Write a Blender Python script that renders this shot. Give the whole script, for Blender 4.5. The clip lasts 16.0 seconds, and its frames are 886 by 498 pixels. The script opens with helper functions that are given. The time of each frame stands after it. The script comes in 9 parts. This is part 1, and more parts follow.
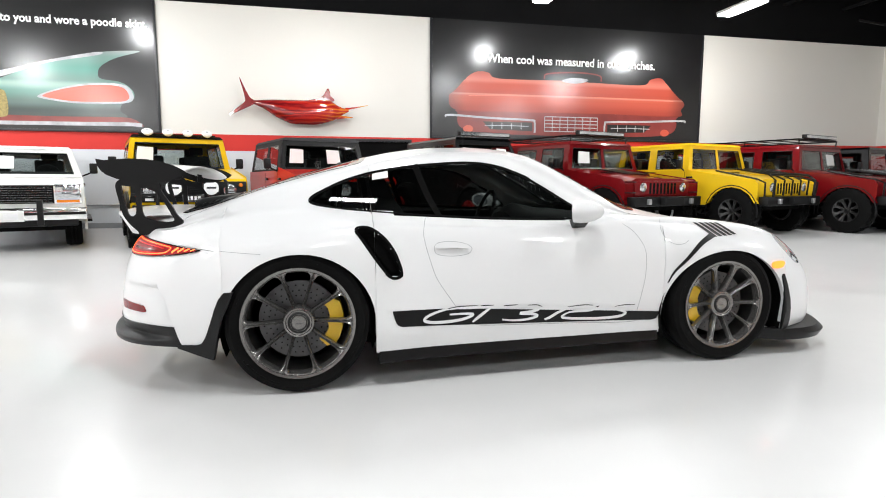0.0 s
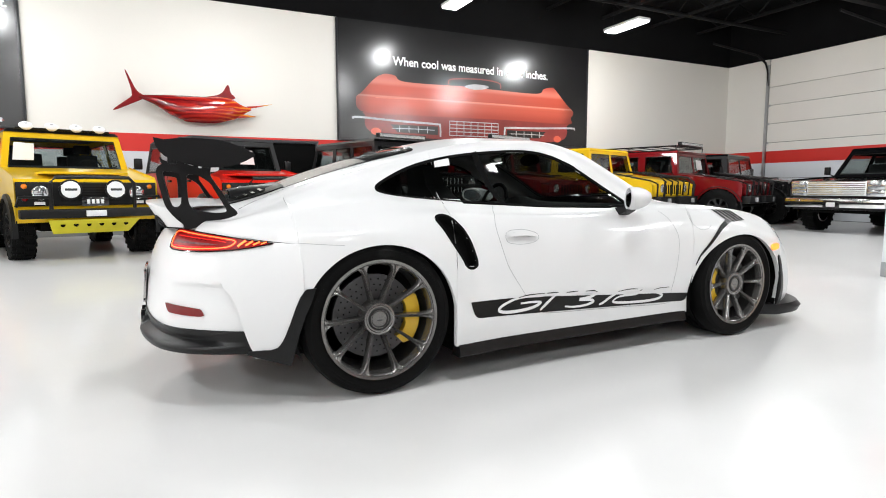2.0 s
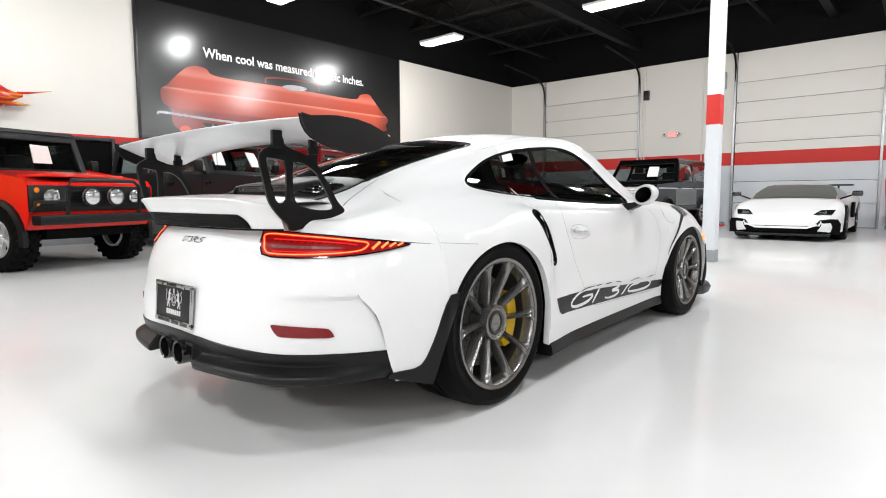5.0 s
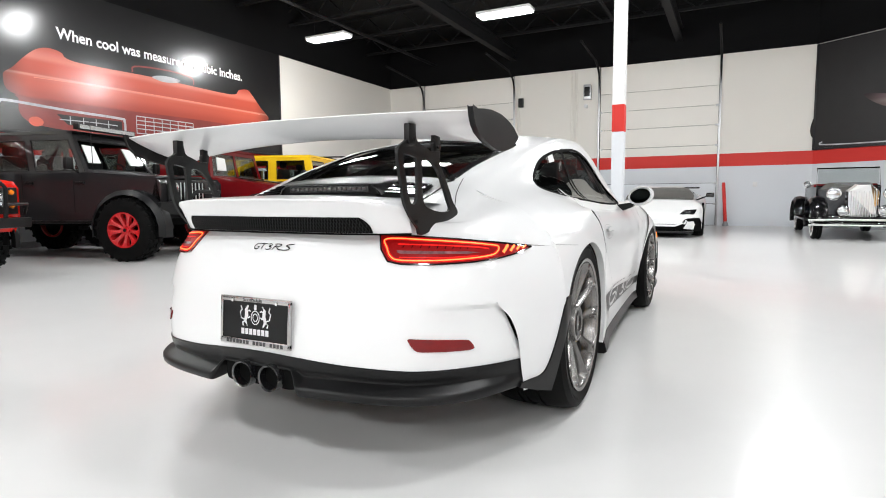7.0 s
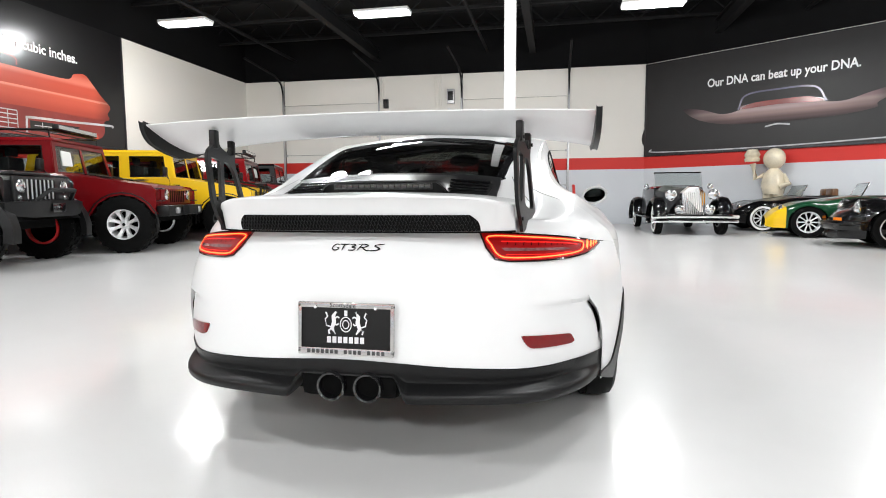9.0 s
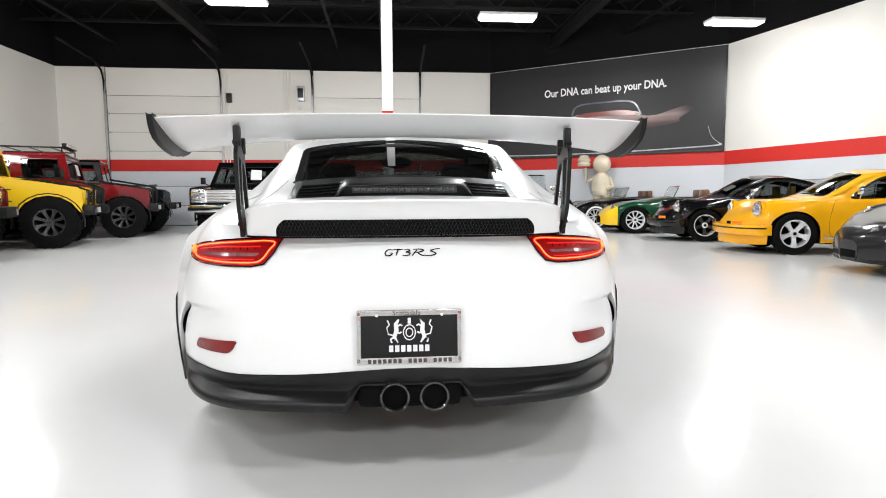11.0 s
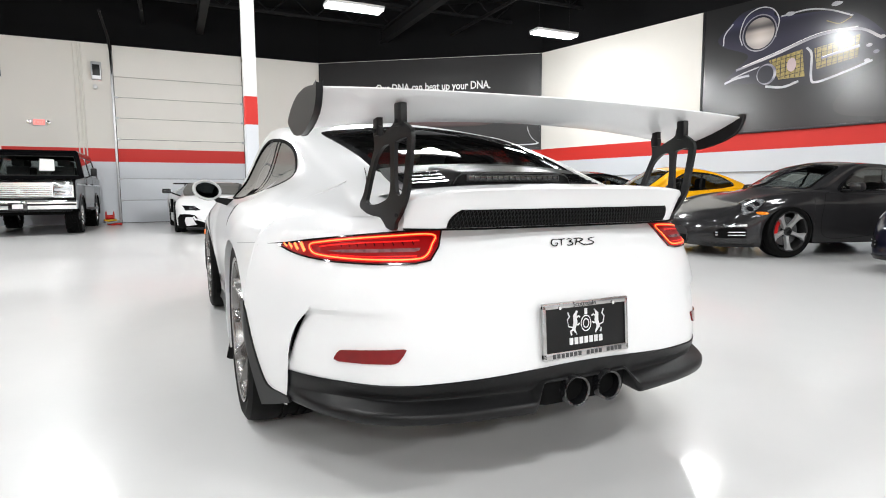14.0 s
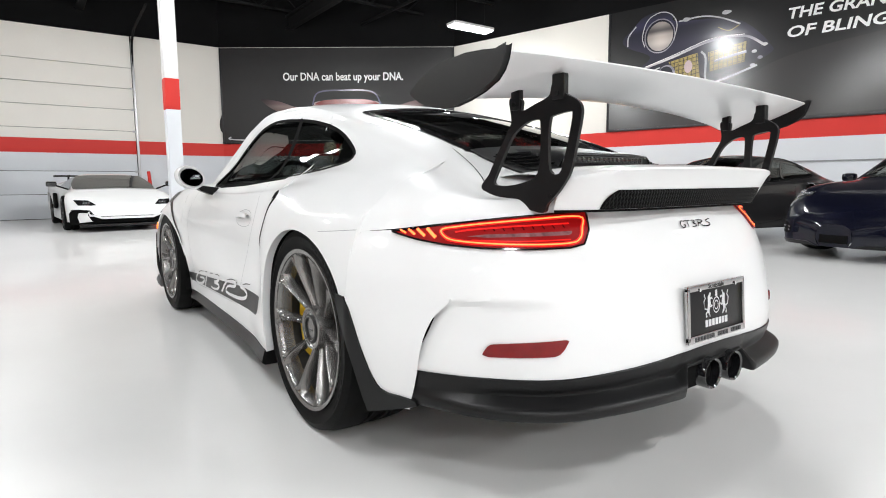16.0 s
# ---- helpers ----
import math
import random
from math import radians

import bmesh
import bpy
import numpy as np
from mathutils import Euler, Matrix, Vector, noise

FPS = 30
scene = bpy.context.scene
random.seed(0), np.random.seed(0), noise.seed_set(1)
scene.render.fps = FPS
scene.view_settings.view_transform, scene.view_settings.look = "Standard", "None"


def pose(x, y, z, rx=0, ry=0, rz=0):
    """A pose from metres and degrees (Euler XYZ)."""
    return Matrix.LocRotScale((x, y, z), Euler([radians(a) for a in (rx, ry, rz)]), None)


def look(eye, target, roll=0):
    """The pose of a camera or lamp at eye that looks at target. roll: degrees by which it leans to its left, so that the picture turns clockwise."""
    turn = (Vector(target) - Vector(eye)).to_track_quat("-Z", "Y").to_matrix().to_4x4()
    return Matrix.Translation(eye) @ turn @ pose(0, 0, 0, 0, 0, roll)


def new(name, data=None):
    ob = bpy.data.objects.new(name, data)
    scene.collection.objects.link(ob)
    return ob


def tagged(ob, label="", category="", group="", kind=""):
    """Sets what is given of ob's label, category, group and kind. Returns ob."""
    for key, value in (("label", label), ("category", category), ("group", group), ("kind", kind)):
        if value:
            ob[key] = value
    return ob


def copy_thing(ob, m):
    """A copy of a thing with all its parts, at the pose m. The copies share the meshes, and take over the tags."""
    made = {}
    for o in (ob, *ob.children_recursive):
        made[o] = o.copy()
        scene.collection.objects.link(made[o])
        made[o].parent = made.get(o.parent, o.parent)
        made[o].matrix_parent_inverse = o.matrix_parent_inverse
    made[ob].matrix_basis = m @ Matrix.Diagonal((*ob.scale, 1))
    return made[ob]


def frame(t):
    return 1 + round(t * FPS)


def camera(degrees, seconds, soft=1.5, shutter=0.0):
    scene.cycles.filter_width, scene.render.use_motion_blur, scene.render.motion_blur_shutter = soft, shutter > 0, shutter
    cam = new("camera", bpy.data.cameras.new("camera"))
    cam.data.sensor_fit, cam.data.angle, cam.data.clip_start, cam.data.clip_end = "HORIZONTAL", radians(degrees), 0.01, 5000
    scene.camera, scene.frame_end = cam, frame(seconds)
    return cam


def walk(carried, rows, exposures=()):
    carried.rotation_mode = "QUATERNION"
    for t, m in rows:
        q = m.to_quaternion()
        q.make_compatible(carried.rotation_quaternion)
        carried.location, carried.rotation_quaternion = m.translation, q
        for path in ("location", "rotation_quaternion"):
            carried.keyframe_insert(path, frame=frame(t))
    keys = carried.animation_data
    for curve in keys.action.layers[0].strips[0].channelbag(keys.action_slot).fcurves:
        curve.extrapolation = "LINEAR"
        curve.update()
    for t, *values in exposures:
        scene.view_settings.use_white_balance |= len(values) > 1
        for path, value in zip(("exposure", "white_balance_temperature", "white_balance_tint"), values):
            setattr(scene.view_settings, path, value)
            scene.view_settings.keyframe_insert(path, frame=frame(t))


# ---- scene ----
cam = camera(75.9, 16.0, 1.0)
PATH = [
    (0, (0.105, -3.772, 1.069), (0.533, -1.833, 0.832), 0.1),
    (0.5, (-0.176, -3.704, 1.046), (0.359, -1.79, 0.814), 0.1),
    (1, (-0.398, -3.611, 1.007), (0.242, -1.73, 0.784), -0.1),
    (1.5, (-0.611, -3.504, 0.986), (0.14, -1.663, 0.769), -0.1),
    (2, (-0.857, -3.361, 0.966), (0.003, -1.568, 0.754), -0.1),
    (2.5, (-1.077, -3.213, 0.954), (-0.106, -1.478, 0.747), -0.1),
    (3, (-1.295, -3.049, 0.95), (-0.209, -1.382, 0.747), -0.1),
    (3.5, (-1.485, -2.882, 0.944), (-0.286, -1.294, 0.747), -0.2),
    (4, (-1.644, -2.698, 0.936), (-0.334, -1.2, 0.74), -0.2),
    (4.5, (-1.82, -2.504, 0.92), (-0.413, -1.095, 0.73), -0.2),
    (5, (-1.965, -2.312, 0.909), (-0.469, -0.999, 0.722), -0.3),
    (7.5, (-2.493, -1.258, 0.908), (-0.663, -0.473, 0.727), -0.4),
    (8, (-2.561, -1.063, 0.903), (-0.682, -0.401, 0.722), -0.4),
    (8.5, (-2.618, -0.868, 0.899), (-0.699, -0.337, 0.716), -0.3),
    (9, (-2.671, -0.665, 0.902), (-0.717, -0.279, 0.719), -0.3),
    (9.5, (-2.704, -0.49, 0.904), (-0.727, -0.251, 0.719), -0.3),
    (10, (-2.735, -0.309, 0.916), (-0.746, -0.213, 0.731), -0.3),
    (12.5, (-2.587, 0.565, 0.912), (-0.679, -0.004, 0.722), -0.2),
    (13, (-2.52, 0.751, 0.909), (-0.645, 0.081, 0.714), -0.2),
    (13.5, (-2.428, 0.942, 0.905), (-0.59, 0.18, 0.705), -0.1),
    (14, (-2.324, 1.095, 0.9), (-0.526, 0.242, 0.694), -0.3),
    (14.5, (-2.222, 1.25, 0.89), (-0.468, 0.312, 0.68), -0.3),
    (15, (-2.119, 1.402, 0.887), (-0.41, 0.387, 0.669), -0.4),
    (15.5, (-1.996, 1.516, 0.872), (-0.337, 0.421, 0.65), -0.4),
    (16, (-1.856, 1.632, 0.864), (-0.251, 0.46, 0.636), -0.4),
]
walk(cam, [(t, look(eye, target, roll)) for t, eye, target, roll in PATH])

# ---- light ----
world = bpy.data.worlds.new("world")
scene.world = world
world.use_nodes = True
world.node_tree.nodes["Background"].inputs[0].default_value = (1.0, 0.98, 0.95, 1)
world.node_tree.nodes["Background"].inputs[1].default_value = 0.02
scene.view_settings.exposure = 0.0
LAMP_WATTS = 61.0
SIDE_FILL_WATTS = 126.0
LAMP_GLOW = 9.0
LAMP_COLOR = (0.965, 0.985, 0.99)
LAMP_ROWS_X = (-8.8, -4.2, 0.4, 4.95, 9.55)
LAMP_ROWS = ((7.82, 4.95), (3.06, 4.86), (-2.52, 4.68), (-7.6, 4.70))


# ---- materials ----
def material(name, color, rough=0.5, metal=0.0, coat=0.0, vary=0.06, scale=6.0, bump=0.0, grain=60.0, spec=0.5, rvary=0.0, per_object=0.0):
    """A surface with colour variation at two scales, uneven gloss and fine relief."""
    m = bpy.data.materials.new(name)
    m.use_nodes = True
    t = m.node_tree
    b = t.nodes["Principled BSDF"]
    b.inputs["Roughness"].default_value = rough
    b.inputs["Metallic"].default_value = metal
    b.inputs["Coat Weight"].default_value = coat
    b.inputs["Coat Roughness"].default_value = 0.04
    b.inputs["Specular IOR Level"].default_value = spec
    co = t.nodes.new("ShaderNodeTexCoord")
    n1, n2 = t.nodes.new("ShaderNodeTexNoise"), t.nodes.new("ShaderNodeTexNoise")
    n1.inputs["Scale"].default_value, n2.inputs["Scale"].default_value = scale, grain
    n1.inputs["Detail"].default_value, n2.inputs["Detail"].default_value = 5, 3
    for n in (n1, n2):
        t.links.new(co.outputs["Object"], n.inputs["Vector"])
    mix = t.nodes.new("ShaderNodeMath")
    mix.operation = "MULTIPLY_ADD"
    mix.inputs[1].default_value = 0.35
    t.links.new(n2.outputs["Fac"], mix.inputs[0])
    t.links.new(n1.outputs["Fac"], mix.inputs[2])
    ramp = t.nodes.new("ShaderNodeMapRange")
    ramp.inputs[1].default_value, ramp.inputs[2].default_value = 0.4, 0.95
    ramp.inputs[3].default_value, ramp.inputs[4].default_value = 1 - vary, 1 + vary
    t.links.new(mix.outputs[0], ramp.inputs[0])
    value = ramp.outputs[0]
    if per_object:
        info = t.nodes.new("ShaderNodeObjectInfo")
        r2 = t.nodes.new("ShaderNodeMapRange")
        r2.inputs[3].default_value, r2.inputs[4].default_value = 1 - per_object, 1 + per_object
        t.links.new(info.outputs["Random"], r2.inputs[0])
        mul = t.nodes.new("ShaderNodeMath")
        mul.operation = "MULTIPLY"
        t.links.new(value, mul.inputs[0])
        t.links.new(r2.outputs[0], mul.inputs[1])
        value = mul.outputs[0]
    sc = t.nodes.new("ShaderNodeVectorMath")
    sc.operation = "SCALE"
    sc.inputs[0].default_value = color[:3]
    t.links.new(value, sc.inputs["Scale"])
    t.links.new(sc.outputs[0], b.inputs["Base Color"])
    if rvary:
        r3 = t.nodes.new("ShaderNodeMapRange")
        r3.inputs[1].default_value, r3.inputs[2].default_value = 0.3, 0.7
        r3.inputs[3].default_value, r3.inputs[4].default_value = max(0.0, rough - rvary), rough + rvary
        t.links.new(n1.outputs["Fac"], r3.inputs[0])
        t.links.new(r3.outputs[0], b.inputs["Roughness"])
    if bump:
        bp = t.nodes.new("ShaderNodeBump")
        bp.inputs["Strength"].default_value = 0.4
        bp.inputs["Distance"].default_value = bump
        t.links.new(n2.outputs["Fac"], bp.inputs["Height"])
        t.links.new(bp.outputs[0], b.inputs["Normal"])
    return m


def glowing(name, color, strength, base=(0.8, 0.8, 0.8)):
    m = material(name, base, 0.35, vary=0.01)
    b = m.node_tree.nodes["Principled BSDF"]
    b.inputs["Emission Color"].default_value = (*color, 1)
    b.inputs["Emission Strength"].default_value = strength
    return m


def glass(name, color, rough=0.0, ior=1.45, clear=0.75):
    """Thin pane: tinted see-through with a mirror coat on top."""
    m = bpy.data.materials.new(name)
    m.use_nodes = True
    t = m.node_tree
    out = t.nodes["Material Output"]
    t.nodes.remove(t.nodes["Principled BSDF"])
    tr, gl, mx, fr, pw = (t.nodes.new(k) for k in ("ShaderNodeBsdfTransparent", "ShaderNodeBsdfGlossy", "ShaderNodeMixShader", "ShaderNodeLayerWeight", "ShaderNodeMath"))
    tr.inputs[0].default_value = tuple(c * clear for c in color) + (1,)
    gl.inputs["Color"].default_value = (0.9, 0.9, 0.9, 1)
    gl.inputs["Roughness"].default_value = rough
    fr.inputs[0].default_value = 0.5
    pw.operation = "POWER"
    pw.inputs[1].default_value = 4.0
    ad = t.nodes.new("ShaderNodeMath")
    ad.operation = "MULTIPLY_ADD"
    ad.inputs[1].default_value, ad.inputs[2].default_value = 0.9, 0.045
    t.links.new(fr.outputs["Facing"], pw.inputs[0])
    t.links.new(pw.outputs[0], ad.inputs[0])
    t.links.new(ad.outputs[0], mx.inputs[0])
    t.links.new(tr.outputs[0], mx.inputs[1])
    t.links.new(gl.outputs[0], mx.inputs[2])
    t.links.new(mx.outputs[0], out.inputs[0])
    return m


M = {}
M["epoxy"] = material("floor_epoxy", (0.70, 0.696, 0.688), 0.32, coat=0.5, spec=0.2, vary=0.03, scale=0.7, grain=5)
M["epoxy"].node_tree.nodes["Principled BSDF"].inputs["Coat Roughness"].default_value = 0.10
M["wall_white"] = material("wall_paint_cream", (0.80, 0.775, 0.72), 0.75, vary=0.02, scale=0.5, bump=0.002, grain=30)
M["wall_grey"] = material("wall_paint_grey", (0.66, 0.685, 0.72), 0.6, vary=0.03, scale=0.6, bump=0.002, grain=25)
M["wall_red"] = material("wall_paint_red", (0.62, 0.022, 0.014), 0.6, vary=0.04, scale=0.8, bump=0.002, grain=25)
M["wall_black"] = material("ceiling_paint_black", (0.004, 0.004, 0.0045), 0.9, spec=0.15, vary=0.2, scale=1.2, bump=0.003, grain=15)
M["steel_black"] = material("joist_paint_black", (0.006, 0.006, 0.0065), 0.7, spec=0.2, vary=0.2, scale=2)
M["poster_black"] = material("poster_print_black", (0.006, 0.0055, 0.006), 0.27, vary=0.3, scale=0.4, grain=4, rvary=0.04)
M["poster_matt"] = material("poster_print_matt_black", (0.011, 0.0100, 0.0105), 0.42, spec=0.4, vary=0.3, scale=0.4, grain=4)
M["frame_black"] = material("poster_frame_black", (0.015, 0.015, 0.018), 0.35, vary=0.1)
M["door_white"] = material("roller_door_white", (0.84, 0.815, 0.76), 0.6, vary=0.025, scale=0.9, bump=0.002, grain=20, per_object=0.02)
M["door_grey"] = material("roller_door_grey", (0.66, 0.685, 0.72), 0.55, vary=0.03, scale=0.9, bump=0.002, grain=20, per_object=0.02)
M["galv"] = material("galvanised_steel", (0.45, 0.45, 0.46), 0.4, 0.8, vary=0.1, scale=9)
M["kick"] = material("base_strip_grey", (0.30, 0.31, 0.32), 0.6, vary=0.08, scale=3)
M["lamp_body"] = material("lamp_body_white", (0.7, 0.7, 0.7), 0.5)
M["lamp_glow"] = glowing("lamp_diffuser", LAMP_COLOR, LAMP_GLOW)
M["white_print"] = material("white_print", (0.85, 0.85, 0.85), 0.3, vary=0.02)
M["paint_white"] = material("car_paint_white", (0.75, 0.753, 0.755), 0.35, coat=0.6, spec=0.1, vary=0.008, scale=3)
M["paint_white"].node_tree.nodes["Principled BSDF"].inputs["Coat Roughness"].default_value = 0.09
M["black_satin"] = material("black_satin_plastic", (0.005, 0.005, 0.0053), 0.36, vary=0.15, scale=14, bump=0.0004, grain=400, spec=0.26)
M["black_gloss"] = material("black_gloss_paint", (0.008, 0.008, 0.009), 0.12, coat=0.6, vary=0.1)
M["rubber"] = material("tyre_rubber", (0.0045, 0.0045, 0.0045), 0.55, vary=0.25, scale=12, bump=0.0015, grain=120, spec=0.06)
# near-black for black trim, and for shade painted into recesses and openings
M["dark"] = material("deep_black_shade_and_trim", (0.003, 0.003, 0.003), 0.9, vary=0.1, spec=0.1)
M["rim_grey"] = material("wheel_satin_titanium", (0.21, 0.203, 0.197), 0.27, 0.8, vary=0.05, scale=20)
# rim metal with the shade of the deep barrel put into its colour
M["barrel"] = material("wheel_barrel_shaded", (0.035, 0.034, 0.033), 0.5, 0.5, vary=0.15, scale=14)
M["chrome_dark"] = material("smoked_chrome", (0.46, 0.455, 0.45), 0.14, 1.0, vary=0.1, scale=30)
M["mirror"] = material("mirror_glass", (0.14, 0.145, 0.15), 0.03, 1.0, vary=0.02)
M["chrome"] = material("chrome", (0.85, 0.85, 0.85), 0.10, 1.0, vary=0.03)
M["alu"] = material("polished_aluminium", (0.80, 0.80, 0.81), 0.34, 0.5, vary=0.06, scale=15)
M["disc"] = material("brake_disc_ceramic", (0.11, 0.11, 0.112), 0.42, 0.5, vary=0.15, scale=40)
M["yellow_caliper"] = material("caliper_yellow", (0.80, 0.50, 0.01), 0.35, coat=0.4)
M["glass_dark"] = glass("tinted_car_glass", (0.72, 0.76, 0.74), clear=0.52)
M["glass_rear"] = glass("dark_rear_glass", (0.25, 0.26, 0.25), clear=0.75)
M["glass_clear"] = glass("clear_glass", (0.9, 0.93, 0.92), clear=0.95)
M["paper"] = material("paper_sheet", (0.85, 0.85, 0.83), 0.7, vary=0.02)
M["lens_red"] = material("lens_red", (0.17, 0.003, 0.004), 0.12, coat=0.5, spec=0.2, vary=0.15, scale=40)
M["lamp_red"] = glowing("tail_lamp_lens", (1.0, 0.008, 0.008), 0.16, (0.12, 0.002, 0.003))
M["lens_clear"] = material("lens_clear_grey", (0.20, 0.085, 0.09), 0.15, coat=0.3, vary=0.35, scale=60)
M["led_red"] = glowing("tail_lamp_red_light", (1.0, 0.012, 0.008), 0.62, (0.4, 0.01, 0.01))
M["led_hot"] = glowing("tail_lamp_strip", (1.0, 0.17, 0.04), 3.3, (0.6, 0.02, 0.02))
for nm in ("lamp_red", "led_red", "led_hot"):
    M[nm].node_tree.nodes["Principled BSDF"].inputs["Specular IOR Level"].default_value = 0.15
M["amber_glow"] = glowing("amber_marker_light", (1.0, 0.13, 0.008), 2.4, (0.8, 0.3, 0.05))
M["amber"] = material("amber_lens", (0.75, 0.20, 0.01), 0.15, coat=0.6)
M["lamp_lens"] = material("headlamp_lens", (0.62, 0.64, 0.66), 0.08, 0.75, coat=1.0, vary=0.25, scale=40)
M["seat_black"] = material("seat_black_cloth", (0.014, 0.014, 0.015), 0.8, vary=0.2, scale=30, bump=0.001, grain=300)
M["interior_grey"] = material("interior_alcantara_grey", (0.05, 0.05, 0.052), 0.8, vary=0.15, scale=12, bump=0.0008, grain=200)


# ---- mesh tools ----
def part(name, bm, mat, parent=None, label="", sharp=35.0, flat=False):
    """One mesh object from a bmesh, under a thing or a part."""
    me = bpy.data.meshes.new(name)
    bmesh.ops.recalc_face_normals(bm, faces=bm.faces)
    bm.to_mesh(me)
    bm.free()
    return part_mesh(name, me, mat, parent, label, sharp, flat)


def part_mesh(name, me, mat, parent=None, label="", sharp=35.0, flat=False):
    for m in mat if isinstance(mat, (list, tuple)) else [mat]:
        me.materials.append(m)
    if not flat:
        me.polygons.foreach_set("use_smooth", [True] * len(me.polygons))
        me.set_sharp_from_angle(angle=radians(sharp))
    ob = new(name, me)
    if parent is not None:
        ob.parent = parent
    if label:
        ob["label"] = label
    return ob


def thing(name, m, label, category, group="", kind=""):
    ob = new(name)
    ob.empty_display_size = 0.1
    ob.matrix_basis = m
    return tagged(ob, label, category, group, kind)


def box(bm, x0, x1, y0, y1, z0, z1, bevel=0.0, m=None):
    r = bmesh.ops.create_cube(bm, size=1.0)
    vs = r["verts"]
    mm = Matrix.Translation(((x0 + x1) / 2, (y0 + y1) / 2, (z0 + z1) / 2)) @ Matrix.Diagonal((abs(x1 - x0), abs(y1 - y0), abs(z1 - z0), 1))
    bmesh.ops.transform(bm, matrix=mm, verts=vs)
    if bevel:
        es = list({e for v in vs for e in v.link_edges})
        r = bmesh.ops.bevel(bm, geom=es, offset=bevel, segments=2, affect="EDGES", profile=0.6)
        vs = list({v for f in r["faces"] for v in f.verts} | {v for v in vs if v.is_valid})
    if m is not None:
        bmesh.ops.transform(bm, matrix=m, verts=[v for v in vs if v.is_valid])
    return bm


def boxed(*a, **k):
    return box(bmesh.new(), *a, **k)


def loft(bm, rings, closed=True, caps=True):
    """Skin over rings of equal length."""
    vs = [[bm.verts.new(p) for p in r] for r in rings]
    n = len(rings[0])
    for a, b in zip(vs, vs[1:]):
        for i in range(n if closed else n - 1):
            j = (i + 1) % n
            try:
                bm.faces.new((a[i], a[j], b[j], b[i]))
            except ValueError:
                pass
    if caps and closed:
        bm.faces.new(list(reversed(vs[0])))
        bm.faces.new(vs[-1])
    return bm


def prism(bm, pts, axis, a, b, bevel=0.0):
    """A polygon extruded from a to b along an axis; pts are the other two coordinates in order."""
    def place(p, h):
        q = list(p)
        q.insert("xyz".index(axis), h)
        return q
    lo, hi = [bm.verts.new(place(p, a)) for p in pts], [bm.verts.new(place(p, b)) for p in pts]
    fs = [bm.faces.new(lo), bm.faces.new(list(reversed(hi)))]
    n = len(pts)
    for i in range(n):
        bm.faces.new((lo[i], lo[(i + 1) % n], hi[(i + 1) % n], hi[i]))
    if bevel:
        bm.normal_update()
        es = [e for f in fs for e in f.edges]
        bmesh.ops.bevel(bm, geom=es, offset=bevel, segments=2, affect="EDGES", profile=0.6)
    return bm


def spin(bm, profile, n=32, axis="y", at=(0, 0, 0), close=False):
    """A profile of (radius, height) turned round an axis."""
    rings = []
    for k in range(n):
        a = 2 * math.pi * k / n
        ring = []
        for r, h in profile:
            c, s = r * math.cos(a), r * math.sin(a)
            p = {"y": (c, h, s), "x": (h, c, s), "z": (c, s, h)}[axis]
            ring.append(tuple(p[i] + at[i] for i in range(3)))
        rings.append(ring)
    vs = [[bm.verts.new(p) for p in r] for r in rings]
    m = len(profile)
    for k in range(n):
        a, b = vs[k], vs[(k + 1) % n]
        for i in range(m if close else m - 1):
            j = (i + 1) % m
            bm.faces.new((a[i], a[j], b[j], b[i]))
    if not close:
        for i in (0, m - 1):
            if profile[i][0] > 1e-6:
                bm.faces.new([vs[k][i] for k in range(n)])
    bmesh.ops.remove_doubles(bm, verts=bm.verts, dist=1e-6)
    return bm


def tube(bm, pts, r, n=8, close=False):
    """A round bar along a path."""
    pts = [Vector(p) for p in pts]
    rings = []
    for i, p in enumerate(pts):
        if close:
            d = pts[(i + 1) % len(pts)] - pts[i - 1]
        else:
            d = pts[min(i + 1, len(pts) - 1)] - pts[max(i - 1, 0)]
        d.normalize()
        u = d.cross(Vector((0, 0, 1)) if abs(d.z) < 0.9 else Vector((0, 1, 0))).normalized()
        v = d.cross(u)
        rr = r[i] if isinstance(r, (list, tuple)) else r
        rings.append([p + u * rr * math.cos(2 * math.pi * k / n) + v * rr * math.sin(2 * math.pi * k / n) for k in range(n)])
    if close:
        rings.append(rings[0])
    return loft(bm, rings, True, not close)


def smooth_line(knots, n, closed=False):
    """Catmull-Rom curve through knots of any dimension."""
    k = [np.array(p, float) for p in knots]
    m = len(k)
    out = []
    segs = m if closed else m - 1
    for i in range(n):
        s = segs * i / (n if closed else n - 1)
        j = min(int(s), segs - 1)
        t = s - j
        if closed:
            p0, p1, p2, p3 = (k[(j + d) % m] for d in (-1, 0, 1, 2))
        else:
            p1, p2 = k[j], k[j + 1]
            p0 = k[j - 1] if j > 0 else 2 * p1 - p2
            p3 = k[j + 2] if j + 2 < m else 2 * p2 - p1
        out.append(0.5 * (2 * p1 + (p2 - p0) * t + (2 * p0 - 5 * p1 + 4 * p2 - p3) * t * t + (3 * p1 - p0 - 3 * p2 + p3) * t ** 3))
    return out


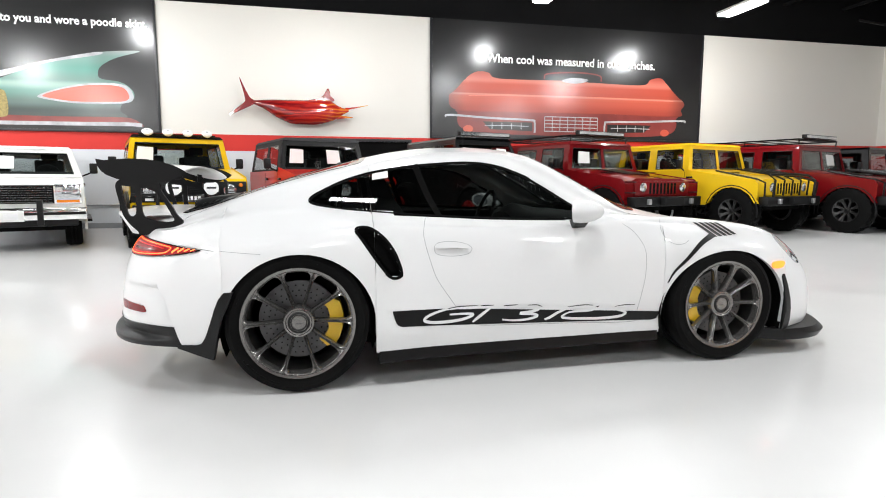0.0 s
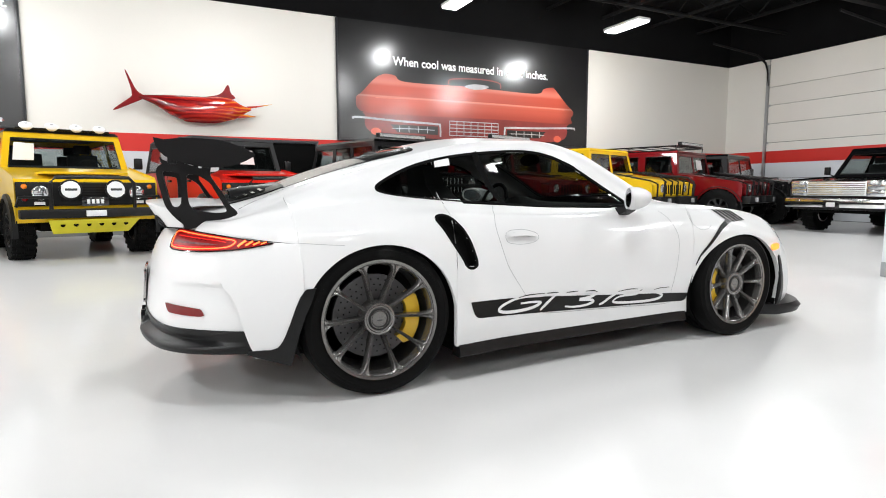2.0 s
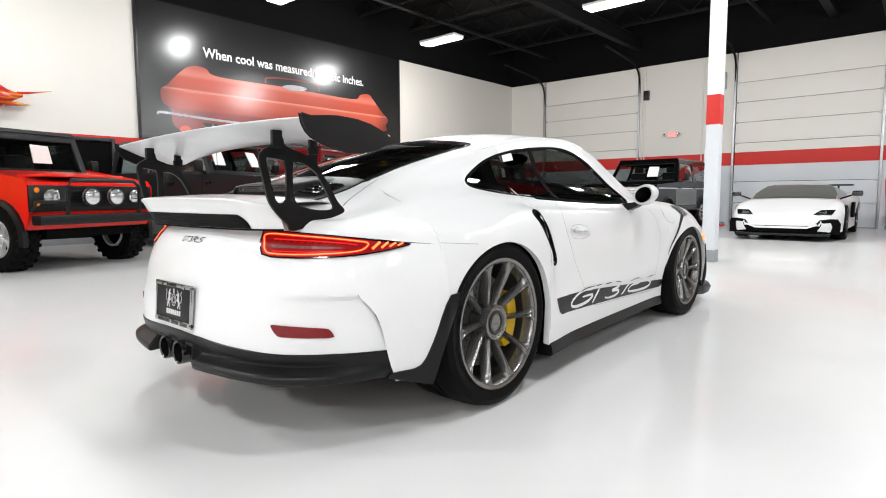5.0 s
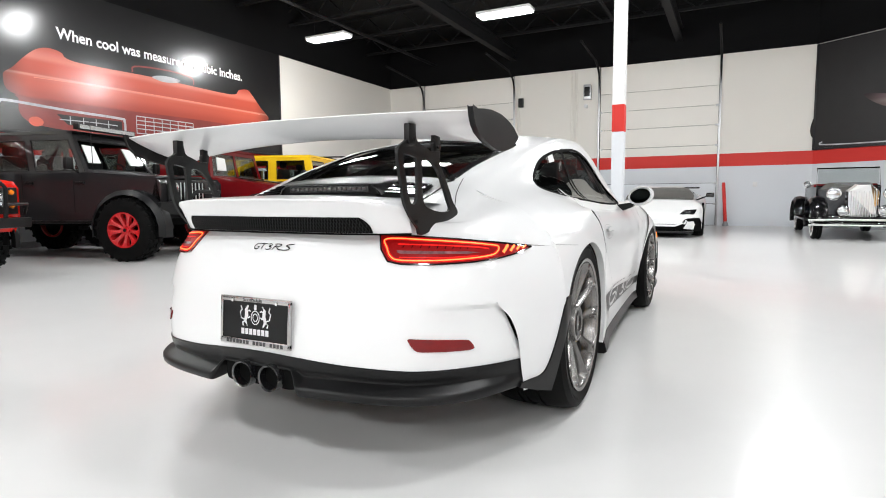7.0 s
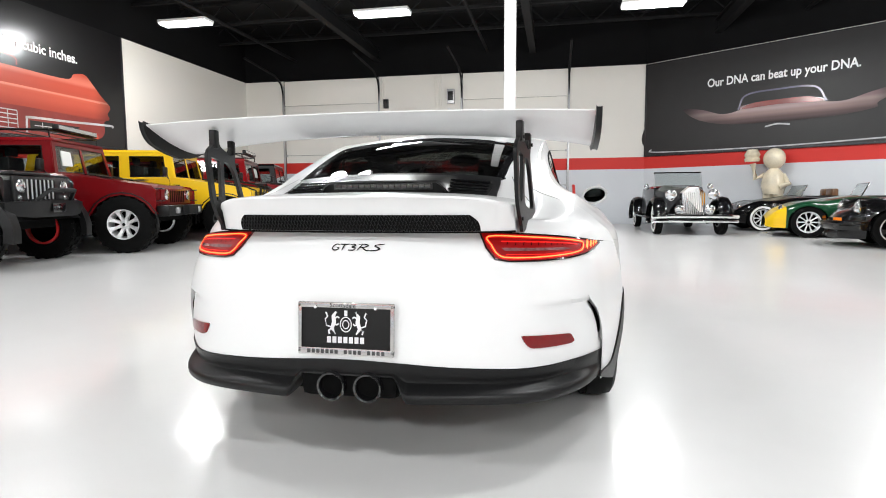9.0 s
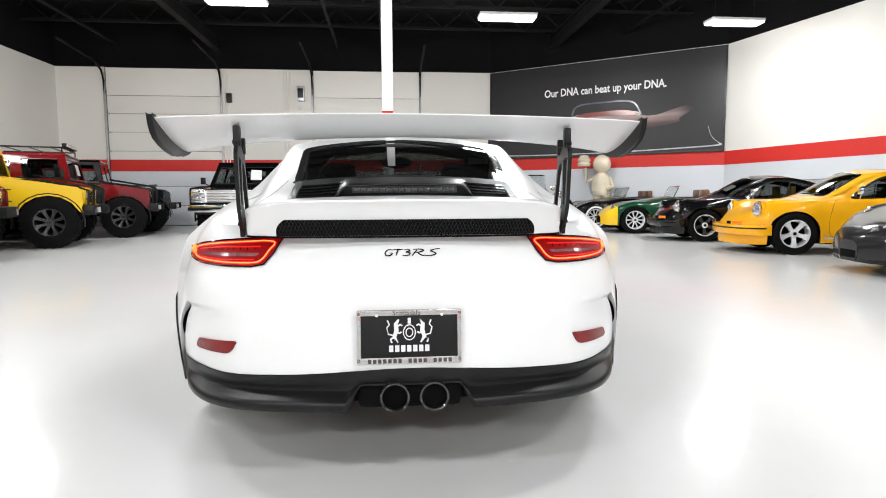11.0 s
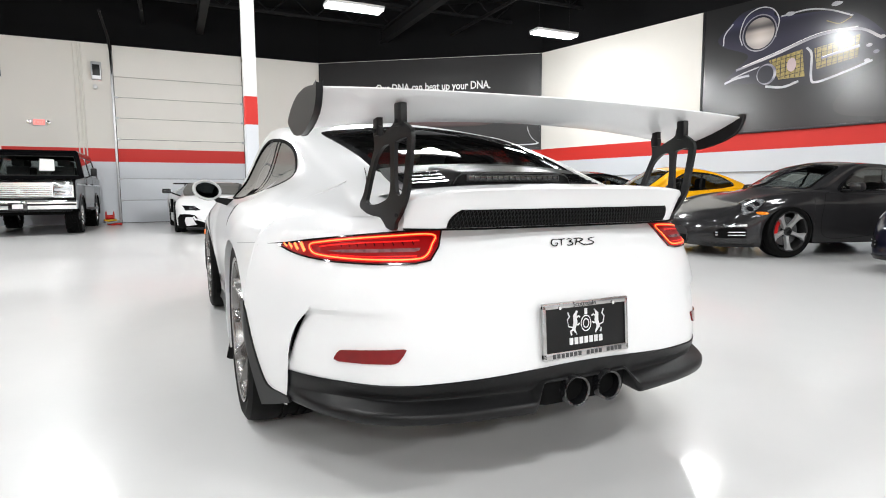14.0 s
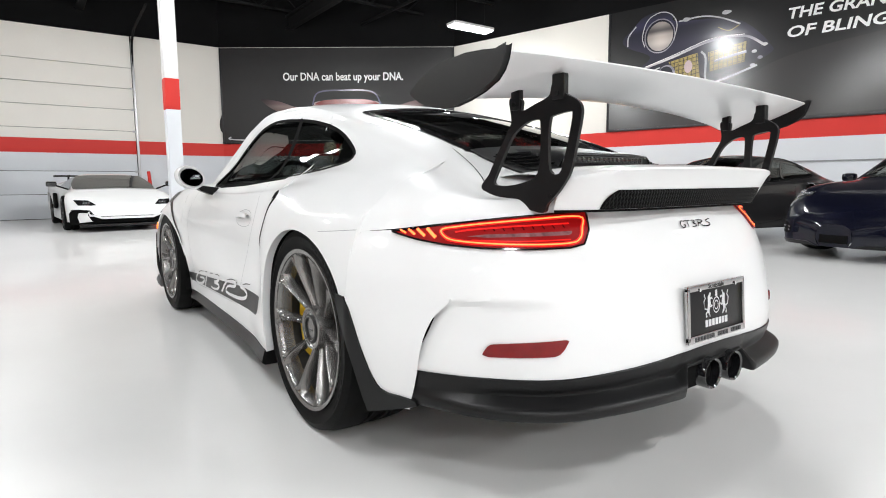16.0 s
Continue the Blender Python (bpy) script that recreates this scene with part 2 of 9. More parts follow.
def curve_of(knots):
    """A smooth function x -> value through (x, value) knots, monotone between them."""
    ks = sorted(knots)
    xs, ys = [p[0] for p in ks], [p[1] for p in ks]
    d = [(ys[i + 1] - ys[i]) / (xs[i + 1] - xs[i]) for i in range(len(xs) - 1)]
    s = [d[0]] + [0.0 if a * b <= 0 else 2 * a * b / (a + b) for a, b in zip(d, d[1:])] + [d[-1]]

    def f(x):
        x = min(max(x, xs[0]), xs[-1])
        i = 0
        while i < len(xs) - 2 and x > xs[i + 1]:
            i += 1
        h = xs[i + 1] - xs[i]
        t = (x - xs[i]) / h
        return ((1 + 2 * t) * (1 - t) ** 2 * ys[i] + t * (1 - t) ** 2 * h * s[i] + t * t * (3 - 2 * t) * ys[i + 1] + t * t * (t - 1) * h * s[i + 1])
    return f


def lettering(body, size, mat, parent, m, name="lettering", shear=0.0, squeeze=1.0, depth=0.002, bold=0.0):
    """Flat raised letters as one mesh."""
    cu = bpy.data.curves.new(name, "FONT")
    cu.body, cu.size, cu.shear, cu.extrude, cu.align_x, cu.align_y = body, size, shear, depth, "LEFT", "BOTTOM_BASELINE"
    cu.offset = bold
    cu.resolution_u = 3
    tmp = new("tmp", cu)
    me = bpy.data.meshes.new_from_object(tmp.evaluated_get(bpy.context.evaluated_depsgraph_get()))
    bpy.data.objects.remove(tmp)
    bpy.data.curves.remove(cu)
    me.transform(Matrix.Diagonal((squeeze, 1, 1, 1)))
    me.materials.clear()
    ob = part_mesh(name, me, mat, parent, flat=True)
    ob.matrix_basis = m
    return ob

# ---- the hall ----
NY, EX, SY, WX, TOP, ROOF = 10.38, 16.58, -10.43, -12.0, 5.03, 6.6
BAND0, BAND1 = 1.76, 2.135

tagged(part("floor", boxed(WX - 0.2, EX + 1.2, -15.8, NY + 0.2, -0.25, 0.0), M["epoxy"]), "glossy pale grey epoxy floor", "floor", kind="structure")


def wall_run(name, a, b, z_parts, label, thick=0.2):
    """A straight wall from a to b, with painted zones as parts; the hall lies to the left of a -> b."""
    a, b = Vector((*a, 0)), Vector((*b, 0))
    d = (b - a).normalized()
    ang = math.degrees(math.atan2(d.y, d.x))
    root = thing(name, pose(a.x, a.y, 0, 0, 0, ang), label, "wall", kind="structure")
    ln = (b - a).length
    for part_name, z0, z1, mat, proud in z_parts:
        part(part_name, boxed(0, ln, -thick, proud, z0, z1), mat, root)
    return root, ln


ZONES = [("lower_wall", 0.0, BAND0, M["wall_grey"], 0.0), ("red_band", BAND0, BAND1, M["wall_red"], 0.003),
         ("upper_wall", BAND1, TOP, M["wall_white"], 0.0), ("top_wall", TOP, ROOF, M["wall_black"], 0.0)]
wall_run("wall_north", (EX + 0.2, NY), (WX, NY), ZONES, "cream wall with red band over grey lower wall")
wall_run("wall_west", (WX, NY + 0.2), (WX, -15.6), ZONES, "cream wall with red band over grey lower wall")
CORNER = (12.42, -9.27)
S_DIR = (-0.9724, -0.2334)
SW = (CORNER[0] + 25.2 * S_DIR[0], CORNER[1] + 25.2 * S_DIR[1])
wall_run("wall_south", SW, CORNER, ZONES, "cream wall with red band behind parked sports cars")
wall_run("wall_diagonal", CORNER, (EX, -3.44), ZONES, "angled wall with red band under a dark poster")

# base strips
for nm, x0, x1, y0, y1 in (("baseboard", WX, EX, NY - 0.025, NY),):
    tagged(part(nm, boxed(x0, x1, y0, y1, 0, 0.12, 0.004), M["kick"]), "low grey base strip along the wall", "baseboard", kind="structure")

# east wall with two closed roller doors
DOORS = ((8.93, 5.36), (2.47, -1.06))
east = thing("wall_east", pose(EX, 0, 0), "cream wall with red band and two roller doors", "wall", kind="structure")
edges = [NY, DOORS[0][0], DOORS[0][1], DOORS[1][0], DOORS[1][1], -3.44]
for y1, y0 in ((edges[0], edges[1]), (edges[2], edges[3]), (edges[4], edges[5])):
    for nm, z0, z1, mt, pr in ZONES[:3]:
        part(nm, boxed(-pr, 0.25, y0, y1, z0, z1), mt, east)
part("top_wall", boxed(0, 0.25, -3.44, NY, TOP, ROOF), M["wall_black"], east)
CUTS = (0.0, 0.65, 1.27, BAND0, BAND1, 2.40, 3.0, 3.58, 4.15, 5.02)
for k, (y1, y0) in enumerate(DOORS):
    d = thing("door_%d" % (k + 1), pose(EX + 0.03, 0, 0), "closed sectional roller door, cream over red over grey", "roller door", kind="structure")
    for z0, z1 in zip(CUTS, CUTS[1:]):
        mt = M["door_grey"] if z1 <= BAND0 + 0.01 else M["wall_red"] if z1 <= BAND1 + 0.01 else M["door_white"]
        gap = 0.0 if z0 in (BAND0, BAND1) else 0.012
        part("panel", boxed(0, 0.05, y0 + 0.04, y1 - 0.04, z0 + gap, z1, 0.004), mt, d)
    part("backing", boxed(0.05, 0.2, y0, y1, 0, TOP), M["dark"], d)
    for yy in (y0 - 0.03, y1 - 0.03):
        part("track", boxed(-0.08, 0.0, yy, yy + 0.06, 0, 4.85, 0.004), M["galv"], d)
    for yy in (y0, y1):
        s = 1 if yy == y0 else -1
        part("track_bend", tube(bmesh.new(), [(-0.05, yy, 4.2), (-0.06, yy, 4.6), (-0.2, yy, 4.9), (-0.6, yy, 5.1), (-2.6, yy, 5.25)], 0.035, 6), M["steel_black"], d)
    for z in (2.4, 3.0, 3.58, 1.27, 0.65):
        for yy in (y0 + 0.06, y1 - 0.06):
            part("hinge", boxed(-0.02, 0.0, yy - 0.05, yy + 0.05, z - 0.03, z + 0.03, 0.004), M["galv"], d)

# ceiling and joists
ceil = bmesh.new()
box(ceil, WX - 0.2, EX + 0.3, -15.8, NY + 0.2, ROOF, ROOF + 0.35)
for i in range(15):
    x = WX + 1.0 + 2.0 * i
    box(ceil, x - 0.05, x + 0.05, -15, NY, 6.5, 6.58)
    box(ceil, x - 0.05, x + 0.05, -15, NY, 5.95, 6.02)
    for j in range(17):
        y = SY + 1.25 * j
        tube(ceil, [(x, y, 5.98), (x, y + 0.62, 6.52), (x, y + 1.25, 5.98)], 0.025, 5)
for y in (-5.2, 0.12, 5.4):
    box(ceil, WX, EX, y - 0.1, y + 0.1, 5.55, 5.62)
    box(ceil, WX, EX, y - 0.02, y + 0.02, 5.62, 5.95)
    box(ceil, WX, EX, y - 0.1, y + 0.1, 5.9, 5.96)
for y in (-7.0, 1.6, 8.4):
    tube(ceil, [(WX, y, 5.7), (EX, y, 5.7)], 0.05, 6)
tagged(part("ceiling", ceil, M["steel_black"]), "black painted ceiling with open steel joists", "ceiling", kind="structure")

# hanging lamps
proto = None
for x in LAMP_ROWS_X:
    for y, lamp_z in LAMP_ROWS:
        at = pose(x, y, lamp_z)
        if proto is None:
            proto = thing("ceiling_lamp", at, "white rectangular hanging lamp, switched on", "lamp", "hanging lamps")
            part("housing", boxed(-0.19, 0.19, -0.61, 0.61, 0.01, 0.07, 0.012), M["lamp_body"], proto)
            part("diffuser", boxed(-0.17, 0.17, -0.59, 0.59, -0.03, 0.01, 0.012), M["lamp_glow"], proto)
            for s in (-0.45, 0.45):
                part("cable", tube(bmesh.new(), [(0, s, 0.07), (0, s, 1.94)], 0.006, 5), M["steel_black"], proto)
        else:
            copy_thing(proto, at)
        # uneven row powers act as fill; the row at x -8.8 is unseen
        power = {9.55: 1.7, 4.95: 1.0, 0.4: 0.86, -4.2: 1.06, -8.8: 2.2}.get(x, 1.0) * (0.74 if y < -5 else 0.78 if y > 5 else 1.0)
        la = bpy.data.lights.new("lamp_light", "AREA")
        la.shape, la.size, la.size_y, la.energy, la.color = "RECTANGLE", 0.34, 1.18, LAMP_WATTS * power, LAMP_COLOR
        lo = new("lamp_light", la)
        lo.matrix_basis = pose(x, y, lamp_z - 0.04)
        # added bare point light under the lamp, fills walls and floor sideways
        ps = bpy.data.lights.new("lamp_side_light", "POINT")
        ps.energy, ps.color, ps.shadow_soft_size = SIDE_FILL_WATTS * power, LAMP_COLOR, 0.17
        po = new("lamp_side_light", ps)
        po.matrix_basis = pose(x, y, lamp_z - 0.2)

# square column
col = thing("column", pose(6.21, 0.035, 0), "white square steel column with a red band", "column", kind="structure")
for nm, z0, z1, mt, w in (("base", 0, 0.16, M["kick"], 0.088), ("lower_shaft", 0.16, 1.83, M["door_grey"], 0.084), ("red_band", 1.83, 2.215, M["wall_red"], 0.086), ("upper_shaft", 2.215, 5.55, M["white_print"], 0.084)):
    part(nm, boxed(-w, w, -w, w, z0, z1, 0.008), mt, col)

# ---- rear-engined coupe: shell ----
CUT = curve_of([(-1.1, 0.797), (-0.86, 0.790), (-0.75, 0.777), (-0.6, 0.757), (-0.46, 0.737), (-0.36, 0.728), (0.0, 0.72)])
TAIL_X = curve_of([(0.80, -0.850), (0.78, -0.868), (0.735, -0.905), (0.69, -0.930), (0.62, -0.955), (0.56, -0.968), (0.45, -0.985), (0.38, -0.990), (0.30, -0.985), (0.2, -0.97)])
TAIL_W = curve_of([(0.8, 0.852), (0.74, 0.870), (0.6, 0.903), (0.45, 0.915), (0.3, 0.905), (0.2, 0.893)])
FLAP_FRONT = curve_of([(0.19, -0.407), (0.30, -0.385), (0.408, -0.356), (0.479, -0.322), (0.532, -0.297), (0.8, -0.2)])
PLAN = [(0, 0), (0.0135, 0.225), (0.05, 0.43), (0.115, 0.594), (0.21, 0.714), (0.33, 0.798), (0.45, 0.850)]


def tail(th, z):
    """Rear bumper skin: th runs 0..1 from the middle round to the wheel arch."""
    x0, w = TAIL_X(z), TAIL_W(z)
    k = [(x0 + dx, y * w / 0.92) for dx, y in PLAN] + [(-0.353, w + 0.0016)]
    s = min(max(th, 0.0), 1.0) * 7
    j = min(int(s), 6)
    t = s - j
    p = [np.array(k[i]) if 0 <= i <= 7 else None for i in (j - 1, j, j + 1, j + 2)]
    if p[0] is None:
        p[0] = np.array((k[1][0], -k[1][1]))
    if p[3] is None:
        p[3] = 2 * p[2] - p[1]
    a, b, c, d = p
    q = 0.5 * (2 * b + (c - a) * t + (2 * a - 5 * b + 4 * c - d) * t * t + (3 * b - a - 3 * c + d) * t ** 3)
    return Vector((q[0], q[1], z))


def tail_width(x):
    """Half width of the rear skin where it meets the deck at x."""
    z = CUT(x)
    lo, hi = 0.0, 1.0
    for _ in range(24):
        mid = (lo + hi) / 2
        if tail(mid, z).x < x:
            lo = mid
        else:
            hi = mid
    return tail(lo, z).y


def guide(*knots):
    return curve_of([(x, y) for x, y, z in knots]), curve_of([(x, z) for x, y, z in knots])


GUIDES = [
    guide((3.46, 0, 0.40), (3.42, 0, 0.46), (3.3, 0, 0.56), (3.1, 0, 0.655), (2.8, 0, 0.755), (2.45, 0, 0.84), (2.2, 0, 0.90), (2.1, 0, 0.935), (1.95, 0, 1.01), (1.74, 0, 1.115), (1.57, 0, 1.195), (1.4, 0, 1.25), (1.25, 0, 1.278),
          (1.05, 0, 1.288), (0.82, 0, 1.283), (0.6, 0, 1.258), (0.39, 0, 1.215), (0.1, 0, 1.14), (-0.1, 0, 1.08), (-0.35, 0, 0.992), (-0.5, 0, 0.94), (-0.65, 0, 0.895), (-0.8, 0, 0.868), (-0.9, 0, 0.85)),
    guide((3.46, 0.08, 0.39), (3.42, 0.16, 0.45), (3.3, 0.35, 0.54), (3.1, 0.48, 0.65), (2.8, 0.52, 0.76), (2.45, 0.53, 0.825), (2.15, 0.58, 0.868), (1.95, 0.625, 0.89), (1.74, 0.605, 0.995), (1.55, 0.575, 1.10), (1.36, 0.55, 1.19),
          (1.09, 0.53, 1.24), (0.8, 0.525, 1.238), (0.6, 0.52, 1.215), (0.3, 0.50, 1.155), (-0.1, 0.475, 1.05), (-0.35, 0.47, 0.965), (-0.5, 0.49, 0.912), (-0.65, 0.48, 0.878), (-0.8, 0.34, 0.862), (-0.9, 0.2, 0.845)),
    guide((3.46, 0.14, 0.37), (3.42, 0.24, 0.42), (3.3, 0.5, 0.50), (3.1, 0.60, 0.635), (2.8, 0.645, 0.785), (2.45, 0.665, 0.838), (2.15, 0.675, 0.862), (1.95, 0.69, 0.872), (1.74, 0.685, 0.905), (1.56, 0.66, 0.985), (1.35, 0.635, 1.09), (1.17, 0.615, 1.165), (1.01, 0.605, 1.19),
          (0.68, 0.602, 1.178), (0.46, 0.597, 1.145), (0.22, 0.598, 1.085), (0.0, 0.606, 1.02), (-0.2, 0.602, 0.965), (-0.35, 0.598, 0.916), (-0.5, 0.60, 0.866), (-0.65, 0.565, 0.826), (-0.8, 0.41, 0.838), (-0.9, 0.24, 0.83)),
    guide((3.46, 0.16, 0.35), (3.42, 0.28, 0.39), (3.3, 0.56, 0.46), (3.1, 0.69, 0.605), (2.8, 0.745, 0.772), (2.45, 0.765, 0.828), (2.15, 0.755, 0.855), (1.95, 0.758, 0.858), (1.56, 0.765, 0.850), (1.1, 0.765, 0.858), (0.7, 0.762, 0.878), (0.3, 0.75, 0.898), (0.05, 0.742, 0.910),
          (-0.2, 0.735, 0.892), (-0.35, 0.72, 0.872), (-0.5, 0.70, 0.848), (-0.65, 0.63, 0.818), (-0.8, 0.445, 0.815), (-0.9, 0.27, 0.808)),
    guide((3.46, 0.18, 0.33), (3.42, 0.3, 0.36), (3.3, 0.6, 0.42), (3.1, 0.74, 0.54), (2.8, 0.815, 0.70), (2.45, 0.828, 0.775), (2.15, 0.812, 0.805), (1.95, 0.800, 0.815), (1.56, 0.806, 0.80), (0.7, 0.822, 0.81), (0.54, 0.816, 0.815), (0.44, 0.826, 0.82), (0.38, 0.850, 0.824), (0.3, 0.871, 0.828), (0.0, 0.866, 0.812), (-0.2, 0.850, 0.80), (-0.36, 0.816, 0.80)),
    guide((3.46, 0.19, 0.29), (3.42, 0.31, 0.31), (3.3, 0.615, 0.35), (3.1, 0.77, 0.46), (2.8, 0.868, 0.60), (2.45, 0.885, 0.68), (2.15, 0.862, 0.68), (1.95, 0.846, 0.65), (1.56, 0.852, 0.64), (0.7, 0.858, 0.64), (0.55, 0.848, 0.645), (0.48, 0.864, 0.655), (0.40, 0.906, 0.668), (0.3, 0.919, 0.685), (0.0, 0.918, 0.73), (-0.2, 0.902, 0.735), (-0.36, 0.873, 0.728)),
    guide((3.46, 0.19, 0.23), (3.42, 0.31, 0.25), (3.3, 0.62, 0.26), (3.1, 0.785, 0.33), (2.8, 0.884, 0.43), (2.45, 0.895, 0.5), (2.15, 0.862, 0.48), (1.95, 0.838, 0.42), (1.56, 0.848, 0.42), (0.7, 0.874, 0.42), (0.52, 0.886, 0.43), (0.35, 0.916, 0.45), (0.0, 0.927, 0.55), (-0.2, 0.922, 0.55), (-0.36, 0.9075, 0.55)),
    guide((3.46, 0.18, 0.19), (3.42, 0.3, 0.19), (3.3, 0.61, 0.19), (3.1, 0.78, 0.22), (2.8, 0.885, 0.28), (2.45, 0.887, 0.33), (2.15, 0.842, 0.31), (1.95, 0.824, 0.29), (1.56, 0.838, 0.29), (0.7, 0.880, 0.30), (0.35, 0.918, 0.30), (0.0, 0.922, 0.4), (-0.36, 0.911, 0.4)),
    guide((3.46, 0.15, 0.15), (3.42, 0.28, 0.15), (3.3, 0.58, 0.15), (3.1, 0.755, 0.15), (2.8, 0.86, 0.16), (2.45, 0.862, 0.18), (2.15, 0.828, 0.185), (1.95, 0.812, 0.185), (1.56, 0.824, 0.185), (0.7, 0.866, 0.19), (0.35, 0.906, 0.19), (0.0, 0.905, 0.25), (-0.36, 0.888, 0.25)),
]
HOLLOW = curve_of([(-0.45, 0.0), (-0.2, 0.008), (0.1, 0.030), (0.5, 0.044), (1.1, 0.046), (1.45, 0.02), (1.6, 0.0), (3.5, 0.0)])
ARCHES = ((0.008, 0.340, 0.378, 0.372), (2.472, 0.30, 0.412, 0.368))
_cache = {}


def section(x):
    """Half section of the shell at x: points from the roof's middle down to the sill."""
    key = round(x, 5)
    if key not in _cache:
        pts = [np.array((gy(x), gz(x))) for gy, gz in GUIDES]
        if x < -0.36:
            w, z = tail_width(x), CUT(x)
            pts[4] = np.array((pts[3][0] * 0.31 + w * 0.69, z + 0.47 * (pts[3][1] - z)))
            pts[5] = np.array((w, z))
            pts[6], pts[7], pts[8] = (np.array((w, z - d)) for d in (0.02, 0.04, 0.06))
        _cache[key] = pts
    return _cache[key]


def shell(x, u):
    p = section(x)
    j = min(int(u), 7)
    t = u - j
    a = p[j - 1] if j > 0 else np.array((-p[1][0], p[1][1]))
    b, c = p[j], p[j + 1]
    d = p[j + 2] if j + 2 < 9 else 2 * c - b
    q = 0.5 * (2 * b + (c - a) * t + (2 * a - 5 * b + 4 * c - d) * t * t + (3 * b - a - 3 * c + d) * t ** 3)
    if j == 2:
        q[0] -= HOLLOW(x) * 6.75 * t * t * (1 - t)
    return Vector((x, max(q[0], 0.0), q[1]))


def solve_u(x, want, axis, lo, hi):
    down = axis == 2
    for _ in range(26):
        mid = (lo + hi) / 2
        v = shell(x, mid)[axis]
        if (v > want) == down:
            lo = mid
        else:
            hi = mid
    return (lo + hi) / 2


def side(x, z):
    """Skin point of the flank at (x, z)."""
    return shell(x, solve_u(x, z, 2, 1.2, 8.0))


def over(x, y):
    """Skin point of the upper side at (x, y)."""
    p = shell(x, solve_u(x, abs(y), 1, 0.0, 4.6))
    return Vector((p.x, math.copysign(p.y, y), p.z))


def floor_of(x):
    """Lower edge of the shell at x: wheel arch, sill or tail cut."""
    if x < -0.37:
        return CUT(x)
    z = 0.0
    for cx, cz, a, b in ARCHES:
        if abs(x - cx) < a - 1e-6:
            z = cz + b * math.sqrt(1 - ((x - cx) / a) ** 2)
    return z


def inside(p, poly):
    c, n = False, len(poly)
    for i in range(n):
        (x1, y1), (x2, y2) = poly[i], poly[i - 1]
        if (y1 > p[1]) != (y2 > p[1]) and p[0] < (x2 - x1) * (p[1] - y1) / (y2 - y1) + x1:
            c = not c
    return c


def rounded(knots, n=96):
    return [(float(p[0]), float(p[1])) for p in smooth_line(knots, n, True)]


# outlines of the openings: (x, z) on the flank, (x, y) from above
WINDOW = rounded([(0.065, 0.968), (0.15, 1.025), (0.30, 1.088), (0.50, 1.134), (0.72, 1.160), (0.95, 1.172), (1.12, 1.150), (1.27, 1.092), (1.42, 1.005), (1.56, 0.915), (1.60, 0.868), (1.50, 0.858), (1.2, 0.862), (0.8, 0.880), (0.45, 0.903), (0.15, 0.935)])
REAR_GLASS = rounded([(0.385, 0.0), (0.375, 0.25), (0.34, 0.43), (0.28, 0.465), (0.1, 0.455), (-0.15, 0.435), (-0.31, 0.425), (-0.345, 0.39), (-0.35, 0.0), (-0.345, -0.39), (-0.31, -0.425), (-0.15, -0.435), (0.1, -0.455), (0.28, -0.465), (0.34, -0.43), (0.375, -0.25)])
SCREEN = rounded([(1.42, 0.0), (1.41, 0.35), (1.40, 0.50), (1.55, 0.535), (1.75, 0.56), (1.95, 0.575), (2.02, 0.52), (2.12, 0.25), (2.13, 0.0), (2.12, -0.25), (2.02, -0.52), (1.95, -0.575), (1.75, -0.56), (1.55, -0.535), (1.40, -0.50), (1.41, -0.35)])

SCOOP = rounded([(0.29, 0.822), (0.32, 0.838), (0.37, 0.828), (0.43, 0.785), (0.48, 0.72), (0.515, 0.64), (0.525, 0.588), (0.50, 0.570), (0.46, 0.580), (0.42, 0.63), (0.37, 0.70), (0.32, 0.775)], 60)


def stations(step):
    xs = {-0.36, -0.3701, -0.3699, 3.46}
    x = -0.86
    while x < 3.46:
        xs.add(round(x, 4))
        x += step
    for cx, cz, a, b in ARCHES:
        for k in range(0, 25):
            xs.add(round(cx + a * math.cos(math.pi * k / 24), 5))
        for s in (-1, 1):
            xs.add(round(cx + s * (a + 0.0005), 5))
    for d in (0.005, 0.015, 0.03, 0.05):
        xs.add(3.46 - d)
    return sorted(xs)


def shell_mesh(step=0.02, rows=64, openings=True):
    """Both halves of the body skin, with lips turned in along the lower edge."""
    bm = bmesh.new()
    xs = [x for x in stations(step) if x > -0.3699 or x <= -0.3701 or True]
    cols = []
    for x in xs:
        zf = floor_of(x)
        u1 = 8.0
        if shell(x, 8.0).z < zf:
            u1 = solve_u(x, zf, 2, 2.5, 8.0)
        col = [shell(x, u1 * i / rows) for i in range(rows + 1)]
        e = col[-1]
        col.append(Vector((e.x, max(0.0, e.y - 0.03), e.z + 0.004)))
        cols.append(col)
    for sgn in (1, -1):
        vs = [[bm.verts.new((p.x, p.y * sgn, p.z)) for p in c] for c in cols]
        for a, b in zip(vs, vs[1:]):
            for i in range(rows + 1):
                f = (a[i], a[i + 1], b[i + 1], b[i])
                if openings and i < rows:
                    c = (f[0].co + f[2].co) / 2
                    if 0.28 < c.x < 0.54 and inside((c.x, c.z), SCOOP):
                        continue
                    if 0.0 < c.x < 1.7 and c.z > 0.84 and inside((c.x, c.z), WINDOW) and abs(c.y) > 0.57:
                        continue
                    if -0.4 < c.x < 0.4 and inside((c.x, c.y), REAR_GLASS) and c.z > 0.9:
                        continue
                    if 1.35 < c.x < 2.2 and c.z > 0.86 and inside((c.x, c.y), SCREEN):
                        continue
                if len({tuple(round(k, 6) for k in v.co) for v in f}) > 2:
                    bm.faces.new(f)
    bmesh.ops.remove_doubles(bm, verts=bm.verts, dist=2e-5)
    return bm


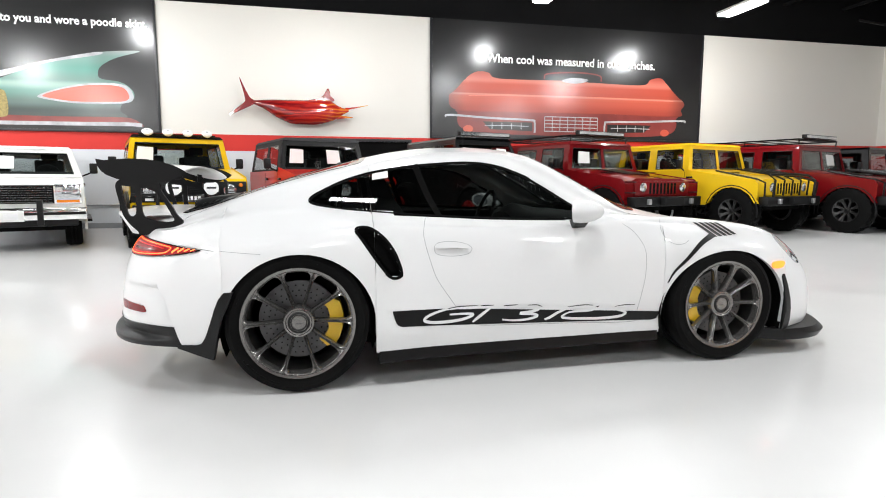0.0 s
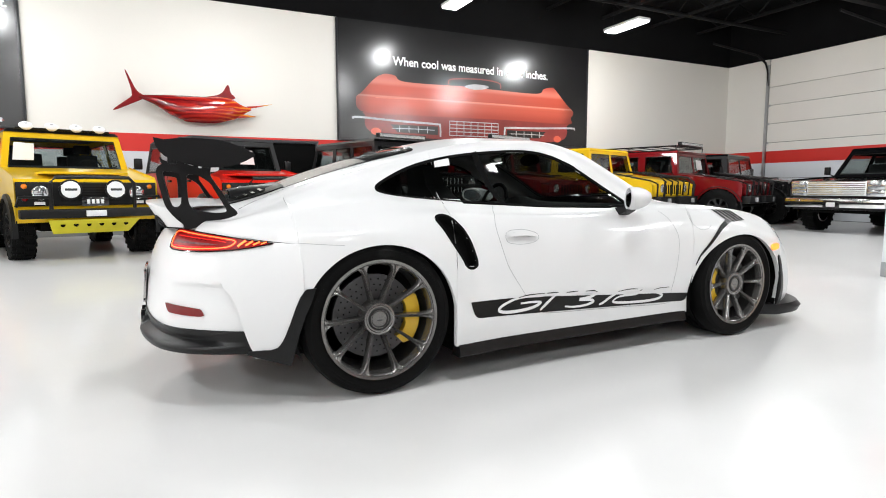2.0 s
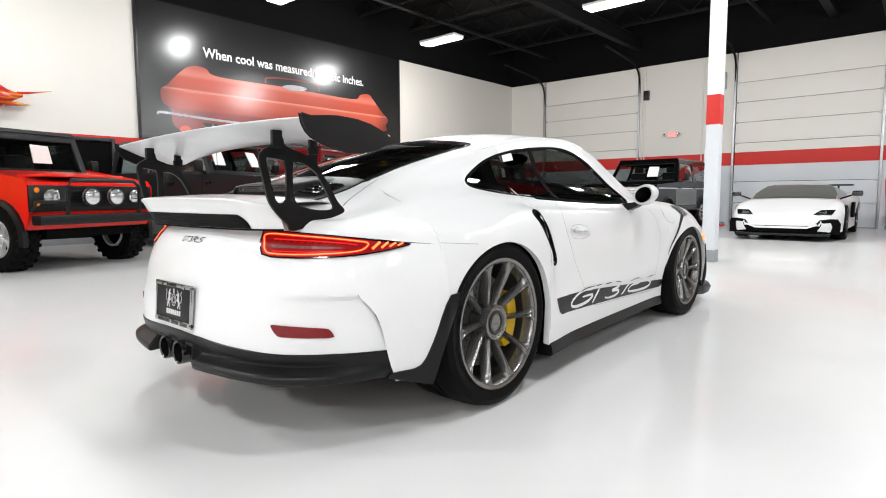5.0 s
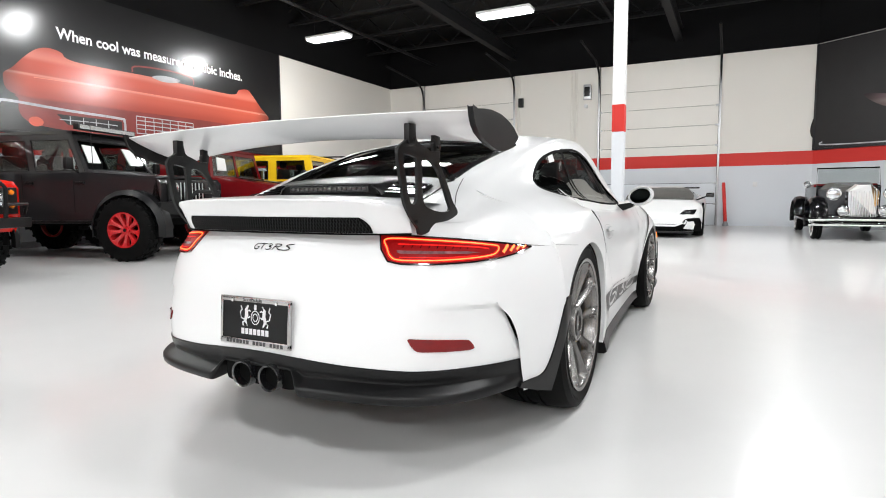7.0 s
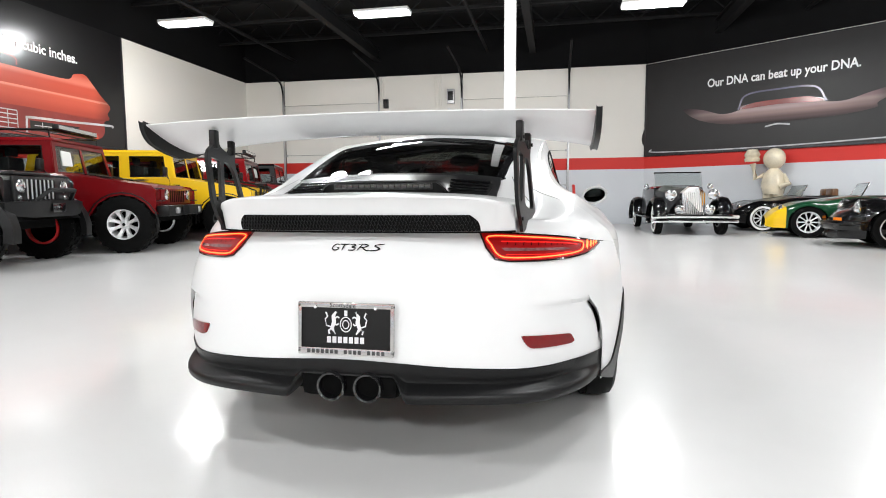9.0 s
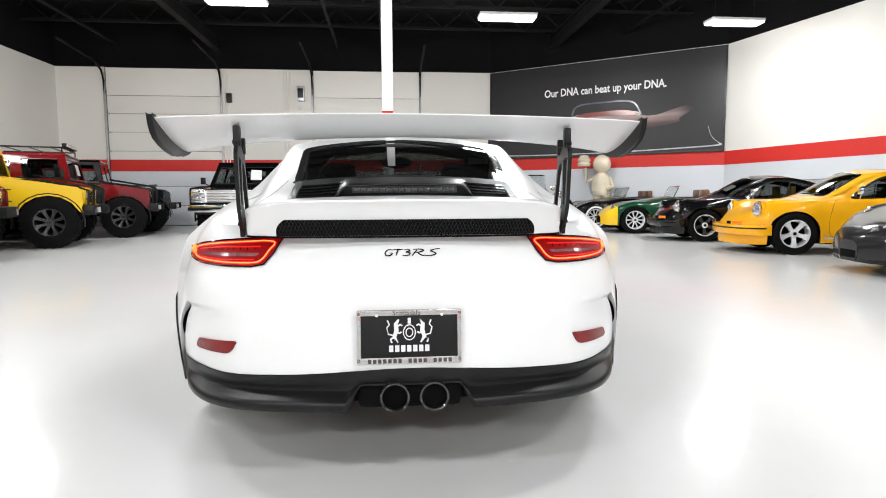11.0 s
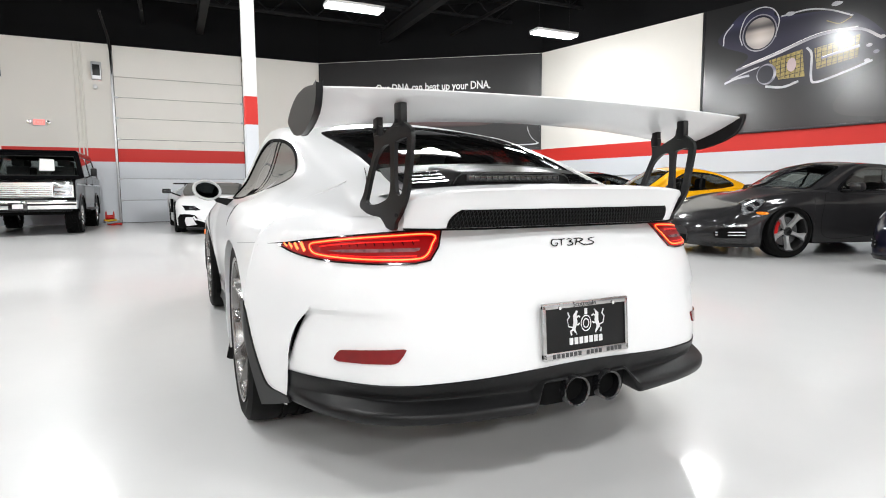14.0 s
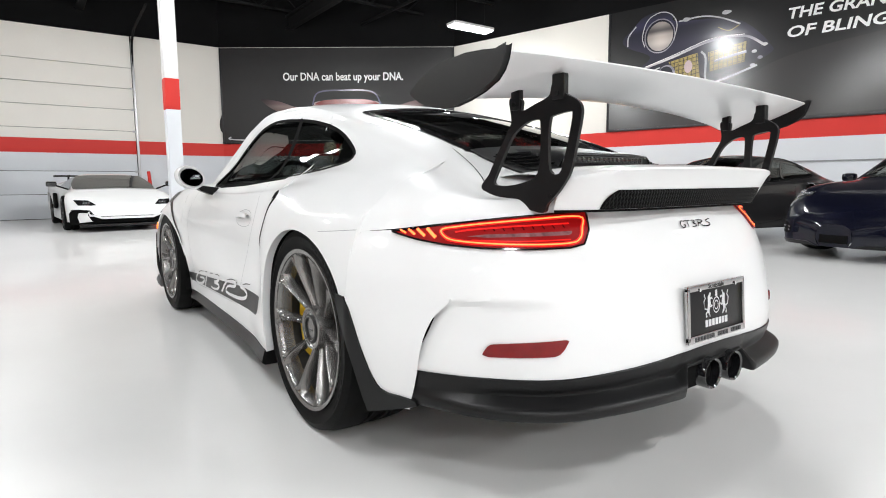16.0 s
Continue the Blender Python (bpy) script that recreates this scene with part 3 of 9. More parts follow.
def flank(x, z):
    """Skin point at (x, z) round the rear wheel arch: body side, then bumper."""
    if x > -0.362:
        return side(x, z)
    lo, hi = 0.3, 1.0
    for _ in range(24):
        mid = (lo + hi) / 2
        if tail(mid, z).x < x:
            lo = mid
        else:
            hi = mid
    return tail(lo, z)


STEP = curve_of([(0.25, 0.828), (0.30, 0.812), (0.345, 0.800), (0.40, 0.785), (0.44, 0.768), (0.48, 0.745), (0.51, 0.722), (0.53, 0.700), (0.56, 0.672), (0.60, 0.673), (0.85, 0.70)])


def ease(q):
    c = min(1.0, max(0.0, q))
    return c * c * (3 - 2 * c)


def bumper(th, z):
    """Rear skin with the hollow that ends at the blade in front of the wheel."""
    p = tail(th, z)
    if z < 0.562 and th < STEP(z):
        p.x += 0.034 * ease((th - 0.36) / 0.25) * ease((0.562 - z) / 0.024) * min(1.0, (STEP(z) - th) / 0.006)
        # pocket of the side vent
        c = ease((th - STEP(z) + 0.050) / 0.044) * ease((z - 0.378) / 0.02) * ease((0.545 - z) / 0.02) * min(1.0, (STEP(z) - th) / 0.006)
        p.x += 0.030 * c
        p.y -= 0.014 * c
    return p


def tail_mesh(sgn=None, nt=110, nz=54):
    """The rear bumper skin from side to side."""
    bm = bmesh.new()
    rows = []
    for k in range(nz + 1):
        v = k / nz
        row = []
        for i in range(-nt, nt + 1):
            u = abs(i) / nt
            top = CUT(tail(u, 0.76).x)
            edge = 0.379 - 0.019 * min(1.0, max(0.0, (tail(u, 0.38).y - 0.05) / 0.3)) - 0.014 * ease((tail(u, 0.38).y - 0.28) / 0.4)
            z = top + (0.23 - top) * v
            if u < 0.777 and z < edge:
                z = edge - 0.0002 * k / nz
            e = STEP(z)
            # two rows of points stay on either side of the step
            th = u / 0.7727 * (e - 0.006) if u < 0.7773 else e + (u - 0.7818) / 0.2182 * (1 - e)
            b = ease((0.79 - z) / 0.21)
            th = th * b + u * (1 - b)
            p = bumper(th, z)
            if p.x > FLAP_FRONT(z) - 0.008:
                p = flank(FLAP_FRONT(z) - 0.008, z)
            row.append((p.x, math.copysign(p.y, i) if i else 0.0, p.z))
        rows.append(row)
    return loft(bm, rows, False, False)


def lift(f, a, b, off):
    """Point of a skin f(a, b) pushed outwards by off."""
    p = f(a, b)
    e = 0.004
    n = (f(a + e, b) - f(a - e, b)).cross(f(a, b + e) - f(a, b - e))
    if n.length < 1e-12:
        return p
    n.normalize()
    if n.dot(Vector((p.x - 1.0 if abs(p.x - 1.0) > 1.7 else 0.0, p.y, p.z - 0.55))) < 0:
        n = -n
    return p + n * off


def patch(f, outline, off=0.004, na=40, nb=8, sgn=1, rim=0.0):
    """A panel lying on a skin, bounded by an outline in the skin's two coordinates; it must be one span wide in the first."""
    bm = bmesh.new()
    a0, a1 = min(p[0] for p in outline), max(p[0] for p in outline)
    cols = []
    for i in range(na + 1):
        t = 0.5 - 0.5 * math.cos(math.pi * i / na)
        a = a0 + (a1 - a0) * (0.0005 + 0.999 * t)
        cuts = []
        for k in range(len(outline)):
            (x1, y1), (x2, y2) = outline[k], outline[k - 1]
            if (x1 > a) != (x2 > a):
                cuts.append(y1 + (y2 - y1) * (a - x1) / (x2 - x1))
        if len(cuts) < 2:
            continue
        b0, b1 = min(cuts), max(cuts)
        col = [lift(f, a, b0 + (b1 - b0) * k / nb, off) for k in range(nb + 1)]
        if rim:
            col = [lift(f, a, b0, off - rim)] + col + [lift(f, a, b1, off - rim)]
        cols.append([(p.x, p.y * sgn, p.z) for p in col])
    return loft(bm, cols, False, False)


def dense(line, n):
    """A broken line with n further points between each two knots."""
    out = []
    for (a, b), (c, d) in zip(line, line[1:]):
        out += [(a + (c - a) * k / n, b + (d - b) * k / n) for k in range(n)]
    return out + [line[-1]]


def ribbon(f, line, width, off=0.001, sgn=1, thick=0.0):
    """A narrow band along a line on a skin."""
    bm = bmesh.new()
    pts = [lift(f, a, b, off) for a, b in line]
    rows = []
    for i, p in enumerate(pts):
        d = (pts[min(i + 1, len(pts) - 1)] - pts[max(i - 1, 0)]).normalized()
        a, b = line[i]
        n = (lift(f, a, b, off + 0.01) - p).normalized()
        w = d.cross(n).normalized() * (width[i] if isinstance(width, list) else width) / 2
        row = [p - w, p + w] if not thick else [p - w - n * thick, p - w, p + w, p + w - n * thick]
        rows.append([(q.x, q.y * sgn, q.z) for q in row])
    return loft(bm, rows, False, False)


# ---- wheels ----
PLAIN_SPOKE = ((0.19, 0.017, 0.60, 0.25), (0.34, 0.012, 0.64, 0.30), (0.6, 0.0125, 0.76, 0.42), (0.80, 0.0155, 0.87, 0.55), (0.90, 0.022, 0.92, 0.62), (0.965, 0.036, 0.95, 0.66))
HERO_SPOKE = ((0.22, 0.012, 0.64, 0.30), (0.34, 0.0085, 0.68, 0.36), (0.6, 0.0080, 0.80, 0.50), (0.78, 0.0095, 0.88, 0.62), (0.87, 0.0135, 0.92, 0.70), (0.925, 0.022, 0.945, 0.76), (0.968, 0.040, 0.96, 0.80))


def wheel(parent, x, z, y, sgn, r, width, rim, spokes=10, rim_mat=None, caliper=None, caliper_mat=None, spoke_mat=None, name="wheel", wide=1.0, disc=True, lug=0, hero=False):
    """A wheel standing at (x, y): sgn is the side its face looks to. Built for one spot, with tyre, rim, spokes, brake."""
    rim_mat = rim_mat or M["rim_grey"]
    w = part(name, spin(bmesh.new(), [(r * 0.9, -width * 0.5), (r * 0.965, -width * 0.46), (r * 0.992, -width * 0.34), (r, -width * 0.2), (r, -width * 0.155), (r - 0.008, -width * 0.15), (r - 0.008, -width * 0.12), (r, -width * 0.115),
                                           (r, -0.02), (r - 0.008, -0.018), (r - 0.008, 0.018), (r, 0.02), (r, width * 0.115), (r - 0.008, width * 0.12), (r - 0.008, width * 0.15), (r, width * 0.155),
                                           (r, width * 0.2), (r * 0.992, width * 0.34), (r * 0.965, width * 0.46), (r * 0.9, width * 0.5), (rim + 0.012, width * 0.47), (rim, width * 0.44), (rim, -width * 0.44), (rim + 0.012, -width * 0.47)], 56, close=True), M["rubber"], parent)
    w.matrix_basis = pose(x, y, z, 0, 0, 0 if sgn < 0 else 180)
    f = -width * 0.5
    if lug:
        bm = bmesh.new()
        for k in range(lug):
            a = 2 * math.pi * k / lug
            for s in (-1, 1):
                box(bm, -0.03, 0.03, s * width * 0.16 - 0.045, s * width * 0.16 + 0.045, r - 0.004, r + 0.012, m=Matrix.Rotation(a + s * math.pi / lug / 2, 4, "Y"))
                box(bm, -0.022, 0.022, s * width * 0.46 - 0.014, s * width * 0.46 + 0.014, r * 0.88, r + 0.004, m=Matrix.Rotation(a + s * math.pi / lug / 2, 4, "Y"))
        part("tread", bm, M["rubber"], w)
    part("rim", spin(bmesh.new(), [(rim * 0.935, f * 0.62), (rim * 0.950, f * 0.84), (rim * 0.958, f * 0.93), (rim * 0.972, f * 0.955), (rim * 0.976, f * 0.93), (rim * 0.984, f * 0.93), (rim * 0.988, f * 0.965), (rim + 0.010, f * 0.985), (rim + 0.010, f * 0.90), (rim * 0.99, f * 0.8), (rim * 0.965, f * 0.62)], 56, close=True), rim_mat, w)
    # same metal as the rim; the hero barrel is coloured dark as shade
    part("barrel", spin(bmesh.new(), [(rim * 0.82, -f * 0.95), (rim * 0.90, -f * 0.2), (rim * 0.935, f * 0.62), (rim * 0.965, f * 0.62), (rim * 0.95, -f * 0.9)], 48, close=True), M["barrel"] if hero else rim_mat, w)
    # added black disc: its colour is the shade deep behind the spokes
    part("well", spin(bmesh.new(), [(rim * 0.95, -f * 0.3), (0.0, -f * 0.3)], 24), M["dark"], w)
    if disc:
        bm = spin(bmesh.new(), [(rim * 0.30, f * 0.28), (rim * 0.74, f * 0.28), (rim * 0.74, f * 0.1), (rim * 0.30, f * 0.1)], 40, close=True)
        d = part("brake_disc", bm, M["disc"], w)
        holes = bmesh.new()
        for k in range(30):
            a = 2 * math.pi * k / 30
            for q in range(3):
                rr = rim * (0.45 + 0.1 * q)
                aa = a + 0.09 * q
                spin(holes, [(0.0, f * 0.28 - 0.0008), (0.0045, f * 0.28 - 0.0008)], 5, at=(rr * math.cos(aa), 0, rr * math.sin(aa)))
        part("drilling", holes, M["dark"], d)
        part("bell", spin(bmesh.new(), [(0.0, f * 0.45), (rim * 0.28, f * 0.42), (rim * 0.32, f * 0.2)], 28), M["black_satin"], w)
    if caliper is not None:
        bm = bmesh.new()
        rows = []
        for k in range(9):
            a = radians(caliper - 40 + 80 * k / 8)
            inn, out = rim * (0.57 if k % 4 else 0.53), rim * (0.82 if 0 < k < 8 else 0.72)
            c, s = math.cos(a), math.sin(a)
            rows.append([(inn * c, f * 0.52, inn * s), (out * c, f * 0.50, out * s), (out * 1.03 * c, f * 0.3, out * 1.03 * s), (out * c, 0, out * s), (inn * c, 0, inn * s)])
        part("brake_caliper", loft(bm, rows), caliper_mat or M["yellow_caliper"], w)
    first = None
    for k in range(spokes):
        a = 2 * math.pi * (k + 0.5) / spokes + math.pi / 2
        if first is None:
            bm = bmesh.new()
            rings = []
            bar = HERO_SPOKE if hero else PLAIN_SPOKE
            for q, (rr, hw, y0, y1) in enumerate(bar):
                R, hw = rim * rr, hw * wide
                rings.append([(R, f * y1, -hw), (R, f * y0, -hw * 0.85), (R, f * (y0 + 0.02), -hw * 0.55), (R, f * (y0 - 0.04), 0), (R, f * (y0 + 0.02), hw * 0.55), (R, f * y0, hw * 0.85), (R, f * y1, hw)])
            loft(bm, rings)
            first = part("spoke", bm, spoke_mat or rim_mat, w, sharp=50)
            first.matrix_basis = Matrix.Rotation(-a, 4, "Y")
        else:
            o = new("spoke", first.data)
            o.parent = w
            o.matrix_basis = Matrix.Rotation(-a, 4, "Y")
    if hero:
        hub = part("hub", spin(bmesh.new(), [(0.062, f * 0.80), (0.066, f * 0.83), (0.074, f * 0.82), (0.079, f * 0.70), (0.082, f * 0.3)], 36), rim_mat, w)
        nut = part("lock_nut", spin(bmesh.new(), [(0.0, f * 0.79), (0.034, f * 0.79), (0.037, f * 0.83), (0.050, f * 0.83), (0.057, f * 0.79), (0.064, f * 0.74)], 32), M["black_satin"], hub)
        bm = bmesh.new()
        tube(bm, [(0.043 * math.cos(2 * math.pi * k / 24), f * 0.835, 0.043 * math.sin(2 * math.pi * k / 24)) for k in range(24)], 0.0018, 5, True)
        part("nut_ring", bm, M["rim_grey"], nut)
        for a0, n in ((200, 8), (20, 8), (110, 5), (290, 5)):
            for k in range(n):
                ang = radians(a0 + 5.2 * k)
                mark = part("sidewall_mark", boxed(-0.0085, 0.0085, f * 0.992, f * 0.965, r * 0.862, r * 0.905, 0.0), M["rubber"], w, flat=True)
                mark.matrix_basis = Matrix.Rotation(ang, 4, "Y")
        part("nut_mark", boxed(-0.012, 0.012, f * 0.81, f * 0.79, -0.009, -0.003), M["disc"], nut)
    else:
        hub = part("hub", spin(bmesh.new(), [(0.0, f * 0.80), (0.030, f * 0.80), (0.034, f * 0.74), (0.050, f * 0.74), (0.056, f * 0.70), (0.060, f * 0.4)], 28), rim_mat, w)
        part("lock_nut", spin(bmesh.new(), [(0.0, f * 0.86), (0.022, f * 0.86), (0.026, f * 0.82), (0.026, f * 0.7)], 20), M["black_satin"], hub)
    return w

# ---- white coupe in the middle ----
def strokes(f, shapes, place, width, mat, parent, name, off, sgn=1):
    """Brush-like marks laid on a skin; place maps the unit box of the marks to the skin."""
    for s in shapes:
        line = [place(float(p[0]), float(p[1])) for p in smooth_line(s, max(8, 5 * len(s)))]
        n = len(line)
        w = [width * (0.55 + 0.45 * math.sin(math.pi * (i + 0.5) / n)) for i in range(n)]
        part(name, ribbon(f, line, w, off, sgn), mat, parent)


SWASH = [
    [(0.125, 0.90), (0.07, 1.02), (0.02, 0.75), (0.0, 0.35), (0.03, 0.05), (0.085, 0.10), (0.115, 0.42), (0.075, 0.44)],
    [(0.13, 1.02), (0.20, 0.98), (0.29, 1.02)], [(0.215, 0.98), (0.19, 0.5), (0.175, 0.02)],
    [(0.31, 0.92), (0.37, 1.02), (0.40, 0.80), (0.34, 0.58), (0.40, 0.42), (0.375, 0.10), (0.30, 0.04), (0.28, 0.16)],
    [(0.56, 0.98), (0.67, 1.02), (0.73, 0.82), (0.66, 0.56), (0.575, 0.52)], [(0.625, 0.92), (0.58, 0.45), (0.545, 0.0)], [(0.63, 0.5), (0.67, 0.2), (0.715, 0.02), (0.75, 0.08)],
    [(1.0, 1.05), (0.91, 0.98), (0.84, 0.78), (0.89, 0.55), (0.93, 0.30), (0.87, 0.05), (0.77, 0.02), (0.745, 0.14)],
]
SCRIPT = [
    [(0.16, 0.86), (0.09, 0.74), (0.02, 0.34), (0.0, 0.0), (0.04, -0.14), (0.11, -0.08), (0.175, 0.10), (0.215, 0.40), (0.175, 0.46), (0.11, 0.40)],
    [(0.15, 0.84), (0.22, 0.90), (0.31, 0.96)], [(0.30, 0.94), (0.262, 0.50), (0.232, 0.12), (0.212, -0.14)],
    [(0.335, 0.92), (0.41, 0.96), (0.49, 0.97), (0.52, 0.80), (0.48, 0.58), (0.43, 0.46), (0.49, 0.42), (0.512, 0.26), (0.47, 0.04), (0.40, -0.05), (0.348, 0.02)],
    [(0.66, 0.84), (0.61, 0.50), (0.575, 0.16), (0.548, 0.0)], [(0.655, 0.80), (0.70, 0.93), (0.77, 0.97), (0.798, 0.86), (0.77, 0.68), (0.70, 0.60), (0.665, 0.52)],
    [(0.665, 0.52), (0.64, 0.32), (0.635, 0.14), (0.68, 0.06), (0.77, 0.04), (0.86, 0.08), (0.93, 0.22), (0.955, 0.48), (0.92, 0.70), (0.865, 0.80), (0.90, 0.94), (1.0, 1.03)],
]
SCRIPT_EDGE = [[(0.10, 0.80), (0.155, 0.96), (0.235, 1.03)], [(0.25, 1.02), (0.31, 1.06)], [(0.355, 1.02), (0.42, 1.09)], [(0.465, 1.06), (0.51, 1.08), (0.535, 0.96)],
               [(0.66, 0.93), (0.735, 1.08), (0.785, 1.06)], [(0.80, 0.92), (0.815, 1.0)], [(0.895, 0.96), (0.945, 1.08), (1.0, 1.12)]]
TYRES = ((0.0, 0.362, 0.362, 0.325, 0.272), (2.456, 0.343, 0.345, 0.265, 0.252))


def hero():
    car = thing("sports_coupe", pose(0, -0.018, 0), "glossy white rear-engined sports coupe with black rear wing", "car")
    W, B, G = M["paint_white"], M["black_satin"], M["black_gloss"]
    part("body", shell_mesh(0.016, 72), W, car, "glossy white painted body shell", sharp=40)
    part("rear_bumper", tail_mesh(), W, car, "smooth white rear bumper", sharp=40)
    # floor pan, wheel wells and cabin tub
    pan = bmesh.new()
    box(pan, 0.42, 2.02, -0.80, 0.80, 0.135, 0.21)
    box(pan, -0.80, -0.38, -0.56, 0.56, 0.22, 0.34)
    box(pan, -0.40, 2.9, -0.55, 0.55, 0.15, 0.30)
    box(pan, 2.9, 3.30, -0.55, 0.55, 0.12, 0.22)
    part("underbody", pan, M["dark"], car, flat=True)
    for cx, cz, a, b in ARCHES:
        for s in (-1, 1):
            bm = bmesh.new()
            rows = []
            for k in range(25):
                t = math.pi * (-0.12 + 1.24 * k / 24)
                rows.append([(cx + (a + 0.012) * math.cos(t), s * y, cz + (b + 0.012) * math.sin(t)) for y in (0.85, 0.52)])
            loft(bm, rows, False, False)
            bm.faces.new([bm.verts.new((cx + (a + 0.012) * math.cos(math.pi * (-0.12 + 1.24 * k / 24)), s * 0.52, cz + (b + 0.012) * math.sin(math.pi * (-0.12 + 1.24 * k / 24)))) for k in range(25)])
            part("wheel_well", bm, M["dark"], car)
    # glazing with black seals
    for s in (1, -1):
        wnd = part("side_window", patch(side, WINDOW, -0.004, 48, 8, s), M["glass_dark"], car)
        part("seal", ribbon(side, WINDOW + WINDOW[:1], 0.015, 0.002, s, 0.010), M["dark"], wnd)
        part("pillar", ribbon(side, dense([(0.635, 1.160), (0.668, 1.07), (0.708, 0.97), (0.748, 0.880)], 16), 0.036, 0.0025, s), M["dark"], wnd)
    for out, mt, nm in ((REAR_GLASS, M["glass_rear"], "rear_window"), (SCREEN, M["glass_dark"], "windscreen")):
        g = part(nm, patch(over, out, -0.003, 30, 24), mt, car)
        part("seal", ribbon(over, out + out[:1], 0.034, 0.003, 1, 0.01), M["black_gloss"], g)
    # engine lid with slatted vents
    lid_outline = rounded([(-0.335, 0.0), (-0.335, 0.39), (-0.37, 0.43), (-0.5, 0.432), (-0.60, 0.43), (-0.63, 0.38), (-0.64, 0.0), (-0.63, -0.38), (-0.60, -0.43), (-0.5, -0.432), (-0.37, -0.43), (-0.335, -0.39)])
    lid = part("engine_lid", patch(over, lid_outline, 0.006, 24, 20, 1, 0.008), B, car, "satin black vented engine lid")
    for s in (1, -1):
        # black patch laid on the lid, the vent's inner shade as colour
        well = rounded([(-0.42, s * 0.20), (-0.42, s * 0.38), (-0.45, s * 0.405), (-0.57, s * 0.40), (-0.59, s * 0.38), (-0.59, s * 0.24)])
        part("vent_well", patch(over, well, 0.009, 14, 8), M["dark"], lid)
        for k in range(4):
            x = -0.435 - 0.038 * k
            part("slat", ribbon(over, [(x, s * (0.21 + 0.012 * k)), (x - 0.004, s * 0.3), (x - 0.002, s * 0.395)], 0.014, 0.018, 1, 0.006), G, lid)
    bm = bmesh.new()
    rows = []
    for y in (-0.262, -0.245, -0.225, -0.205, -0.1, 0.0, 0.1, 0.205, 0.225, 0.245, 0.262):
        e = {0.262: 0.0, 0.245: 0.45, 0.225: 0.88}.get(abs(y), 1.0)
        bow = 0.006 * (1 - (y / 0.262) ** 2)
        low = [over(x, y).z + 0.004 for x in (-0.345, -0.40, -0.47, -0.545, -0.572, -0.578, -0.570)]
        top = [0.984, 0.984, 0.976, 0.965, 0.959, 0.952, 0.905]
        rows.append([(x, y, a + (max(a, b + bow) - a) * e) for x, a, b in zip((-0.345, -0.40, -0.47, -0.545, -0.572, -0.578, -0.570), low, top)])
    part("lid_hump", loft(bm, rows, False, False), B, lid)
    bl = part("brake_light", boxed(-0.5815, -0.575, -0.195, 0.195, 0.930, 0.953, 0.003), M["interior_grey"], lid, "smoked brake light strip, off")
    for k in range(16):
        part("lens_cell", boxed(-0.5835, -0.5805, -0.188 + 0.0236 * k, -0.167 + 0.0236 * k, 0.933, 0.950, 0.002), M["black_gloss"], bl)
    bm = bmesh.new()
    tube(bm, [(-0.581, -0.252, 0.912), (-0.582, -0.232, 0.942), (-0.583, -0.212, 0.956), (-0.584, -0.1, 0.961), (-0.584, 0.1, 0.961), (-0.583, 0.212, 0.956), (-0.582, 0.232, 0.942), (-0.581, 0.252, 0.912)], 0.0032, 6)
    part("hump_trim", bm, M["black_gloss"], lid)
    for s in (1, -1):
        line = [(float(p[0]), float(p[1])) for p in smooth_line([(-0.30, s * 0.47), (-0.38, s * 0.49), (-0.46, s * 0.515), (-0.52, s * 0.54), (-0.57, s * 0.56)], 20)]
        part("lid_gap", ribbon(over, line, 0.003, 0.0010), M["dark"], lid)
    # white ducktail with black mesh outlet below its lip
    bm = bmesh.new()
    rows = []
    lipx = curve_of([(0, -0.968), (0.3, -0.957), (0.42, -0.930), (0.48, -0.890), (0.53, -0.820), (0.57, -0.740), (0.60, -0.670)])
    lipz = curve_of([(0, 0.910), (0.3, 0.907), (0.42, 0.900), (0.48, 0.888), (0.53, 0.870), (0.57, 0.850), (0.60, 0.830)])
    footx = curve_of([(0, -0.902), (0.3, -0.892), (0.42, -0.868), (0.48, -0.838), (0.53, -0.797), (0.57, -0.757), (0.60, -0.726)])

    def face(y, z):
        """Rear face of the ducktail between lip and foot."""
        y = abs(y)
        x1, z1 = lipx(y) + 0.008, lipz(y) - 0.018
        q = (z1 - z) / (z1 - 0.786)
        return x1 + (footx(y) - x1) * q
    for i in range(-48, 49):
        y = 0.520 * math.sin(math.pi / 2 * i / 48)
        lx, lz = lipx(abs(y)), lipz(abs(y))
        e = 0.0
        xf = -0.585
        zf = over(xf, y).z - 0.003
        k = []
        for q in (0.0, 0.08, 0.2, 0.4, 0.6, 0.8, 0.95):
            x = xf + (lx - xf) * q
            z = zf + (lz - zf) * q ** 1.4 + 0.010 * math.sin(math.pi * q) * (1 - e)
            k.append((x, z * (1 - e) + (over(max(x, -0.82), y).z - 0.002) * e))
        k += [(lx, lz - 0.002), (lx - 0.001, lz - 0.008)] + [(face(y, z) + 0.008 * e * e, z) for z in (lz - 0.018, 0.845, 0.825, 0.805, 0.786)]
        rows.append([(x, y, z) for x, z in k])
    duck = part("ducktail_spoiler", loft(bm, rows, False, False), W, car, "white ducktail lip under the wing", sharp=50)
    bm = bmesh.new()
    rows = []
    wide = lambda z: 0.415 - 0.030 * max(0.0, (z - 0.800) / 0.045) ** 2.5
    for k in range(9):
        z = 0.793 + 0.052 * k / 8
        rows.append([(face(wide(z) * i / 20, z) - 0.002, wide(z) * i / 20, z) for i in range(-20, 21)])
    grille = part("outlet_mesh", loft(bm, rows, False, False), M["dark"], duck, "black honeycomb mesh outlet")
    bm = bmesh.new()
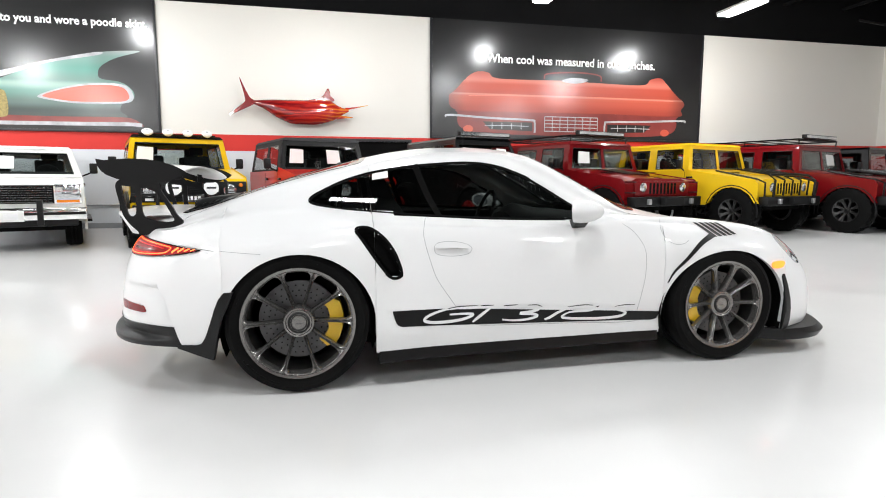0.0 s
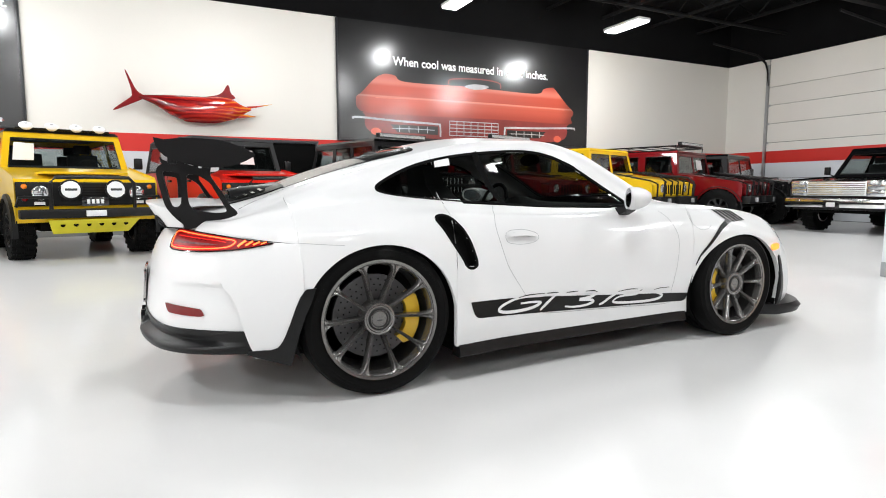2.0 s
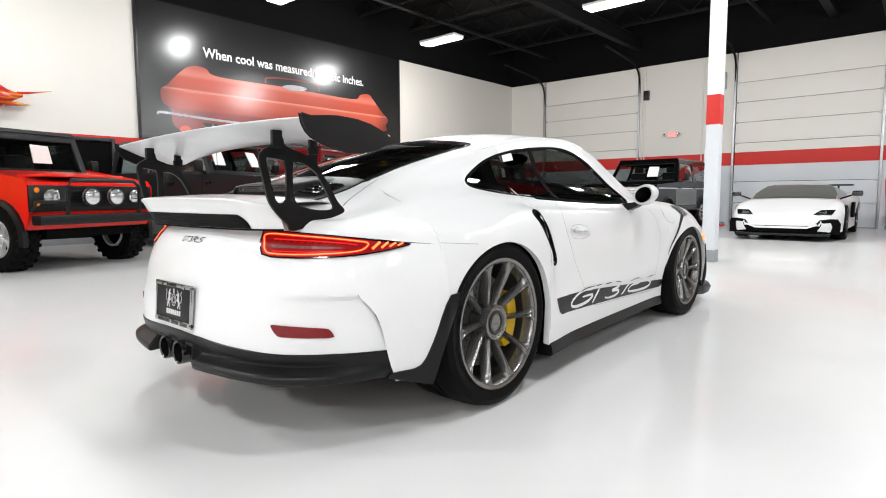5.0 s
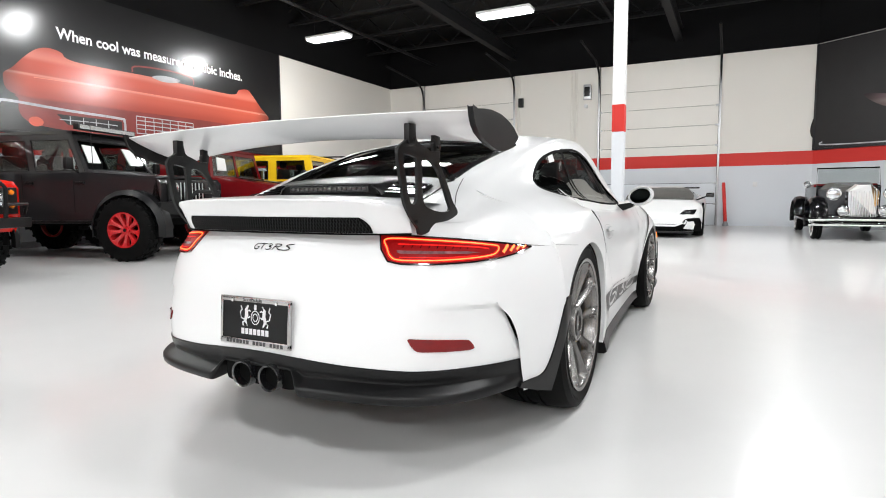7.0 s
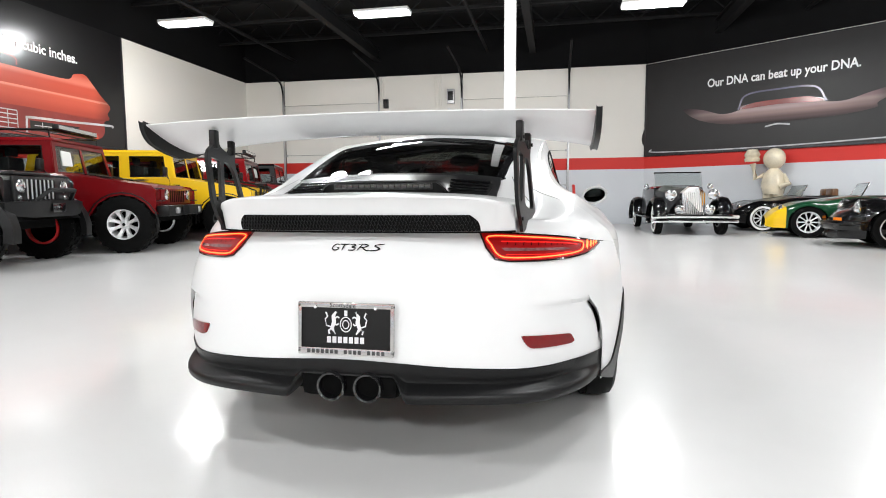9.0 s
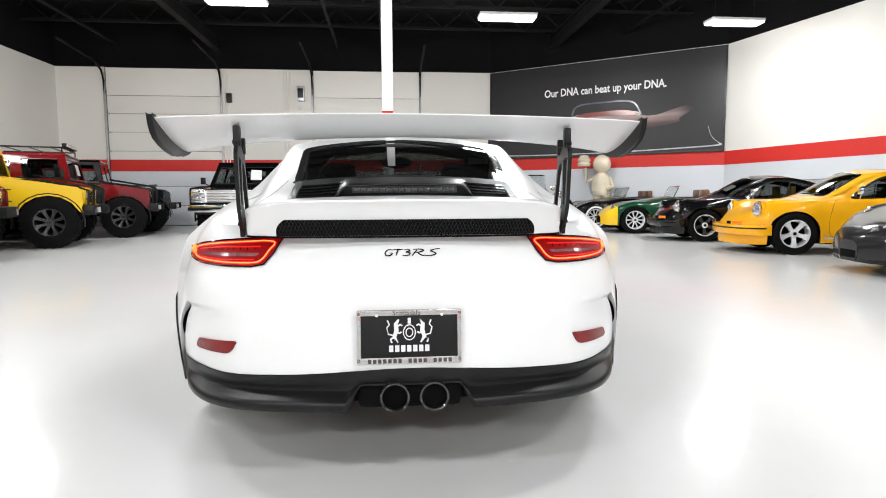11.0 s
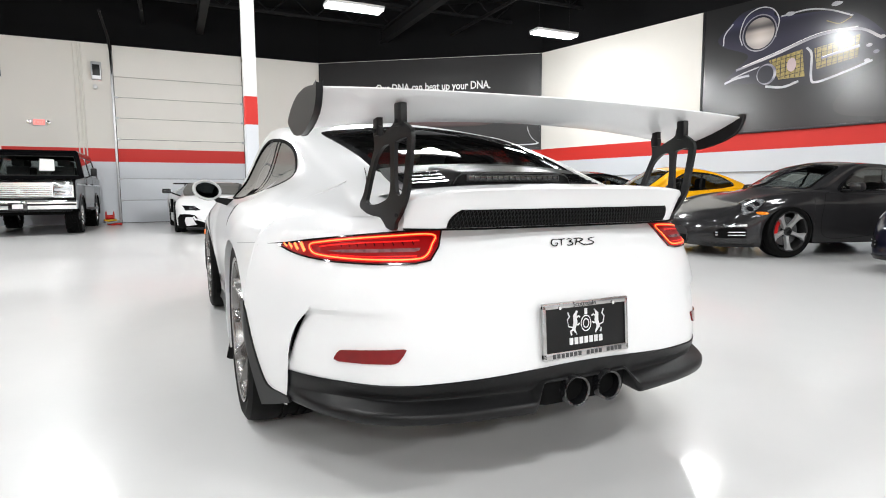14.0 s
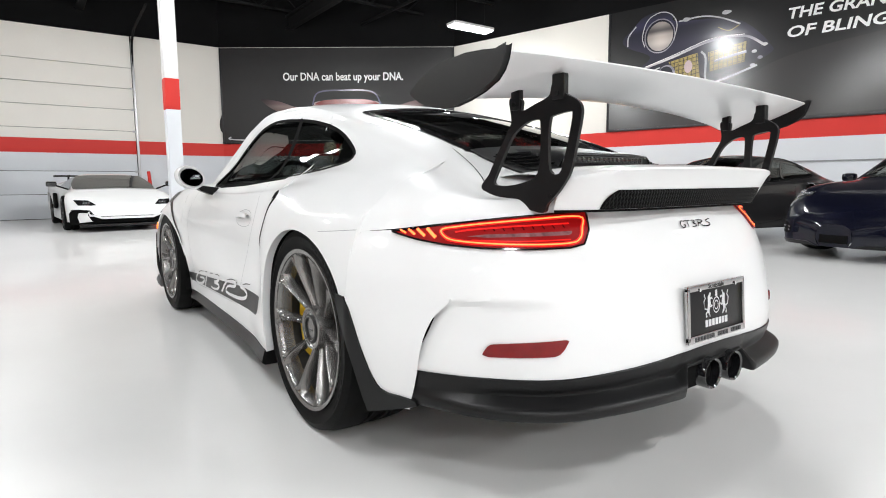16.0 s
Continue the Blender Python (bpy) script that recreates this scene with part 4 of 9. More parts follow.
    for i in range(74):
        y0 = -0.425 + 0.0116 * i
        for s in (-1, 1):
            pts = []
            for q in range(6):
                z = 0.844 - 0.050 * q / 5
                y = y0 + s * 0.0232 * (q / 5 - 0.5)
                if abs(y) < wide(z) - 0.003:
                    pts.append((face(y, z) - 0.0035, y, z))
            if len(pts) > 1:
                tube(bm, pts, 0.0012, 4)
    part("mesh_wire", bm, B, grille)
    bm = bmesh.new()
    tube(bm, [(footx(abs(y)) - 0.004, y, 0.789) for y in np.linspace(-0.52, 0.52, 31)], 0.0035, 6)
    part("mesh_frame", bm, M["dark"], grille)
    # wing
    wing = part("rear_wing", wing_mesh(), W, car, "white aerofoil rear wing", sharp=50)
    for s in (1, -1):
        out = [(-0.900, 1.166), (-0.868, 1.160), (-0.82, 1.166), (-0.76, 1.170), (-0.68, 1.166), (-0.62, 1.155), (-0.57, 1.138), (-0.535, 1.120), (-0.522, 1.111), (-0.530, 1.103), (-0.56, 1.086), (-0.60, 1.070), (-0.65, 1.060), (-0.71, 1.058), (-0.765, 1.067), (-0.82, 1.082), (-0.862, 1.100), (-0.882, 1.118), (-0.894, 1.140)]
        part("end_plate", prism(bmesh.new(), out, "y", s * 0.763, s * 0.781, 0.004), B, wing, "satin black wing end plate")
        st = [(-0.830, 0.785), (-0.725, 0.812), (-0.620, 0.848), (-0.648, 0.892), (-0.673, 0.939), (-0.707, 0.993), (-0.727, 1.032), (-0.720, 1.092), (-0.761, 1.087), (-0.763, 1.058), (-0.809, 1.072), (-0.850, 1.088), (-0.861, 1.116), (-0.897, 1.115), (-0.895, 1.093), (-0.934, 1.069), (-0.948, 1.048), (-0.946, 1.016), (-0.936, 0.968), (-0.922, 0.903), (-0.906, 0.870), (-0.879, 0.836), (-0.850, 0.809)]
        holes = ([(-0.666, 0.863), (-0.680, 0.900), (-0.707, 0.951), (-0.734, 0.995), (-0.779, 1.025), (-0.816, 1.030), (-0.825, 1.014), (-0.824, 0.923), (-0.812, 0.884), (-0.781, 0.869), (-0.722, 0.858)], [(-0.863, 1.036), (-0.913, 1.043), (-0.922, 1.034), (-0.914, 0.986), (-0.894, 0.904), (-0.878, 0.886), (-0.860, 0.892), (-0.852, 0.914), (-0.850, 0.982), (-0.854, 1.025)])
        strut = part("wing_strut", pierced(st, holes, s * 0.560, s * 0.572), B, wing, "satin black cut-out wing strut")
        strut.matrix_basis = Matrix.Translation((-0.730, s * 0.549, 0.0)) @ Matrix.Rotation(radians(s * 8), 4, "Z") @ Matrix.Translation((0.772, -s * 0.566, 0.0))
        part("bracket", boxed(-0.90, -0.862, s * 0.556, s * 0.578, 1.075, 1.140, 0.005), B, strut)
        part("bracket", boxed(-0.757, -0.727, s * 0.556, s * 0.576, 1.06, 1.122, 0.005), B, strut)
        for bx, bz in ((-0.88, 1.09), (-0.742, 1.075), (-0.86, 0.83)):
            part("bolt", spin(bmesh.new(), [(0.0, -0.003), (0.006, -0.003), (0.006, 0.003), (0.0, 0.003)], 10, at=(bx, s * 0.579 if bz > 1 else s * 0.573, bz)), M["steel_black"], strut)
    # tail lamps
    for s in (1, -1):
        top = [(th, CUT(tail(th, 0.76).x) - 0.006) for th in np.linspace(0.288, 0.86, 12)]
        low = [(0.835, 0.722), (0.77, 0.711), (0.68, 0.700), (0.58, 0.693), (0.46, 0.690), (0.36, 0.692), (0.325, 0.700), (0.303, 0.735)]
        outline = [(float(a), float(b)) for a, b in top] + low
        lamp = part("tail_lamp", patch(tail, outline, 0.005, 36, 8, s, 0.008), M["lamp_red"], car, "red tail lamp, switched on")
        part("lamp_seal", ribbon(tail, dense(outline + outline[:1], 5), 0.005, 0.0065, s, 0.003), M["black_gloss"], lamp)
        ring = rounded([(0.312, 0.768), (0.42, 0.764), (0.56, 0.753), (0.640, 0.744), (0.672, 0.739), (0.680, 0.730), (0.665, 0.715), (0.63, 0.7085), (0.56, 0.704), (0.45, 0.701), (0.36, 0.703), (0.333, 0.713), (0.318, 0.74)], 60)
        part("light_guide", ribbon(tail, ring + ring[:1], 0.0105, 0.0070, s, 0.002), M["led_red"], lamp)
        part("light_ring", ribbon(tail, ring + ring[:1], 0.0036, 0.0085, s, 0.003), M["led_hot"], lamp)
        part("lamp_core", patch(tail, [(0.350, 0.723), (0.345, 0.733), (0.56, 0.7265), (0.61, 0.7215), (0.56, 0.7185)], 0.0068, 14, 2, s), M["lens_clear"], lamp)
        part("light_row", ribbon(tail, dense([(0.345, 0.7525), (0.48, 0.747), (0.60, 0.738), (0.64, 0.732)], 10), 0.0045, 0.0070, s, 0.002), M["led_red"], lamp)
        part("light_row", ribbon(tail, dense([(0.355, 0.712), (0.48, 0.709), (0.60, 0.712)], 12), 0.0035, 0.0070, s, 0.002), M["led_red"], lamp)
        for k in range(9):
            a = 0.36 + 0.025 * k
            part("lamp_rib", ribbon(tail, [(a, 0.741 - 0.00085 * k), (a + 0.003, 0.750 - 0.001 * k)], 0.0028, 0.0068, s), M["dark"], lamp)
        for k in range(4):
            a = 0.700 + 0.034 * k
            part("light_bar", ribbon(tail, [(a, 0.716 + 0.003 * k), (a + 0.022, 0.740 - 0.0022 * k)], 0.0085 - 0.0012 * k, 0.0075, s, 0.003), M["led_hot"], lamp)
        # bumper reflector, side vent
        refl = [(0.574, 0.418), (0.571, 0.426), (0.558, 0.444), (0.55, 0.447), (0.47, 0.455), (0.39, 0.462), (0.385, 0.459), (0.395, 0.438), (0.408, 0.422), (0.42, 0.419), (0.49, 0.415), (0.56, 0.413)]
        part("reflector", patch(bumper, refl, 0.006, 24, 4, s, 0.012), M["lens_red"], car, "red bumper reflector")
        rows = []
        for q in range(25):
            z = 0.404 + 0.126 * q / 24
            e = STEP(z)
            h = math.sin(math.pi * (q + 0.3) / 24.6) ** 0.35
            a, m, b = bumper(e - 0.0065 - 0.030 * h, z), bumper(e - 0.0065, z), bumper(e, z)
            b = m + (b - m) * 0.85 * h
            rows.append([(p.x - 0.003, s * (p.y - dy), z) for p, dy in ((a, -0.002), (m, 0.002), (b, 0.003))])
        part("side_vent", loft(bmesh.new(), rows, False, False), M["dark"], car, "black mesh bumper vent")
    for s in (1, -1):
        flap = [(-0.302, 0.537), (-0.347, 0.534), (-0.370, 0.500), (-0.389, 0.455), (-0.411, 0.39), (-0.437, 0.318), (-0.460, 0.280), (-0.49, 0.269), (-0.53, 0.268), (-0.580, 0.264), (-0.583, 0.250), (-0.50, 0.222), (-0.407, 0.194), (-0.385, 0.30), (-0.356, 0.408), (-0.322, 0.479)]
        part("arch_flap", patch(flank, flap, 0.007, 40, 8, s, 0.020), B, car, "satin black trim behind the wheel")
    # black lower valance with twin pipes
    bm = bmesh.new()
    prof = [(0.396, -0.004), (0.393, 0.000), (0.372, -0.003), (0.345, -0.007), (0.324, -0.010), (0.317, -0.009), (0.312, -0.003), (0.306, 0.012), (0.300, 0.031), (0.296, 0.042), (0.291, 0.0485), (0.284, 0.0505), (0.273, 0.0500), (0.267, 0.046), (0.264, 0.036), (0.262, 0.0), (0.262, -0.06)]
    rows = []
    for i in range(-130, 131):
        u = abs(i) / 130
        y = abs(tail(0.80 * u, 0.33).y)
        f = ease((y - 0.150) / 0.045)
        g = ease((1.0 - u) / 0.42)
        row = []
        for z, o in prof:
            k = min(1.0, max(0.0, (0.372 - z) / 0.06))
            zz = z + (1 - k) * (-0.008 - 0.019 * ease((y - 0.02) / 0.36) - 0.014 * ease((y - 0.28) / 0.4))
            zz += k * ((0.352 - z) * 0.82 * (1 - f) - 0.010 * ease((y - 0.30) / 0.5) * f)
            p = lift(bumper, u * (STEP(zz) - 0.0075), zz, 0.005 + o * (0.15 + 0.85 * f) * (0.06 + 0.78 * g))
            row.append((p.x, math.copysign(p.y, i) if i else 0.0, p.z))
        rows.append(row)
    val = part("rear_valance", loft(bm, rows, False, False), B, car, "satin black lower rear valance", sharp=42)
    part("pipe_recess", boxed(-0.985, -0.80, -0.165, 0.165, 0.255, 0.372, 0.03), M["dark"], val)
    for s in (1, -1):
        part("exhaust_pipe", spin(bmesh.new(), [(0.0, -0.86), (0.036, -0.86), (0.039, -1.012), (0.045, -1.016), (0.047, -1.01), (0.047, -0.84)], 32, "x", (0, s * 0.061 - 0.012, 0.302)), M["black_gloss"], val, "dark chrome exhaust tip")
        bm = bmesh.new()
        tube(bm, [(-1.013, s * 0.061 - 0.012 + 0.044 * math.cos(2 * math.pi * k / 28), 0.302 + 0.044 * math.sin(2 * math.pi * k / 28)) for k in range(28)], 0.0022, 6, True)
        part("pipe_rim", bm, M["rim_grey"], val)
    # badge and number plate
    flat_tail = lambda a, b: Vector((TAIL_X(b) + 0.0135 * (abs(a) / 0.22) ** 2, a, b))
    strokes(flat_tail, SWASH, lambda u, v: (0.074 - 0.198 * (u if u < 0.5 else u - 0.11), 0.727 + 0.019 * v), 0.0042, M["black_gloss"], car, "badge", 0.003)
    plate = part("number_plate", boxed(-0.006, 0.0, -0.152, 0.152, -0.075, 0.075, 0.003), M["black_satin"], car, "black dealer plate in a chrome frame")
    plate.matrix_basis = pose(-0.982, 0.002, 0.485, 0, 4, 0)
    fr = bmesh.new()
    box(fr, -0.012, 0.0, -0.160, 0.160, 0.066, 0.084, 0.003)
    box(fr, -0.012, 0.0, -0.160, 0.160, -0.084, -0.062, 0.003)
    box(fr, -0.012, 0.0, -0.160, -0.148, -0.08, 0.08, 0.003)
    box(fr, -0.012, 0.0, 0.148, 0.160, -0.08, 0.08, 0.003)
    part("plate_frame", fr, M["chrome_dark"], plate)
    lettering("Scottsdale", 0.021, M["black_gloss"], plate, pose(-0.0125, 0.052, 0.068, 90, 0, -90), depth=0.0004)
    for i in range(17):
        y = 0.128 - 0.0155 * i
        if i not in (7, 12):
            part("letter_bar", boxed(-0.0132, -0.011, y - 0.010, y, -0.0795, -0.067), M["interior_grey"], plate)
    em = bmesh.new()
    for s in (1, -1):
        for line, r in (([(0.030, -0.016), (0.040, 0.000), (0.034, 0.018), (0.036, 0.036), (0.028, 0.048)], [0.002, 0.006, 0.007, 0.006, 0.003]), ([(0.034, 0.028), (0.024, 0.034), (0.019, 0.030)], 0.0026), ([(0.036, 0.014), (0.026, 0.010), (0.021, 0.014)], 0.0026),
                        ([(0.040, 0.000), (0.050, -0.006), (0.047, -0.016)], 0.003), ([(0.042, 0.004), (0.056, 0.008), (0.060, 0.026), (0.053, 0.034), (0.058, 0.046)], 0.0022)):
            tube(em, [(-0.0066, s * y, z) for y, z in line], r, 6)
    for r in (0.016, 0.009):
        tube(em, [(-0.0066, r * math.cos(2 * math.pi * k / 20), 0.012 + 1.3 * r * math.sin(2 * math.pi * k / 20)) for k in range(20)], 0.0016, 5, True)
    tube(em, [(-0.0066, 0.0, 0.036), (-0.0066, 0.0, 0.052)], 0.005, 6)
    bmesh.ops.scale(em, vec=(0.25, 1.16, 1.12), space=Matrix.Translation((0.0066, 0, 0)), verts=em.verts)
    part("emblem", em, M["alu"], plate)
    for i in range(7):
        part("letter_bar", boxed(-0.0075, -0.0055, 0.063 - 0.0185 * i - 0.013, 0.063 - 0.0185 * i, -0.046, -0.026), M["alu"], plate)
    for s in (1, -1):
        part("screw", spin(bmesh.new(), [(0.0, -0.015), (0.005, -0.015), (0.005, -0.01)], 10, "x", (0, s * 0.10, 0.068)), M["chrome"], plate)
    # flanks
    for s in (1, -1):
        door = [(0.668, 0.874), (0.648, 0.81), (0.654, 0.741), (0.693, 0.603), (0.723, 0.538), (0.793, 0.435), (0.852, 0.353), (0.907, 0.312), (0.962, 0.296), (1.116, 0.288), (1.5, 0.274), (1.895, 0.260), (1.910, 0.335), (1.94, 0.493), (1.945, 0.613), (1.934, 0.694), (1.894, 0.762), (1.856, 0.801), (1.815, 0.828)]
        line = [(float(p[0]), float(p[1])) for p in smooth_line(door, 110)]
        part("door_gap", ribbon(side, line, 0.0026, 0.0008, s), M["kick"], car)
        line = [(float(p[0]), float(p[1])) for p in smooth_line([(-0.36, 0.731), (-0.25, 0.722), (-0.17, 0.716)], 10)]
        part("bumper_gap", ribbon(side, line, 0.002, 0.0008, s), M["kick"], car)
        h = rounded([(0.70, 0.715), (0.72, 0.745), (0.80, 0.752), (0.88, 0.735), (0.905, 0.710), (0.88, 0.685), (0.80, 0.675), (0.72, 0.685)], 40)
        part("handle_recess", ribbon(side, h + h[:1], 0.0022, 0.0008, s), M["kick"], car)
        part("door_handle", ribbon(side, [(0.715, 0.722), (0.76, 0.727), (0.82, 0.727), (0.88, 0.718)], [0.016, 0.022, 0.022, 0.014], 0.018, s, 0.014), W, car)
        deep = lambda a, b: (lambda p: Vector((p.x, min(p.y, 0.852) - 0.030, p.z)))(side(a, b))
        scoop = part("air_intake", patch(deep, [(0.28 + (a - 0.29) * 1.1, b + (b - 0.7) * 0.06) for a, b in SCOOP], 0.0, 30, 8, s), M["dark"], car, "black side air intake")
        part("intake_lip", ribbon(side, SCOOP + SCOOP[:1], 0.015, 0.0015, s, 0.05), M["dark"], scoop)
        part("intake_blade", ribbon(deep, [(0.345, 0.80), (0.40, 0.725), (0.455, 0.645), (0.485, 0.59)], [0.02, 0.04, 0.04, 0.02], 0.006, s, 0.01), M["dark"], scoop)
        stripe = [(0.470, 0.402), (0.484, 0.345), (0.500, 0.325), (0.52, 0.318), (2.01, 0.262), (2.04, 0.272), (2.055, 0.313), (1.9, 0.322), (0.8, 0.398)]
        dec = part("side_stripe", patch(side, stripe, 0.0015, 60, 3, s), M["black_satin"], car, "black side stripe with white marks")
        if s < 0:
            put = lambda u, v: (0.64 + 1.25 * u, 0.342 - 0.066 * u + 0.077 * v)
        else:
            put = lambda u, v: (1.89 - 1.25 * u, 0.276 + 0.066 * u + 0.077 * v)
        strokes(side, SCRIPT, put, 0.0165, W, dec, "mark", 0.003, s)
        strokes(side, SCRIPT_EDGE, put, 0.0050, M["black_satin"], dec, "mark_edge", 0.0035, s)
        # sill blade
        bm = bmesh.new()
        rows = []
        for k in range(25):
            x = 0.40 + (2.05 - 0.40) * k / 24
            y = shell(x, 8.0).y
            o = 0.014 - 0.004 * k / 24
            rows.append([(x, s * (y - 0.05), 0.20), (x, s * (y + 0.004), 0.195), (x, s * (y + o), 0.160), (x, s * (y + o + 0.004), 0.142), (x, s * (y + o - 0.01), 0.132), (x, s * (y - 0.08), 0.13)])
        part("sill_blade", loft(bm, rows), B, car, "black side skirt")
        # front wing louvres, marker lamp, blade ahead of the wheel
        for k in range(5):
            f0, f1 = k / 5, (k + 0.72) / 5
            q = [(2.27 + 0.19 * f0, 0.828 - 0.004 * f0), (2.27 + 0.19 * f1, 0.828 - 0.004 * f1), (2.37 + 0.185 * f1, 0.745 + 0.012 * f1), (2.37 + 0.185 * f0, 0.745 + 0.012 * f0)]
            part("louvre", patch(side, q, 0.003, 12, 3, s), B, car)
        line = [(float(p[0]), float(p[1])) for p in smooth_line([(2.365, 0.757), (2.28, 0.71), (2.19, 0.62), (2.12, 0.55), (2.085, 0.485)], 24)]
        part("louvre_trim", ribbon(side, line, [0.034 - 0.026 * i / 23 for i in range(24)], 0.003, s), B, car)
        mk = rounded([(2.765, 0.565), (2.78, 0.59), (2.85, 0.592), (2.875, 0.58), (2.85, 0.556), (2.79, 0.55)], 30)
        part("side_marker", patch(side, mk, 0.006, 12, 4, s, 0.008), M["amber_glow"], car, "amber side marker lamp, lit")
        bl = [(2.845, 0.50), (2.86, 0.52), (2.89, 0.46), (2.93, 0.34), (2.945, 0.17), (2.882, 0.165), (2.88, 0.30), (2.868, 0.42)]
        part("front_arch_flap", patch(side, bl, 0.008, 14, 10, s, 0.012), B, car, "satin black trim ahead of the wheel")
        hl = rounded([(2.86, 0.73), (2.93, 0.735), (3.03, 0.66), (3.085, 0.585), (3.07, 0.555), (3.0, 0.585), (2.91, 0.66)], 40)
        part("headlamp", patch(side, hl, 0.006, 20, 6, s, 0.008), M["lamp_lens"], car)
        # mirror
        mir = bmesh.new()
        rows = []
        for x, r in ((1.464, 0.74), (1.455, 0.92), (1.49, 1.0), (1.53, 0.97), (1.575, 0.8), (1.615, 0.5), (1.63, 0.15)):
            ring = []
            for k in range(20):
                a = 2 * math.pi * k / 20
                ring.append((x - 0.055 * r * math.cos(a), s * (0.915 + r * 0.088 * math.cos(a)), 0.908 + r * 0.064 * math.sin(a) + 0.01 * math.cos(a)))
            rows.append(ring)
        mm = part("mirror", loft(mir, rows, True, False), W, car, "white door mirror")
        gl = bmesh.new()
        gl.faces.new([gl.verts.new((1.459 - 0.044 * math.cos(2 * math.pi * k / 24), s * (0.915 + 0.068 * math.cos(2 * math.pi * k / 24)), 0.908 + 0.046 * math.sin(2 * math.pi * k / 24) + 0.008 * math.cos(2 * math.pi * k / 24))) for k in range(24)])
        part("mirror_glass", gl, M["mirror"], mm)
        part("mirror_foot", loft(bmesh.new(), [[(1.50, s * 0.775, 0.80), (1.58, s * 0.775, 0.80), (1.58, s * 0.755, 0.850), (1.50, s * 0.755, 0.850)], [(1.49, s * 0.865, 0.835), (1.56, s * 0.865, 0.835), (1.56, s * 0.89, 0.868), (1.49, s * 0.89, 0.868)]]), B, mm)
    cap = [(2.145 + 0.095 * math.cos(radians(150 + 6 * k)), 0.802 + 0.095 * math.sin(radians(150 + 6 * k))) for k in range(28)]
    part("fuel_flap_gap", ribbon(side, cap, 0.0022, 0.0008, -1), M["kick"], car)
    # front splitter
    bm = bmesh.new()
    rows = []
    for k in range(-16, 17):
        t = abs(k) / 16
        y = 0.86 * math.sin(t * math.pi / 2)
        x = 2.90 + 0.58 * math.cos(t * math.pi / 2) ** 0.7 + (0.03 if t < 0.98 else 0.0)
        sy = 1 if k >= 0 else -1
        rows.append([(x - 0.18, sy * y * 0.96, 0.175), (x - 0.02, sy * y, 0.165), (x + 0.02, sy * y * 1.01, 0.13), (x, sy * y, 0.095), (x - 0.2, sy * y * 0.9, 0.10)])
    part("front_splitter", loft(bm, rows), B, car, "black front splitter")
    # wheels
    for x, z, r, wd, rim in TYRES:
        for s in (1, -1):
            yc = (0.905 if x < 1 else 0.880) - wd / 2
            cal = -6 if x < 1 else 178
            w = wheel(car, x, z, s * yc, s, r, wd, rim, 10, hero=True, caliper=(cal if s < 0 else 180 - cal))
            w["label"] = "titanium-grey ten-spoke wheel with yellow brake caliper"
    cabin(car)
    return car


WING_TOP = curve_of([(0, 1.176), (0.3, 1.173), (0.6, 1.166), (0.78, 1.158)])
WING_LOW = curve_of([(0, 1.135), (0.25, 1.129), (0.4, 1.121), (0.5, 1.113), (0.6, 1.104), (0.7, 1.091), (0.78, 1.076)])


def wing_mesh():
    """An aerofoil blade with a slight sweep and drooping tips."""
    bm = bmesh.new()
    rows = []
    for i in range(-24, 25):
        y = 0.764 * i / 24
        t = abs(y) / 0.764
        lead = -0.562 + 0.012 * t ** 2
        trail = -0.893 + 0.004 * t ** 2
        zt, zl = WING_TOP(abs(y)), WING_LOW(abs(y)) + 0.016
        n = 14
        up, dn = [], []
        for k in range(n + 1):
            c = (k / n) ** 1.3
            x = lead + (trail - lead) * c
            base = zl + (zt - zl) * c ** 1.7
            th = 0.030 * math.sqrt(c) * (1 - c) * 2.2 + 0.003
            up.append((x, y, base + th * 0.25))
            dn.append((x, y, base - th * 0.85))
        rows.append(up + dn[::-1])
    return loft(bm, rows)


def pierced(outline, holes, a, b):
    """A flat plate with openings, standing in the x-z plane from y = a to b."""
    bm = bmesh.new()
    loops = [rounded(outline, 120)] + [rounded(h, 50) for h in holes]
    es = []
    for lp in loops:
        vs = [bm.verts.new((x, a, z)) for x, z in lp]
        es += [bm.edges.new((vs[i], vs[i - 1])) for i in range(len(vs))]
    bmesh.ops.triangle_fill(bm, edges=es, use_beauty=True, use_dissolve=False)
    gone = [f for f in bm.faces if any(inside((f.calc_center_median().x, f.calc_center_median().z), lp) for lp in loops[1:])]
    bmesh.ops.delete(bm, geom=gone, context="FACES_ONLY")
    r = bmesh.ops.extrude_face_region(bm, geom=bm.faces[:])
    bmesh.ops.translate(bm, vec=(0, b - a, 0), verts=[v for v in r["geom"] if isinstance(v, bmesh.types.BMVert)])
    return bm


